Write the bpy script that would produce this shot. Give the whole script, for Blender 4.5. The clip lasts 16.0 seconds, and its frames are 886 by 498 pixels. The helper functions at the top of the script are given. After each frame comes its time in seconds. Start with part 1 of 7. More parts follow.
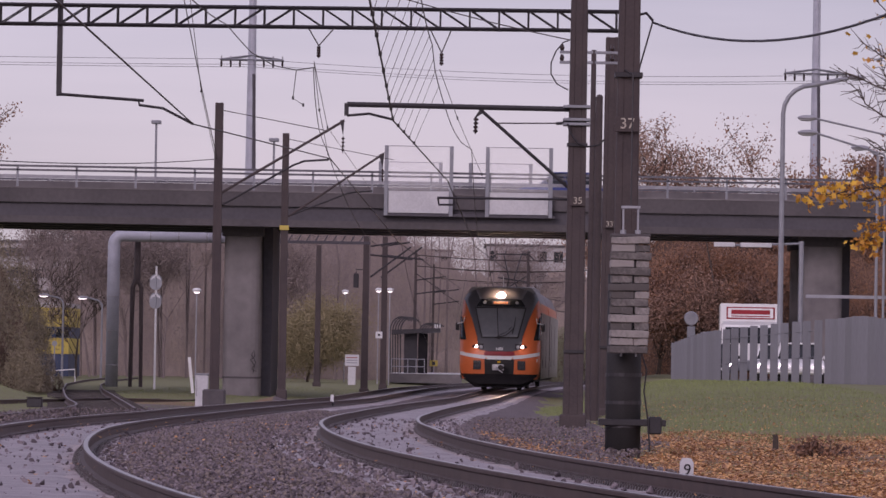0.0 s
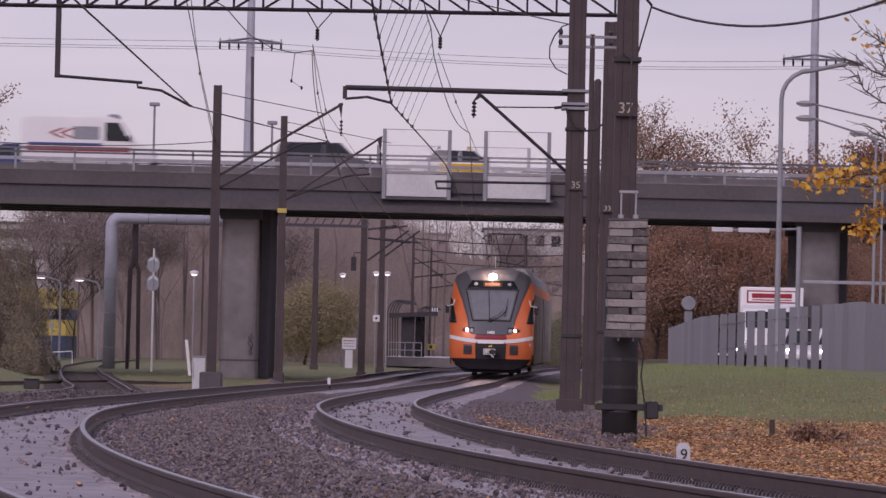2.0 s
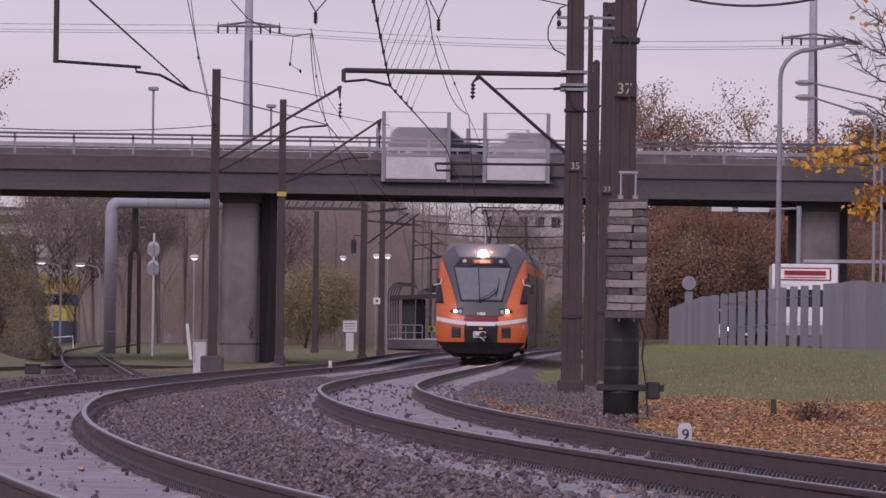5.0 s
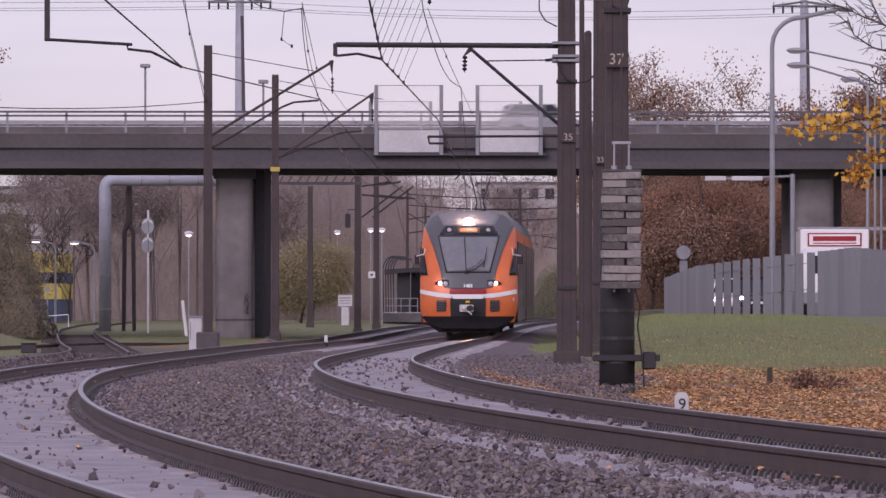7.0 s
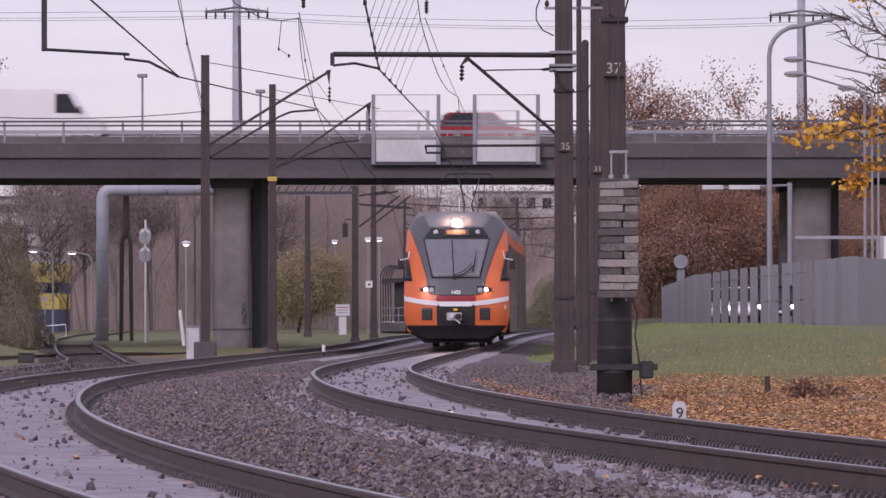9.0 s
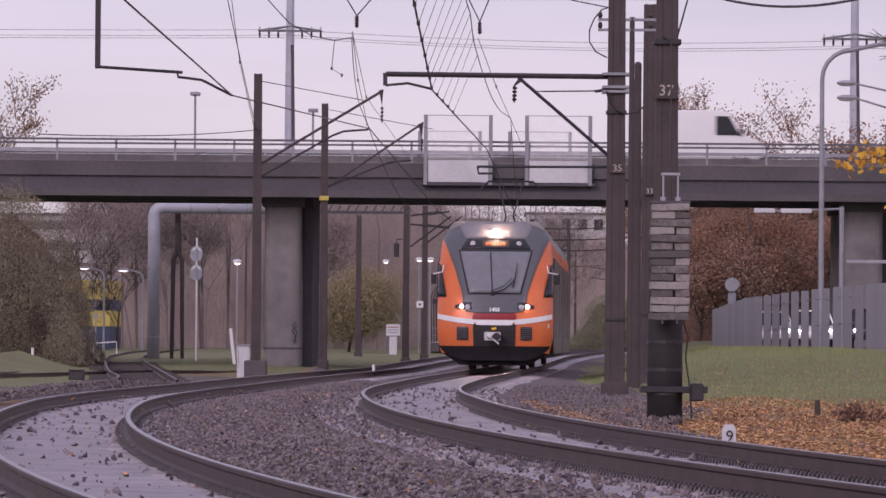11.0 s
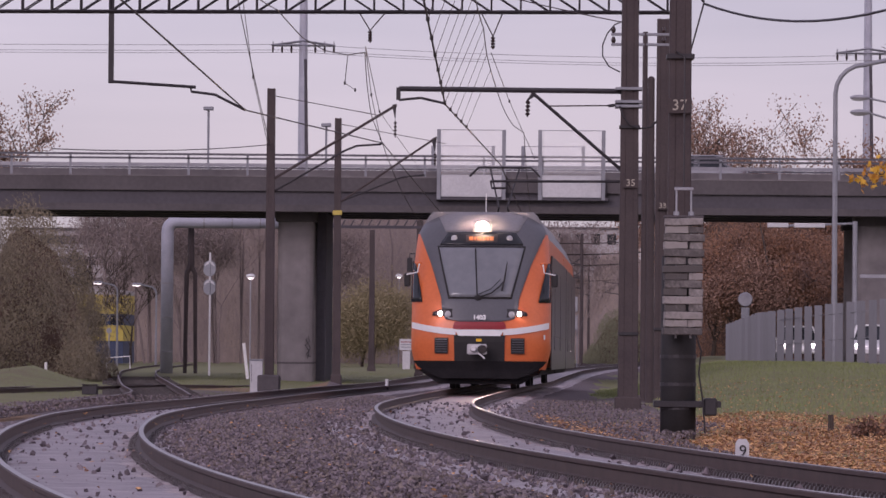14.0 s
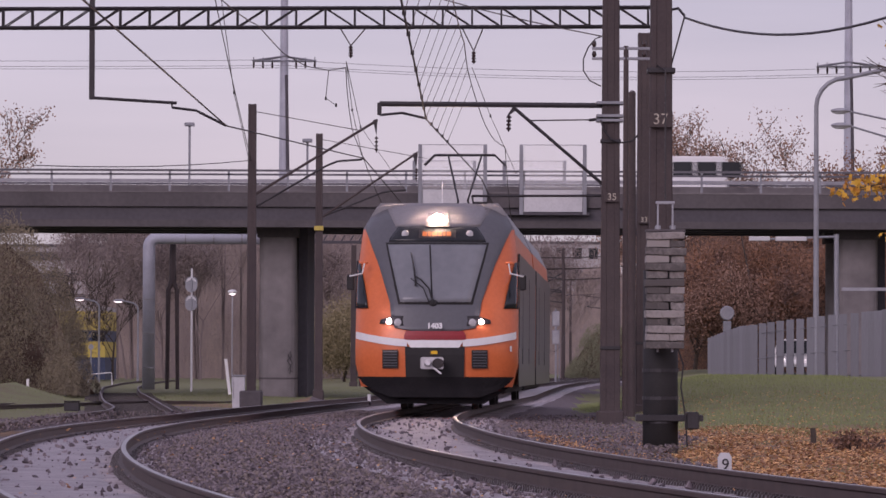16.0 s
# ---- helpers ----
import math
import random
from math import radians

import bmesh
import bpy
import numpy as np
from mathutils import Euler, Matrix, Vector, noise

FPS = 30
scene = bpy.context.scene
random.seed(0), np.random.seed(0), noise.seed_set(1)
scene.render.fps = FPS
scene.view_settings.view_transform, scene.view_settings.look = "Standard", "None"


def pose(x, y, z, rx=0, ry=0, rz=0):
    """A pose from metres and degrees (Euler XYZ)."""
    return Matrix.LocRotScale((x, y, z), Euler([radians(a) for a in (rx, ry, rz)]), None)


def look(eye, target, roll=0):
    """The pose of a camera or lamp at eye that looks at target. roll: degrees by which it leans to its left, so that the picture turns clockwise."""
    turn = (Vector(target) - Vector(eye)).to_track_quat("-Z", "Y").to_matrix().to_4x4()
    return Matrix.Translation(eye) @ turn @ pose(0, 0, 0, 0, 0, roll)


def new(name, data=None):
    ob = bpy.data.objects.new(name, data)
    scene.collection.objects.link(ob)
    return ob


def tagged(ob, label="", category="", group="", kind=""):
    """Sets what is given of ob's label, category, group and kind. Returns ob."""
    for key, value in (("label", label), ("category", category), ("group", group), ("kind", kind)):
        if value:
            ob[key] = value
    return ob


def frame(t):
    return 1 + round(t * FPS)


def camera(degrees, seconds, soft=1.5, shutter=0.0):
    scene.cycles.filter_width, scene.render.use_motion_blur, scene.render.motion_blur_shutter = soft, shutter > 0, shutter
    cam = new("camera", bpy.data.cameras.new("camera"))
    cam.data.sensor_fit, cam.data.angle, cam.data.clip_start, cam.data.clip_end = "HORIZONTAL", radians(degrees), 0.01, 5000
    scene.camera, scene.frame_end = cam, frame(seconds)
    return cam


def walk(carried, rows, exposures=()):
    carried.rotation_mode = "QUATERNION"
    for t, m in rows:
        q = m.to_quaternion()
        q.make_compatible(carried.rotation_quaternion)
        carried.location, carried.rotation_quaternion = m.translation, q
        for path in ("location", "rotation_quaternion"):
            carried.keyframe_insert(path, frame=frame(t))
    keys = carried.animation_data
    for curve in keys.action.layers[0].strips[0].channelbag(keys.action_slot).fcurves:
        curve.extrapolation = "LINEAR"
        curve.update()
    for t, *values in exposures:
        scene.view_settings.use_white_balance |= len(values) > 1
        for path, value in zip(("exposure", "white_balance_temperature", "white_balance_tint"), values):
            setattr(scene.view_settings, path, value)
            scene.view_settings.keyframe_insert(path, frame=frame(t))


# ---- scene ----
cam = camera(11.197, 16.0, soft=1.5, shutter=0.5)
EYE = (0, 0, 0.887)
# seconds, turn to the left, tilt upwards, lean (degrees): a fixed tripod head
HEAD = [(0, 0.1111, 1.4715, 1.003), (0.5, 0.1337, 1.3986, 0.871), (1, 0.1040, 1.2986, 1.087), (1.5, 0.0711, 1.2576, 1.127), (2, 0.0774, 1.2648, 1.287), (2.5, -0.0158, 1.2931, 1.433), (3, -0.0763, 1.3456, 1.238), (3.5, -0.0600, 1.3038, 1.140), (4, 0.0505, 1.1022, 1.022), (4.2, 0.0888, 1.0166, 1.115), (6.3, 0.0433, 1.0827, 0.215), (6.5, 0.0322, 0.9788, 0.284), (7, 0, 0.6954, 0), (7.5, -0.0600, 0.6695, 0.148), (8, -0.1575, 0.7742, 0), (10.5, 0.3918, 0.8546, 0.142), (11, 0.6163, 1.0724, 0.451), (11.5, 0.7022, 1.1751, 0.354), (12, 0.6542, 1.2702, 0.143), (12.5, 0.6027, 1.2865, -0.022), (13, 0.5590, 1.2024, 0.062), (13.5, 0.6615, 1.1609, 0.289), (14, 0.7852, 1.2564, 0.452), (14.5, 0.6940, 1.4561, 0.365), (15, 0.6208, 1.5473, 0.182), (15.5, 0.5261, 1.5583, 0.103), (16, 0.5532, 1.4462, 0.200)]


def aim(turn, tilt, lean):
    a, b = radians(turn), radians(tilt)
    way = Vector((-math.sin(a) * math.cos(b), math.cos(a) * math.cos(b), math.sin(b)))
    return look(EYE, Vector(EYE) + way * 100, lean)


walk(cam, [(t, aim(a, b, c)) for t, a, b, c in HEAD], exposures=[(0, -0.30, 6500, 38), (4, -0.28, 6500, 38), (6.4, -0.2, 6500, 38), (7, -0.03, 6420, 35), (8, 0.05, 6420, 35), (11, -0.07, 6500, 38), (13, -0.25, 6500, 38), (16, -0.30, 6500, 38)])

# ---- overcast sky and a weak, wide sun behind cloud ----
SUN_TURN, SUN_HIGH = radians(120), radians(28)
world = bpy.data.worlds.new("overcast_sky")
scene.world = world
world.use_nodes = True
wn, wl = world.node_tree.nodes, world.node_tree.links
wn.clear()
w_out, w_bg, w_add = wn.new("ShaderNodeOutputWorld"), wn.new("ShaderNodeBackground"), wn.new("ShaderNodeAddShader")
w_sky, w_cloud = wn.new("ShaderNodeTexSky"), wn.new("ShaderNodeBackground")
w_sky.sky_type, w_sky.sun_disc, w_sky.sun_elevation, w_sky.sun_rotation = "NISHITA", False, SUN_HIGH, SUN_TURN
w_bg.inputs["Strength"].default_value = 0.05
w_co, w_map, w_no, w_ramp = wn.new("ShaderNodeTexCoord"), wn.new("ShaderNodeMapping"), wn.new("ShaderNodeTexNoise"), wn.new("ShaderNodeValToRGB")
w_map.inputs["Scale"].default_value = (1.5, 1.5, 14)
w_no.inputs["Scale"].default_value, w_no.inputs["Detail"].default_value = 2.2, 5
w_ramp.color_ramp.elements[0].position, w_ramp.color_ramp.elements[1].position = 0.36, 0.66
w_ramp.color_ramp.elements[0].color = (0.388, 0.40, 0.46, 1)
w_ramp.color_ramp.elements[1].color = (0.530, 0.525, 0.577, 1)
w_cloud.inputs["Strength"].default_value = 0.92
wl.new(w_co.outputs["Generated"], w_map.inputs["Vector"])
wl.new(w_map.outputs[0], w_no.inputs["Vector"])
wl.new(w_no.outputs["Fac"], w_ramp.inputs["Fac"])
wl.new(w_ramp.outputs["Color"], w_cloud.inputs["Color"])
wl.new(w_sky.outputs[0], w_bg.inputs["Color"])
wl.new(w_bg.outputs[0], w_add.inputs[0])
wl.new(w_cloud.outputs[0], w_add.inputs[1])
wl.new(w_add.outputs[0], w_out.inputs["Surface"])
sun = new("sun", bpy.data.lights.new("sun", "SUN"))
sun.data.energy, sun.data.angle, sun.data.color = 1.5, radians(30), (1, 0.95, 0.9)
sun.matrix_world = look((-60 * math.cos(SUN_HIGH), -40, 45), (0, 60, 0))


# ---- materials ----
def mat(name, a, b=None, rough=0.7, metal=0.0, scale=3.0, fine=40.0, bump=0.2, dist=0.02, emit=0, spec=0.4, by="obj", rand=0.0, alpha=1.0, mid=0.5, stretch=1.0):
    """A procedural surface: colours a and b mixed by coarse and fine noise, with bump and uneven gloss."""
    m = bpy.data.materials.new(name)
    m.use_nodes = True
    n, l = m.node_tree.nodes, m.node_tree.links
    bs = n["Principled BSDF"]
    b = b or tuple(c * 0.72 for c in a)
    co = n.new("ShaderNodeTexCoord")
    n1, n2, ad, rp = n.new("ShaderNodeTexNoise"), n.new("ShaderNodeTexNoise"), n.new("ShaderNodeMath"), n.new("ShaderNodeValToRGB")
    n1.inputs["Scale"].default_value, n1.inputs["Detail"].default_value = scale, 6
    n2.inputs["Scale"].default_value, n2.inputs["Detail"].default_value = fine, 3
    place = n.new("ShaderNodeMapping")
    place.inputs["Scale"].default_value = (1, 1, stretch)
    l.new(co.outputs["Object"], place.inputs["Vector"])
    l.new(place.outputs[0], n1.inputs["Vector"])
    l.new(place.outputs[0], n2.inputs["Vector"])
    ad.operation = "MULTIPLY_ADD"
    ad.inputs[1].default_value, = (0.4,)
    l.new(n2.outputs["Fac"], ad.inputs[0])
    sc = n.new("ShaderNodeMath")
    sc.operation, sc.inputs[1].default_value = "MULTIPLY", 0.6
    l.new(n1.outputs["Fac"], sc.inputs[0])
    l.new(sc.outputs[0], ad.inputs[2])
    fac = ad.outputs[0]
    if rand:
        if by == "island":
            src = n.new("ShaderNodeNewGeometry").outputs["Random Per Island"]
        else:
            src = n.new("ShaderNodeObjectInfo").outputs["Random"]
        ra = n.new("ShaderNodeMath")
        ra.operation, ra.inputs[1].default_value = "MULTIPLY_ADD", rand
        l.new(src, ra.inputs[0])
        of = n.new("ShaderNodeMath")
        of.operation, of.inputs[1].default_value = "SUBTRACT", rand / 2
        l.new(fac, of.inputs[0])
        l.new(of.outputs[0], ra.inputs[2])
        fac = ra.outputs[0]
    e = rp.color_ramp.elements
    e[0].position, e[1].position = mid - 0.16, mid + 0.16
    e[0].color, e[1].color = (*b, 1), (*a, 1)
    l.new(fac, rp.inputs["Fac"])
    l.new(rp.outputs["Color"], bs.inputs["Base Color"])
    bs.inputs["Roughness"].default_value, bs.inputs["Metallic"].default_value = rough, metal
    bs.inputs["Specular IOR Level"].default_value = spec
    if bump:
        bp = n.new("ShaderNodeBump")
        bp.inputs["Strength"].default_value, bp.inputs["Distance"].default_value = bump, dist
        l.new(ad.outputs[0], bp.inputs["Height"])
        l.new(bp.outputs[0], bs.inputs["Normal"])
    if emit:
        bs.inputs["Emission Color"].default_value, bs.inputs["Emission Strength"].default_value = (*a, 1), emit
    bs.inputs["Alpha"].default_value = alpha
    return m


M = dict(
    rail=mat("worn_rail_steel", (0.092, 0.059, 0.054), (0.054, 0.035, 0.033), 0.62, 0.05, 4, 60, 0.15, 0.004),
    railtop=mat("polished_rail_head", (0.36, 0.33, 0.345), (0.25, 0.225, 0.235), 0.3, 1.0, 3, 50, 0.05, 0.002),
    dullrail=mat("dull_rail_head", (0.20, 0.175, 0.18), (0.13, 0.11, 0.115), 0.5, 0.3, 3, 50, 0.05, 0.002),
    clip=mat("rusty_rail_clip", (0.12, 0.095, 0.095), (0.035, 0.027, 0.03), 0.45, 0.5, 6, 60),
    sleeper=mat("dusty_concrete_sleeper", (0.44, 0.395, 0.415), (0.28, 0.245, 0.263), 0.85, 0, 3, 40, 0.2, 0.01, rand=0.3),
    stone_b=mat("tan_ballast_stone", (0.25, 0.205, 0.185), (0.12, 0.097, 0.088), 0.85, 0, 6, 50, 0.2, 0.01, by="island", rand=0.6),
    stone=mat("ballast_stone", (0.238, 0.196, 0.214), (0.096, 0.077, 0.088), 0.7, 0, 6, 50, 0.2, 0.01, by="island", rand=0.6),
    dust=mat("damp_dusty_ballast_bed", (0.415, 0.362, 0.388), (0.19, 0.163, 0.178), 0.5, 0, 2.2, 46, 0.8, 0.02),
    bed=mat("ballast_bed", (0.178, 0.142, 0.15), (0.095, 0.074, 0.08), 0.9, 0, 2, 18, 0.8, 0.04),
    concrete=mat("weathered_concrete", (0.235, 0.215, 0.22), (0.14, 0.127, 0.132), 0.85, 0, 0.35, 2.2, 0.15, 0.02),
    concrete_d=mat("dark_grey_concrete", (0.112, 0.10, 0.106), (0.076, 0.068, 0.073), 0.85, 0, 0.4, 6, 0.2, 0.02),
    girder=mat("dark_girder_and_pier_shade", (0.098, 0.091, 0.105), (0.068, 0.062, 0.073), 0.8, 0, 0.3, 6, 0.2, 0.02),
    pole=mat("tarred_brown_concrete_mast", (0.08, 0.062, 0.061), (0.052, 0.04, 0.043), 0.75, 0, 1.6, 25, 0.3, 0.01),
    black=mat("black_painted_steel", (0.052, 0.048, 0.053), (0.034, 0.031, 0.035), 0.5, 0.3, 3, 40, 0.1),
    rail_paint=mat("dark_grey_rail_paint", (0.14, 0.135, 0.155), (0.10, 0.097, 0.112), 0.5, 0.2, 2, 30, 0.1),
    bright=mat("bare_bright_steel", (0.62, 0.61, 0.62), (0.48, 0.47, 0.48), 0.4, 0.3, 3, 40, 0.05),
    steel=mat("galvanised_steel", (0.42, 0.42, 0.45), (0.30, 0.30, 0.33), 0.45, 0.6, 2, 30, 0.1),
    greyp=mat("grey_painted_steel", (0.30, 0.31, 0.34), (0.22, 0.225, 0.25), 0.55, 0.2, 2, 30, 0.1),
    wire=mat("dark_copper_wire", (0.07, 0.055, 0.05), (0.05, 0.04, 0.04), 0.6, 0.3, 3, 30, 0),
    insul=mat("brown_porcelain", (0.05, 0.03, 0.03), (0.03, 0.02, 0.02), 0.25, 0, 3, 30, 0),
    white=mat("white_paint", (0.78, 0.78, 0.78), (0.66, 0.66, 0.67), 0.45, 0, 1.5, 30, 0.05),
    panel=mat("dirty_white_panel", (0.60, 0.60, 0.62), (0.46, 0.46, 0.48), 0.6, 0, 0.7, 12, 0.05),
    orange=mat("orange_train_paint", (0.76, 0.185, 0.06), (0.64, 0.145, 0.045), 0.32, 0, 0.8, 14, 0.02, spec=0.5),
    tgrey=mat("dark_grey_train_paint", (0.115, 0.117, 0.132), (0.092, 0.094, 0.107), 0.35, 0, 0.8, 14, 0.02, spec=0.5),
    roofg=mat("grey_train_roof", (0.26, 0.25, 0.265), (0.20, 0.195, 0.21), 0.5, 0, 0.8, 14, 0.02),
    glass=mat("dark_window_glass", (0.03, 0.033, 0.038), (0.02, 0.022, 0.026), 0.12, 0, 0.5, 5, 0, spec=0.35),
    # side glazing: a greyer, rougher tone than the plain window glass
    sideglass=mat("dark_grey_side_glazing", (0.075, 0.07, 0.076), (0.045, 0.043, 0.05), 0.28, 0, 0.5, 5, 0, spec=0.5),
    # windscreen: the reflected sky is put into a grey base colour
    screen=mat("sky_grey_windscreen_glass", (0.22, 0.23, 0.25), (0.17, 0.18, 0.20), 0.12, 0, 0.5, 5, 0, spec=0.6),
    red=mat("dark_red_paint", (0.32, 0.02, 0.03), (0.25, 0.015, 0.02), 0.4, 0, 1, 20, 0.02),
    rubber=mat("black_rubber", (0.03, 0.028, 0.03), (0.02, 0.019, 0.02), 0.75, 0, 4, 40, 0.1),
    soot=mat("sooty_black_plastic", (0.02, 0.018, 0.02), (0.012, 0.011, 0.013), 0.85, 0, 3, 30, 0.2, spec=0.15),
    under=mat("grimy_underframe", (0.05, 0.043, 0.043), (0.03, 0.026, 0.027), 0.7, 0.2, 3, 30, 0.3),
    lamp=mat("lit_headlamp", (1.0, 0.90, 0.80), (1.0, 0.90, 0.80), 0.3, 0, 1, 1, 0, emit=60),
    toplamp=mat("lit_main_beam", (1.0, 0.75, 0.48), (1.0, 0.75, 0.48), 0.3, 0, 1, 1, 0, emit=700),
    lampw=mat("lit_cool_headlamp", (1.0, 0.90, 0.88), (1.0, 0.9, 0.88), 0.3, 0, 1, 1, 0, emit=60),
    lamps=mat("lit_street_lamp", (1.0, 0.95, 0.9), (1.0, 0.95, 0.9), 0.3, 0, 1, 1, 0, emit=2.5),
    amber=mat("amber_display", (0.32, 0.085, 0.018), (0.32, 0.085, 0.018), 0.5, 0, 1, 1, 0, emit=0.5),
    lens=mat("unlit_lamp_lens", (0.5, 0.5, 0.52), (0.4, 0.4, 0.42), 0.2, 0, 1, 10, 0),
    soil=mat("leafy_ground", (0.30, 0.19, 0.11), (0.17, 0.11, 0.07), 0.95, 0, 0.6, 9, 0.6, 0.05),
    grass=mat("autumn_grass_blades", (0.275, 0.325, 0.13), (0.165, 0.185, 0.08), 0.8, 0, 0.35, 8, 0, by="island", rand=0.6),
    leaf_o=mat("fallen_orange_leaf", (0.70, 0.40, 0.18), (0.28, 0.135, 0.075), 0.75, 0, 0.7, 20, 0, by="island", rand=0.75),
    leaf_y=mat("yellow_maple_leaf", (0.72, 0.42, 0.05), (0.52, 0.24, 0.04), 0.7, 0, 2, 20, 0, by="island", rand=0.8),
    leaf_b=mat("brown_autumn_leaf", (0.39, 0.245, 0.18), (0.23, 0.14, 0.105), 0.8, 0, 0.5, 20, 0, by="island", rand=0.8),
    leaf_r=mat("rust_autumn_leaf", (0.37, 0.185, 0.10), (0.15, 0.098, 0.085), 0.8, 0, 0.55, 1.5, 0, by="island", rand=0.14),
    leaf_g=mat("dull_green_leaf", (0.26, 0.22, 0.15), (0.155, 0.13, 0.10), 0.8, 0, 0.5, 3, 0, by="island", rand=0.3),
    hedge=mat("dull_green_hedge", (0.235, 0.24, 0.15), (0.17, 0.172, 0.115), 0.85, 0, 0.3, 2, 0, by="island", rand=0.2),
    inner=mat("shade_dark_twiggy_inside", (0.15, 0.095, 0.072), (0.075, 0.052, 0.045), 0.9, 0, 0.5, 5, 0.4, 0.1),
    leaf_ol=mat("olive_yellow_leaf", (0.34, 0.285, 0.16), (0.27, 0.225, 0.135), 0.8, 0, 0.4, 3, 0, by="island", rand=0.3),
    # far woods: distance haze is put into these three paled base colours
    twig=mat("haze_pale_bare_twigs", (0.35, 0.285, 0.258), (0.27, 0.222, 0.223), 0.95, 0, 0.1, 0.5, 0, by="island", rand=0.2, spec=0.05),
    brush=mat("haze_pale_bare_brushwood", (0.375, 0.305, 0.268), (0.235, 0.197, 0.20), 0.95, 0, 0.3, 3.2, 0, spec=0.05, stretch=0.3),
    fartrunk=mat("haze_pale_far_trunk", (0.235, 0.195, 0.19), (0.19, 0.157, 0.157), 0.95, 0, 1, 8, 0, spec=0.05),
    pipe=mat("pale_lagging_and_hazy_pole", (0.45, 0.46, 0.53), (0.35, 0.36, 0.42), 0.6, 0.1, 1.5, 14, 0.1),
    oldpaint=mat("faded_cream_paint", (0.52, 0.48, 0.40), (0.34, 0.31, 0.26), 0.8, 0, 12, 60, 0.1),
    tarsleeper=mat("old_tarred_timber", (0.09, 0.075, 0.07), (0.05, 0.042, 0.04), 0.9, 0, 3, 30, 0.3),
    bark=mat("grey_brown_bark", (0.11, 0.085, 0.07), (0.06, 0.047, 0.04), 0.9, 0, 3, 25, 0.5, 0.02),
    fence=mat("grey_painted_board", (0.20, 0.203, 0.228), (0.155, 0.157, 0.176), 0.7, 0, 0.8, 9, 0.15, 0.01, rand=0.25),
    road=mat("asphalt", (0.055, 0.053, 0.055), (0.04, 0.038, 0.04), 0.85, 0, 0.8, 30, 0.2),
    yellow=mat("yellow_cladding", (0.52, 0.41, 0.09), (0.44, 0.34, 0.08), 0.6, 0, 0.6, 10, 0.02),
    blue=mat("dark_blue_cladding", (0.045, 0.06, 0.12), (0.03, 0.045, 0.09), 0.5, 0, 0.6, 10, 0.02),
    wall=mat("pale_facade", (0.45, 0.43, 0.44), (0.36, 0.34, 0.35), 0.85, 0, 0.2, 4, 0.05),
    carblack=mat("dark_grey_car_paint", (0.035, 0.036, 0.042), (0.028, 0.028, 0.034), 0.22, 0.3, 1, 20, 0, spec=0.6),
    cargrey=mat("grey_car_paint", (0.13, 0.127, 0.14), (0.105, 0.102, 0.115), 0.28, 0.3, 1, 20, 0, spec=0.6),
    carwhite=mat("white_car_paint", (0.80, 0.80, 0.80), (0.74, 0.74, 0.75), 0.25, 0, 1, 20, 0, spec=0.6),
    carred=mat("red_car_paint", (0.35, 0.03, 0.03), (0.28, 0.02, 0.025), 0.25, 0, 1, 20, 0, spec=0.6),
    caryellow=mat("yellow_taxi_paint", (0.80, 0.48, 0.02), (0.74, 0.43, 0.02), 0.25, 0, 1, 20, 0, spec=0.6),
    carblue=mat("blue_sign_paint", (0.05, 0.07, 0.25), (0.04, 0.06, 0.2), 0.3, 0, 1, 20, 0),
    block=mat("concrete_counterweight", (0.30, 0.275, 0.265), (0.10, 0.09, 0.088), 0.9, 0, 4, 26, 0.5, 0.015, rand=0.55),
)


def clear_glass(name, tint=(0.9, 0.92, 0.93), clear=0.75):
    m = bpy.data.materials.new(name)
    m.use_nodes = True
    n, l = m.node_tree.nodes, m.node_tree.links
    bs = n["Principled BSDF"]
    bs.inputs["Base Color"].default_value, bs.inputs["Roughness"].default_value = (*tint, 1), 0.12
    tr, mx, no = n.new("ShaderNodeBsdfTransparent"), n.new("ShaderNodeMixShader"), n.new("ShaderNodeTexNoise")
    no.inputs["Scale"].default_value = 1.3
    mr = n.new("ShaderNodeMapRange")
    mr.inputs["To Min"].default_value, mr.inputs["To Max"].default_value = 1 - clear - 0.12, 1 - clear + 0.12
    l.new(no.outputs["Fac"], mr.inputs["Value"])
    l.new(mr.outputs[0], mx.inputs["Fac"])
    l.new(tr.outputs[0], mx.inputs[1])
    l.new(bs.outputs[0], mx.inputs[2])
    l.new(mx.outputs[0], n["Material Output"].inputs["Surface"])
    return m


M["clear"] = clear_glass("scratched_clear_panel", (0.85, 0.85, 0.86), 0.86)
M["car_glass"] = clear_glass("tinted_car_glass", (0.12, 0.13, 0.14), 0.35)


# ---- mesh helpers ----
def thing(name, loc, label, category, group="", kind=""):
    ob = new(name)
    ob.empty_display_size = 0.2
    ob.location = loc
    return tagged(ob, label, category, group, kind)


def mesh_of(name, bm, material):
    me = bpy.data.meshes.new(name)
    bm.normal_update()
    bm.to_mesh(me)
    bm.free()
    for m in material if isinstance(material, (list, tuple)) else [material]:
        me.materials.append(m)
    return me


def part(name, bm, material, parent=None, label="", kind="", smooth=False):
    """One mesh object under a thing or a part; built in the space of its thing."""
    me = mesh_of(name, bm, material)
    if smooth:
        for p in me.polygons:
            p.use_smooth = True
    ob = new(name, me)
    if parent is not None:
        ob.parent = parent
    return tagged(ob, label, kind=kind)


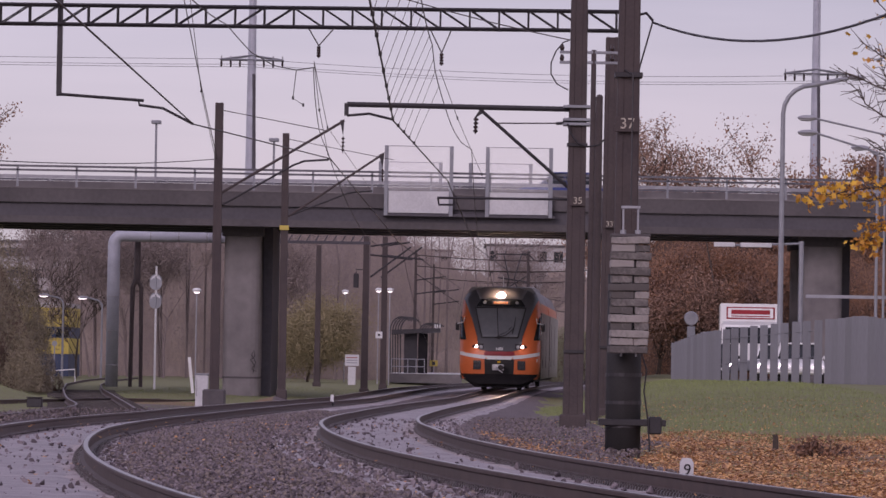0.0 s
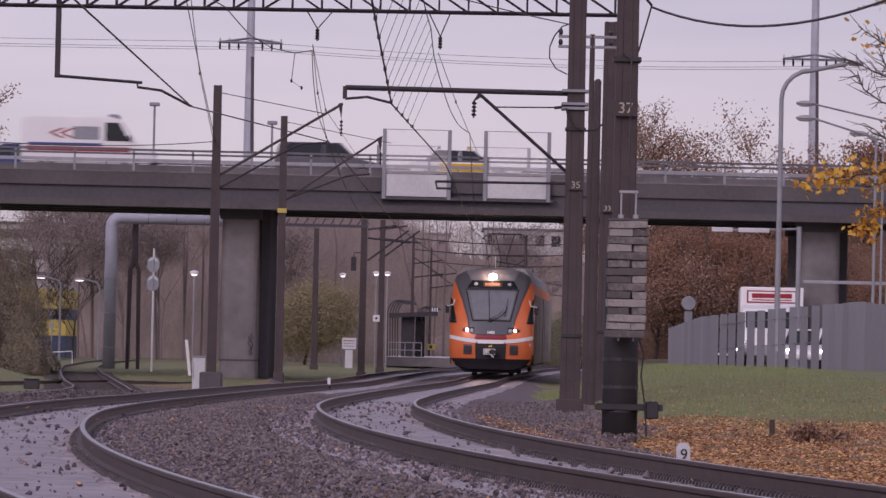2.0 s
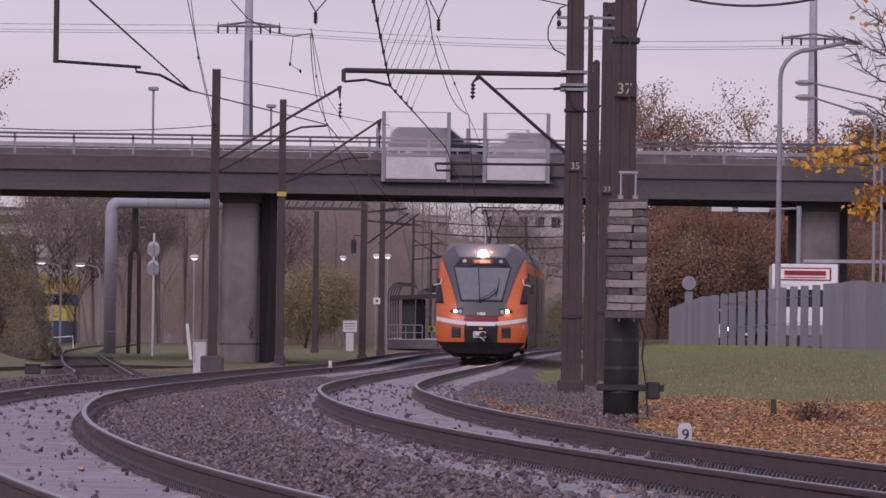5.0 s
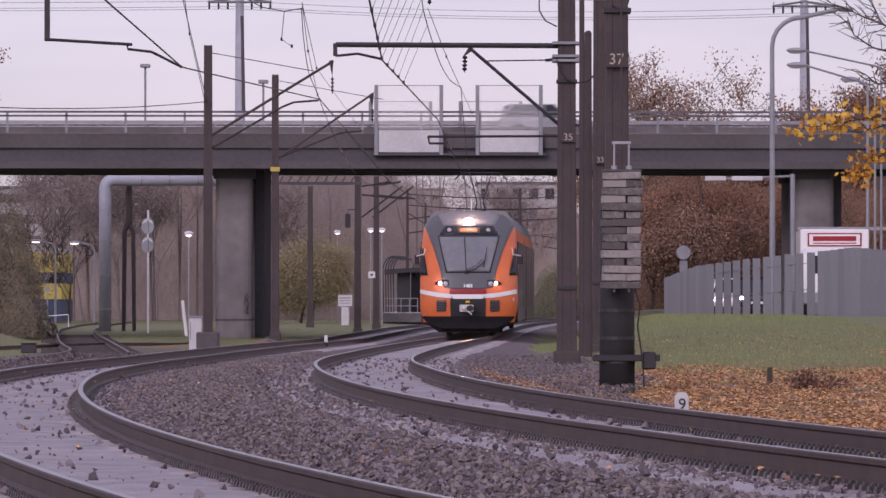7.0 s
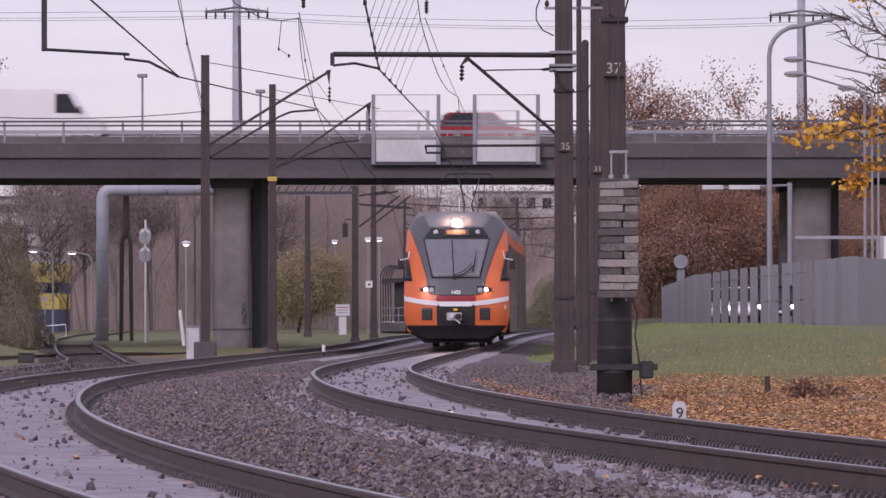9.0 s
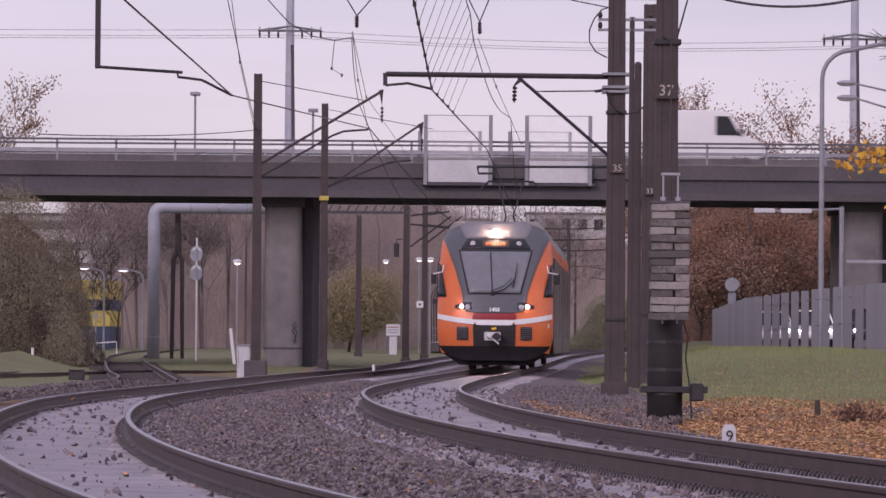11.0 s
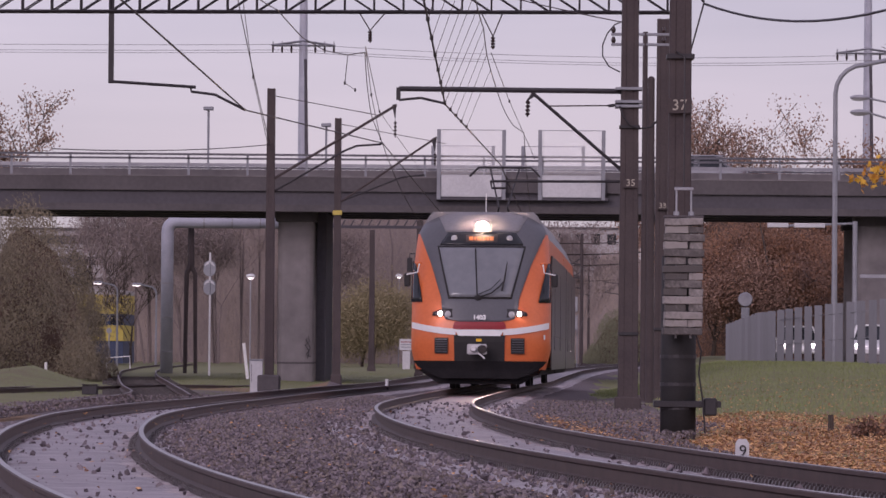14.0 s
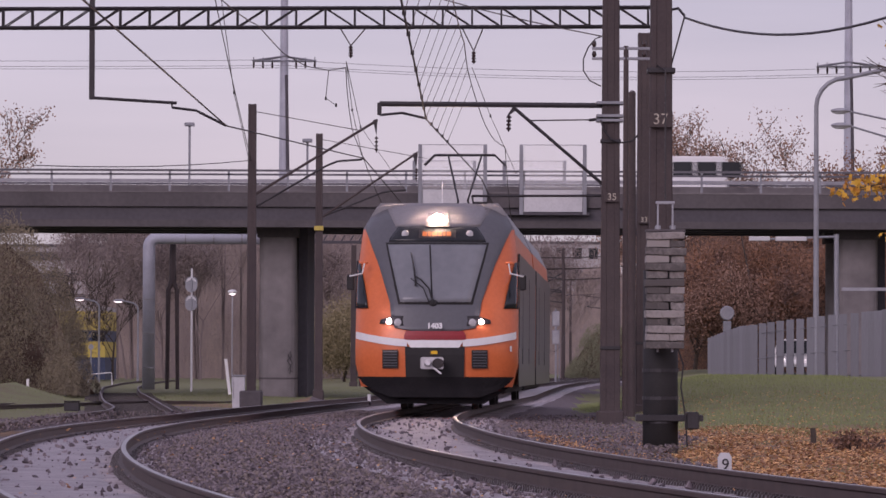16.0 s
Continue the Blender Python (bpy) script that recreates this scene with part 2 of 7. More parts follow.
def box(bm, lo, hi, bevel=0.0, rot=None):
    c = [(a + b) / 2 for a, b in zip(lo, hi)]
    s = [abs(b - a) for a, b in zip(lo, hi)]
    m = Matrix.Translation(c) @ (rot or Matrix()) @ Matrix.Diagonal((*s, 1))
    r = bmesh.ops.create_cube(bm, size=1, matrix=m)
    if bevel:
        es = {e for v in r["verts"] for e in v.link_edges}
        bmesh.ops.bevel(bm, geom=list(es), offset=bevel, segments=1, affect="EDGES", profile=0.7)
    return bm


def tube(bm, pts, r, n=6, caps=True):
    """A tube along points; r may be one radius or one for each point."""
    pts = [Vector(p) for p in pts]
    rs = r if isinstance(r, (list, tuple)) else [r] * len(pts)
    rings, side = [], None
    for i, p in enumerate(pts):
        d = (pts[min(i + 1, len(pts) - 1)] - pts[max(i - 1, 0)]).normalized()
        if side is None:
            side = d.cross(Vector((0, 0, 1)))
            if side.length < 1e-3:
                side = Vector((1, 0, 0))
        side = (side - d * side.dot(d)).normalized()
        up = d.cross(side)
        rings.append([bm.verts.new(p + (side * math.cos(2 * math.pi * k / n) + up * math.sin(2 * math.pi * k / n)) * rs[i]) for k in range(n)])
    for a, b in zip(rings, rings[1:]):
        for k in range(n):
            bm.faces.new((a[k], a[(k + 1) % n], b[(k + 1) % n], b[k]))
    if caps and n > 2:
        bm.faces.new(rings[0][::-1])
        bm.faces.new(rings[-1])
    return bm


def prism(bm, outline, axis, lo, hi):
    """An outline of (a, b) pairs pushed along x, y or z from lo to hi."""
    def at(a, b, c):
        return {"x": (c, a, b), "y": (a, c, b), "z": (a, b, c)}[axis]
    A = [bm.verts.new(at(a, b, lo)) for a, b in outline]
    B = [bm.verts.new(at(a, b, hi)) for a, b in outline]
    n = len(outline)
    bm.faces.new(A[::-1])
    bm.faces.new(B)
    for i in range(n):
        bm.faces.new((A[i], A[(i + 1) % n], B[(i + 1) % n], B[i]))
    bmesh.ops.recalc_face_normals(bm, faces=bm.faces)
    return bm


def ball(bm, c, r, sx=1, sy=1, sz=1, seg=10):
    bmesh.ops.create_uvsphere(bm, u_segments=seg, v_segments=max(5, seg // 2), radius=1, matrix=Matrix.Translation(c) @ Matrix.Diagonal((r * sx, r * sy, r * sz, 1)))
    return bm


def B():
    return bmesh.new()


def from_faces(name, verts, faces, material, parent=None, label="", kind=""):
    me = bpy.data.meshes.new(name)
    me.from_pydata(verts, [], faces)
    me.materials.append(material)
    ob = new(name, me)
    if parent is not None:
        ob.parent = parent
    return tagged(ob, label, kind=kind)


def words(text, size, m, material, parent, label, depth=0.004, bold=0.0):
    """Flat lettering as a mesh, centred on the pose m."""
    cu = bpy.data.curves.new("lettering", "FONT")
    cu.body, cu.size, cu.extrude, cu.align_x, cu.align_y = text, size, depth, "CENTER", "CENTER"
    cu.offset = bold
    tmp = new("lettering", cu)
    me = bpy.data.meshes.new_from_object(tmp.evaluated_get(bpy.context.evaluated_depsgraph_get()))
    bpy.data.objects.remove(tmp)
    me.materials.clear()
    me.materials.append(material)
    me.transform(m)
    ob = new("lettering", me)
    ob.parent = parent
    return tagged(ob, label)



# ---- the line of the right-hand track: a curve of changing radius on a shallow dip ----
def run_of_track():
    s = np.arange(0, 620.0)
    k = np.interp(s, [0, 35, 60, 85, 110, 150, 200, 260, 620], [0.00565, 0.00407, 0.00199, 0.00114, -0.00035, 0.00026, 0.0002, 0.0004, 0.0004])
    z = np.interp(s, [0, 50, 80, 110, 150, 200, 300, 620], [0, 0, -0.123, -0.163, -0.27, -0.12, -0.1, -0.1])
    th = 0.263 - np.cumsum(k)
    x = 5.851 + np.concatenate([[0], np.cumsum(-np.sin(th))[:-1]])
    y = 15 + np.concatenate([[0], np.cumsum(np.cos(th))[:-1]])
    # the track goes on behind the camera's side as a plain arc
    sb = np.arange(1, 40.0)
    tb = 0.263 + sb * 0.00565
    xb, yb = 5.851 + np.cumsum(np.sin(tb)), 15 - np.cumsum(np.cos(tb))
    return (np.concatenate([xb[::-1], x]), np.concatenate([yb[::-1], y]), np.concatenate([tb[::-1], th]), np.concatenate([np.zeros(39), z]))


TX, TY, TH, TZ = run_of_track()
APART = 4.641           # between the two tracks' centre lines
GAUGE = 1.56            # between the middles of the rail heads


def on_track(y, off=0.0):
    """Centre of the right track at depth y, moved off to the right: x, y, z and heading to the left."""
    x, z, th = np.interp(y, TY, TX), np.interp(y, TY, TZ), np.interp(y, TY, TH)
    return float(x + off * math.cos(th)), float(y + off * math.sin(th)), float(z), float(th)


def smooth(a, b, v):
    t = min(1, max(0, (v - a) / (b - a)))
    return t * t * (3 - 2 * t)


def ground_z(x, y):
    """Height of the earth: a bed under the tracks, a bank on the right, level land elsewhere."""
    yy = min(max(y, -20), 500)
    xc = float(np.interp(yy, TY, TX))
    zc = float(np.interp(yy, TY, TZ))
    o = x - xc
    right = zc - 0.33 + 1.05 * smooth(2.5, 7, o) * smooth(55, 152, y) * (1 - 0.5 * smooth(168, 182, y) * smooth(8, 11, o))
    left = zc - 0.42 + 0.15 * smooth(7, 14, -o)
    side = right if o > -2 else left
    bed = zc - 0.215 - (0.085 if o < -2.3 else 0)
    w = smooth(1.7, 2.7, o) if o > -2 else smooth(6.5, 7.6, -o)
    far = smooth(350, 600, y)
    side += 0.42 * math.exp(-((x + 6.15) ** 2 + ((y - 165) / 4) ** 2) / 0.8) + 0.85 * math.exp(-((x + 15.9) / 2.2) ** 2 - ((y - 143) / 7) ** 2)
    z = bed * (1 - w) + side * w
    return z * (1 - far) - 0.3 * far + 0.02 * noise.noise((x * 0.7, y * 0.3, 0)) * w


def shoulder(x, y):
    """Width of the dark gravel beside the right-hand rail."""
    return 2.4 + 1.9 * smooth(52, 70, y) * (1 - smooth(105, 140, y)) + 0.5 * noise.noise((x * 0.3, y * 0.12, 13))


def build_ground():
    xs = sorted(set([-2500, -900, -400, -200, -120, -80, -60] + list(np.arange(-45, -14, 3.0)) + list(np.arange(-14, 14, 0.45)) + list(np.arange(14, 40, 1.5)) + [45, 60, 80, 120, 200, 400, 900, 2500]))
    ys = sorted(set([-900, -300, -100, -40] + list(np.arange(-10, 130, 1.6)) + list(np.arange(130, 260, 2.0)) + list(np.arange(260, 420, 15)) + [450, 520, 600, 800, 1200, 2000, 3500]))
    vs = [(x, y, ground_z(x, y)) for y in ys for x in xs]
    w = len(xs)
    fs = [(j * w + i, j * w + i + 1, (j + 1) * w + i + 1, (j + 1) * w + i) for j in range(len(ys) - 1) for i in range(w - 1)]
    ob = from_faces("ground", vs, fs, M["soil"])
    for p in ob.data.polygons:
        p.use_smooth = True
    me = ob.data
    for m in ("bed", "turf"):
        me.materials.append(M[m])
    for p in me.polygons:
        c = p.center
        xc = float(np.interp(min(max(c.y, -20), 500), TY, TX))
        o = c.x - xc
        if -7.3 < o < shoulder(c.x, c.y) or (-14 < c.x < -3 and o < 0 and 90 < c.y < 150 and c.x > -11.3 + noise.noise((c.y * 0.2, 0, 3))):
            p.material_index = 1
        elif (o > 2 and c.y > 82 + 10 * noise.noise((c.x * 0.2, c.y * 0.1, 3))) or (o < -7.4 and (c.y > 165 + 9 * noise.noise((c.x * 0.3, c.y * 0.1, 7)) or c.x < -11.3 + noise.noise((c.y * 0.2, 0, 3)) and c.y > 100)):
            p.material_index = 2
    return tagged(ob, "leaf-strewn earth, ballast and rough autumn grass", "ground", kind="structure")


M["turf"] = mat("short_autumn_turf", (0.19, 0.22, 0.088), (0.165, 0.14, 0.08), 0.9, 0, 0.7, 9, 0.6, 0.05)
build_ground()

RAIL_SHAPE = [(-0.066, -0.17), (0.066, -0.17), (0.066, -0.155), (0.012, -0.13), (0.010, -0.05), (0.034, -0.035), (0.036, -0.008), (0.026, 0), (-0.026, 0), (-0.036, -0.008), (-0.034, -0.035), (-0.010, -0.05), (-0.012, -0.13), (-0.066, -0.155)]


def sweep_line(line):
    """Points with a right-hand direction, for sweeping a profile."""
    out = []
    for i, p in enumerate(line):
        d = Vector(line[min(i + 1, len(line) - 1)]) - Vector(line[max(i - 1, 0)])
        d.z = 0
        d.normalize()
        out.append((Vector(p), Vector((d.y, -d.x, 0))))
    return out


def rail_part(line, parent, top="railtop"):
    bm, rings = B(), []
    for p, r in sweep_line(line):
        rings.append([bm.verts.new(p + r * a + Vector((0, 0, b))) for a, b in RAIL_SHAPE])
    n = len(RAIL_SHAPE)
    for a, b in zip(rings, rings[1:]):
        for k in range(n):
            f = bm.faces.new((a[k], b[k], b[(k + 1) % n], a[(k + 1) % n]))
            f.material_index = 1 if k == 7 else 0
    ob = part("rail", bm, [M["rail"], M[top]], parent, "rust-brown rail with a polished running surface" if top == "railtop" else "dull rusty rail")
    return ob


def sleeper_mesh(material="sleeper"):
    bm = B()
    prism(bm, [(-0.14, -0.2), (0.14, -0.2), (0.11, 0), (-0.11, 0)], "x", -1.35, 1.35)
    return mesh_of("sleeper", bm, M[material])


def clip_bits(bm, p, r, f):
    """A spring clip with its bolt on each foot of the rail."""
    for sd in (-1, 1):
        q = p + r * (0.1 * sd) - Vector((0, 0, 0.17))
        m = Matrix.Translation(q) @ Matrix(((r.x, f.x, 0, 0), (r.y, f.y, 0, 0), (0, 0, 1, 0), (0, 0, 0, 1)))
        for dx, dy, dz, sx, sy, sz in ((0, 0, 0.006, 0.10, 0.06, 0.036), (0.012 * sd, 0, 0.03, 0.03, 0.034, 0.022)):
            vs = [m @ Vector((dx + sx * i, dy + sy * j, dz + sz * k)) for i, j, k in ((-0.5, -0.5, -0.5), (0.5, -0.5, -0.5), (0.5, 0.5, -0.5), (-0.5, 0.5, -0.5), (-0.4, -0.4, 0.5), (0.4, -0.4, 0.5), (0.4, 0.4, 0.5), (-0.4, 0.4, 0.5))]
            b = len(bm[0])
            bm[0].extend(tuple(v) for v in vs)
            bm[1].extend(tuple(b + i for i in q) for q in ((4, 5, 6, 7), (0, 1, 5, 4), (1, 2, 6, 5), (2, 3, 7, 6), (3, 0, 4, 7)))


def build_track(name, off, dz, label, y0, y1):
    tr = thing(name, (0, 0, 0), label, "railway track", kind="structure")
    ys = np.concatenate([np.arange(y0, 130, 0.8), np.arange(130, y1, 3.0)])
    for sd in (-1, 1):
        line = []
        for y in ys:
            x, yy, z, th = on_track(y, off + sd * GAUGE / 2)
            line.append((x, yy, z + dz))
        rail_part(line, tr)
    me = sleeper_mesh()
    clips, count = ([], []), 0
    y = y0
    while y < 240:
        x, yy, z, th = on_track(y, off)
        if count < 290:
            ob = new("sleeper", me)
            ob.parent = tr
            ob.matrix_basis = pose(x, yy, z + dz - 0.175 + random.uniform(-0.014, 0.002), 0, 0, math.degrees(th) + random.uniform(-0.5, 0.5))
        if y < 62:
            f = Vector((-math.sin(th), math.cos(th), 0))
            r = Vector((math.cos(th), math.sin(th), 0))
            for sd in (-1, 1):
                for k in range(4):
                    clip_bits(clips, Vector((x, yy, z + dz)) + r * (sd * GAUGE / 2) + f * (k * 0.136), r, f)
        count += 1
        y += 0.545
    from_faces("rail_clips", clips[0], clips[1], M["clip"], tr, "rusty spring clips and bolts along the rails", "stuff")
    # fine pale dust lying between and beside the rails, nearly flush with the sleepers
    vs, fs = [], []
    cols = [-1.62, -1.3, -0.9, -0.72, -0.5, -0.2, 0.1, 0.4, 0.68, 0.9, 1.3, 1.5]
    yy_ = np.concatenate([np.arange(y0, 130, 0.7), np.arange(130, 300, 3.0)])
    for y in yy_:
        for c in cols:
            wob = 0.18 * noise.noise((y * 0.9, c * 3 + off, 1.7)) if abs(c) > 1.2 else 0
            x, y2, z, th = on_track(y, off + c + wob)
            edge = -0.06 if abs(c) > 1.4 else (-0.03 if 0.6 < abs(c) < 1.0 else 0)
            vs.append((x, y2, z + dz - 0.170 + edge + 0.020 * noise.noise((x * 2.1, y2 * 2.1, off))))
    w = len(cols)
    for j in range(len(yy_) - 1):
        for i in range(w - 1):
            fs.append((j * w + i, j * w + i + 1, (j + 1) * w + i + 1, (j + 1) * w + i))
    ob = from_faces("dust_bed", vs, fs, M["dust"], tr, "pale crushed dust between the rails", "stuff")
    for p in ob.data.polygons:
        p.use_smooth = True
    return tr


build_track("track_right", 0, 0, "curved broad-gauge track with wet brown rails, the train on it", 8, 349)
build_track("track_left", -APART, -0.086, "curved broad-gauge track beside a ballast strip, dusted pale", 8, 349)


def build_siding():
    tr = thing("track_siding", (0, 0, 0), "rusty siding rails bending away from the main line", "railway track", kind="structure")
    ky, kx = [84, 100, 112, 130, 147, 175, 210, 250, 300], [-6.3, -7.6, -8.6, -10.2, -11.7, -14.2, -17.0, -19.5, -21.5]
    ys = np.arange(84, 300, 2.0)
    xs = np.interp(ys, ky, kx)
    xs = np.convolve(np.pad(xs, 4, mode="edge"), np.ones(9) / 9, mode="valid")
    rail_part([(float(x + 0.78), float(y), -0.27) for x, y in zip(xs, ys) if y > 106], tr, "dullrail")
    # the outer rail runs on past the points, beside the main line
    yl = np.arange(60, 300, 2.0)
    xl = np.interp(yl, [60, 84, 106, 114, 122, 130, 147, 175, 210, 250, 300], [-8.7, -9.15, -9.05, -9.35, -10.1, -10.95, -12.5, -14.95, -17.8, -20.2, -22.2])
    xl = np.convolve(np.pad(xl, 2, mode="edge"), np.ones(5) / 5, mode="valid")
    rail_part([(float(x), float(y), -0.27) for x, y in zip(xl, yl)], tr, "dullrail")
    me = sleeper_mesh("tarsleeper")
    for y in np.arange(108, 230, 0.6):
        ob = new("sleeper", me)
        ob.parent = tr
        ob.matrix_basis = pose(float(np.interp(y, ys, xs)), float(y), -0.445, 0, 0, 4)
    return tr


def build_crossover():
    """A second overgrown track that comes in from the side and dies out in the grass."""
    tr = thing("track_overgrown", (0, 0, 0), "old rusty track sunk in dark earth and grass", "railway track", kind="structure")
    ys = np.arange(96, 172, 2.0)
    xs = np.interp(ys, [96, 128, 160, 172], [-17.4, -13.9, -10.9, -9.9])
    for sd in (-0.78, 0.78):
        rail_part([(float(x + sd), float(y), float(np.interp(y, TY, TZ)) - 0.15 - 0.14 * smooth(145, 172, y)) for x, y in zip(xs, ys)], tr, "dullrail")
    me = sleeper_mesh("tarsleeper")
    for y in np.arange(97, 160, 0.7):
        ob = new("sleeper", me)
        ob.parent = tr
        x = float(np.interp(y, ys, xs))
        ob.matrix_basis = pose(x, float(y), float(np.interp(y, TY, TZ)) - 0.29 - 0.14 * smooth(140, 165, y), 0, 0, -5)
    return tr


build_siding()
build_crossover()


# ---- bridge over the line ----
BY0, BY1 = 188.0, 200.5


def bz(x):
    """The road's gentle fall to the right along the bridge."""
    return -0.0008 * x


def slab(bm, x0, x1, y0, y1, z0, z1):
    vs = [bm.verts.new((x, y, z + bz(x))) for x in (x0, x1) for y in (y0, y1) for z in (z0, z1)]
    for f in ((0, 1, 3, 2), (4, 6, 7, 5), (0, 4, 5, 1), (2, 3, 7, 6), (0, 2, 6, 4), (1, 5, 7, 3)):
        bm.faces.new([vs[i] for i in f])
    bmesh.ops.recalc_face_normals(bm, faces=bm.faces)
    return bm


def build_bridge():
    br = thing("road_bridge", (0, 194, 0), "long concrete road bridge with dark girders and steel railings", "bridge")
    br.location = (0, 0, 0)
    X0, X1 = -260, 260
    top, bot = 7.916, 6.586
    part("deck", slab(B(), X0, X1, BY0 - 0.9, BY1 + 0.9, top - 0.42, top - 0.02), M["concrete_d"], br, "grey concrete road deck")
    part("edge_beam", slab(B(), X0, X1, BY0 - 1.0, BY0 - 0.6, top - 0.585, top), M["concrete_d"], br, "dark grey concrete edge beam")
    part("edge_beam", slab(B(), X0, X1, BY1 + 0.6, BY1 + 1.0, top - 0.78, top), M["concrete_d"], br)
    part("kerb_line", slab(B(), X0, X1, BY0 - 1.02, BY0 - 0.62, top + 0.002, top + 0.05), M["concrete"], br, "pale coping along the deck")
    part("road_surface", slab(B(), X0, X1, BY0 + 0.4, BY1 - 0.4, top - 0.02, top + 0.02), M["road"], br, "asphalt carriageway")
    for i, y in enumerate(np.linspace(BY0 - 0.2, BY1 - 0.6, 5)):
        outer = i == 0
        if outer:
            y = BY0 - 0.84
        low = top - 1.43 if outer else bot
        # the outer girder's face is darker than its flange
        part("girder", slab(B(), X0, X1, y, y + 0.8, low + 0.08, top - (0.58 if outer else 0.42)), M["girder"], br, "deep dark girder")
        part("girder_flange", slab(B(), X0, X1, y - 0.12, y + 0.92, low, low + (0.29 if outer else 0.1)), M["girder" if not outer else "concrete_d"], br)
    # near railing: posts, a wide flat top rail, and lower rails; the same again on the far side
    rt = 8.879
    for y, side in ((BY0 - 0.82, 1), (BY1 + 0.75, 0)):
        for z0, z1, w in ((rt - 0.085, rt, 0.07), (rt - 0.25, rt - 0.17, 0.05)):
            part("handrail", slab(B(), X0, X1, y - w, y + w, z0, z1), M["rail_paint"], br, "dark grey painted handrail")
        for x in np.arange(-45, 48, 2.45):
            bm = slab(B(), x - 0.045, x + 0.045, y - 0.05, y + 0.05, top, rt - 0.06)
            part("railing_post", bm, M["greyp"], br)
    # crash barrier between footway and road
    for y in (BY0 + 0.75, BY1 - 0.9):
        part("crash_barrier", slab(B(), X0, X1, y - 0.03, y + 0.03, top + 0.48, top + 0.62), M["steel"], br, "galvanised crash barrier")
        for x in np.arange(-43.8, 46, 2.45):
            part("barrier_post", slab(B(), x - 0.035, x + 0.035, y + 0.03, y + 0.09, top, top + 0.6), M["steel"], br)
    # low concrete walls between the footways and the road
    for y in (BY0 + 0.5, BY1 - 0.75):
        part("kerb_wall", slab(B(), X0, X1, y, y + 0.2, top - 0.01, top + 0.36), M["concrete"], br, "low grey concrete kerb wall")
    # protective screens above the wires
    def screen(xa, xb, y, z0, z1, zt):
        for x in (xa, xb):
            part("screen_post", box(B(), (x - 0.08, y - 0.1, z0 - 0.12), (x + 0.08, y + 0.06, zt), 0.01), M["greyp"], br, "grey steel screen post")
            bm = tube(B(), [(x, y, z0 + 0.2), (x, y + 0.5, z0 - 0.15)], 0.03, 5)
            part("screen_brace", bm, M["greyp"], br)
        part("screen_panel", box(B(), (xa + 0.09, y - 0.02, z0), (xb - 0.09, y + 0.02, z1), 0.006), M["panel"], br, "dirty white solid panel")
        ob = part("clear_panel", box(B(), (xa + 0.09, y - 0.008, z1 + 0.03), (xb - 0.09, y + 0.008, zt - 0.03)), M["clear"], br, "scratched clear panel")
        ob.visible_shadow = False
        part("panel_rim", box(B(), (xa + 0.09, y - 0.02, zt - 0.03), (xb - 0.09, y + 0.02, zt), 0.004), M["steel"], br)
    ys = BY0 - 1.2
    screen(-2.758, -0.07, ys, 7.154, 8.065, 9.935)
    screen(1.426, 4.044, ys, 7.154, 8.065, 9.935)
    part("sill_bar", box(B(), (-2.898, ys - 0.06, 7.014), (4.254, ys + 0.3, 7.13), 0.01), M["girder"], br)
    # screens on the far side
    for xa, xb in ((-3.241, -0.553), (0.779, 3.467)):
        screen(xa, xb, BY1 + 1.2, 7.824, 8.477, 9.935)
    # columns: rows of rounded piers under a cross beam
    for x, w in ((-8.74, 0.78), (15.537, 0.85), (-33, 0.8), (37, 0.8), (-60, 0.8), (-90, 0.8), (-130, 0.8), (-180, 0.8), (-230, 0.8), (65, 0.8), (95, 0.8), (130, 0.8), (180, 0.8), (230, 0.8)):
        for y in (BY0 + 1.6, BY0 + 8.0):
            bm = B()
            pts = []
            for k in range(20):
                a = 2 * math.pi * k / 20
                ca, sa = math.cos(a), math.sin(a)
                pts.append((x + w * math.copysign(abs(ca) ** 0.55, ca), y + w * 0.8 * math.copysign(abs(sa) ** 0.55, sa)))
            prism(bm, pts, "z", -0.6, bot - 0.45)
            part("pier", bm, M["concrete"], br, "round-cornered concrete pier with scuffs")
            # the pier heads are a darker grey than the shafts
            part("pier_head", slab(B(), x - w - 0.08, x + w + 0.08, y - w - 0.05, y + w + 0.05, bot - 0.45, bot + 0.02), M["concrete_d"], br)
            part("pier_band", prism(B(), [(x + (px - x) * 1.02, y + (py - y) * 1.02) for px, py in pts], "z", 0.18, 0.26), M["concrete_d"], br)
        # recessed pier wall beside each, its shade put in by the dark girder colour
        part("pier_wall", box(B(), (x + w + 0.02, BY0 + 2.6, -0.6), (x + w + 0.42, BY0 + 10, bot + 0.02), 0.02), M["girder"], br, "wall pier with shade put into its dark colour")
    tx, tz = -8.222, 0.889
    part("scrawl", tube(B(), [(tx + a * 0.13, BY0 + 0.93, tz + b * 0.16) for a, b in ((0, -3), (0.5, -1), (-0.8, 0.5), (0.6, 1.5), (0.2, 3), (-0.5, 1.8), (0.9, -0.2), (-0.4, -2), (1, -2.5))], 0.018, 5), M["black"], br, "dark sprayed scrawl")
    return br


build_bridge()


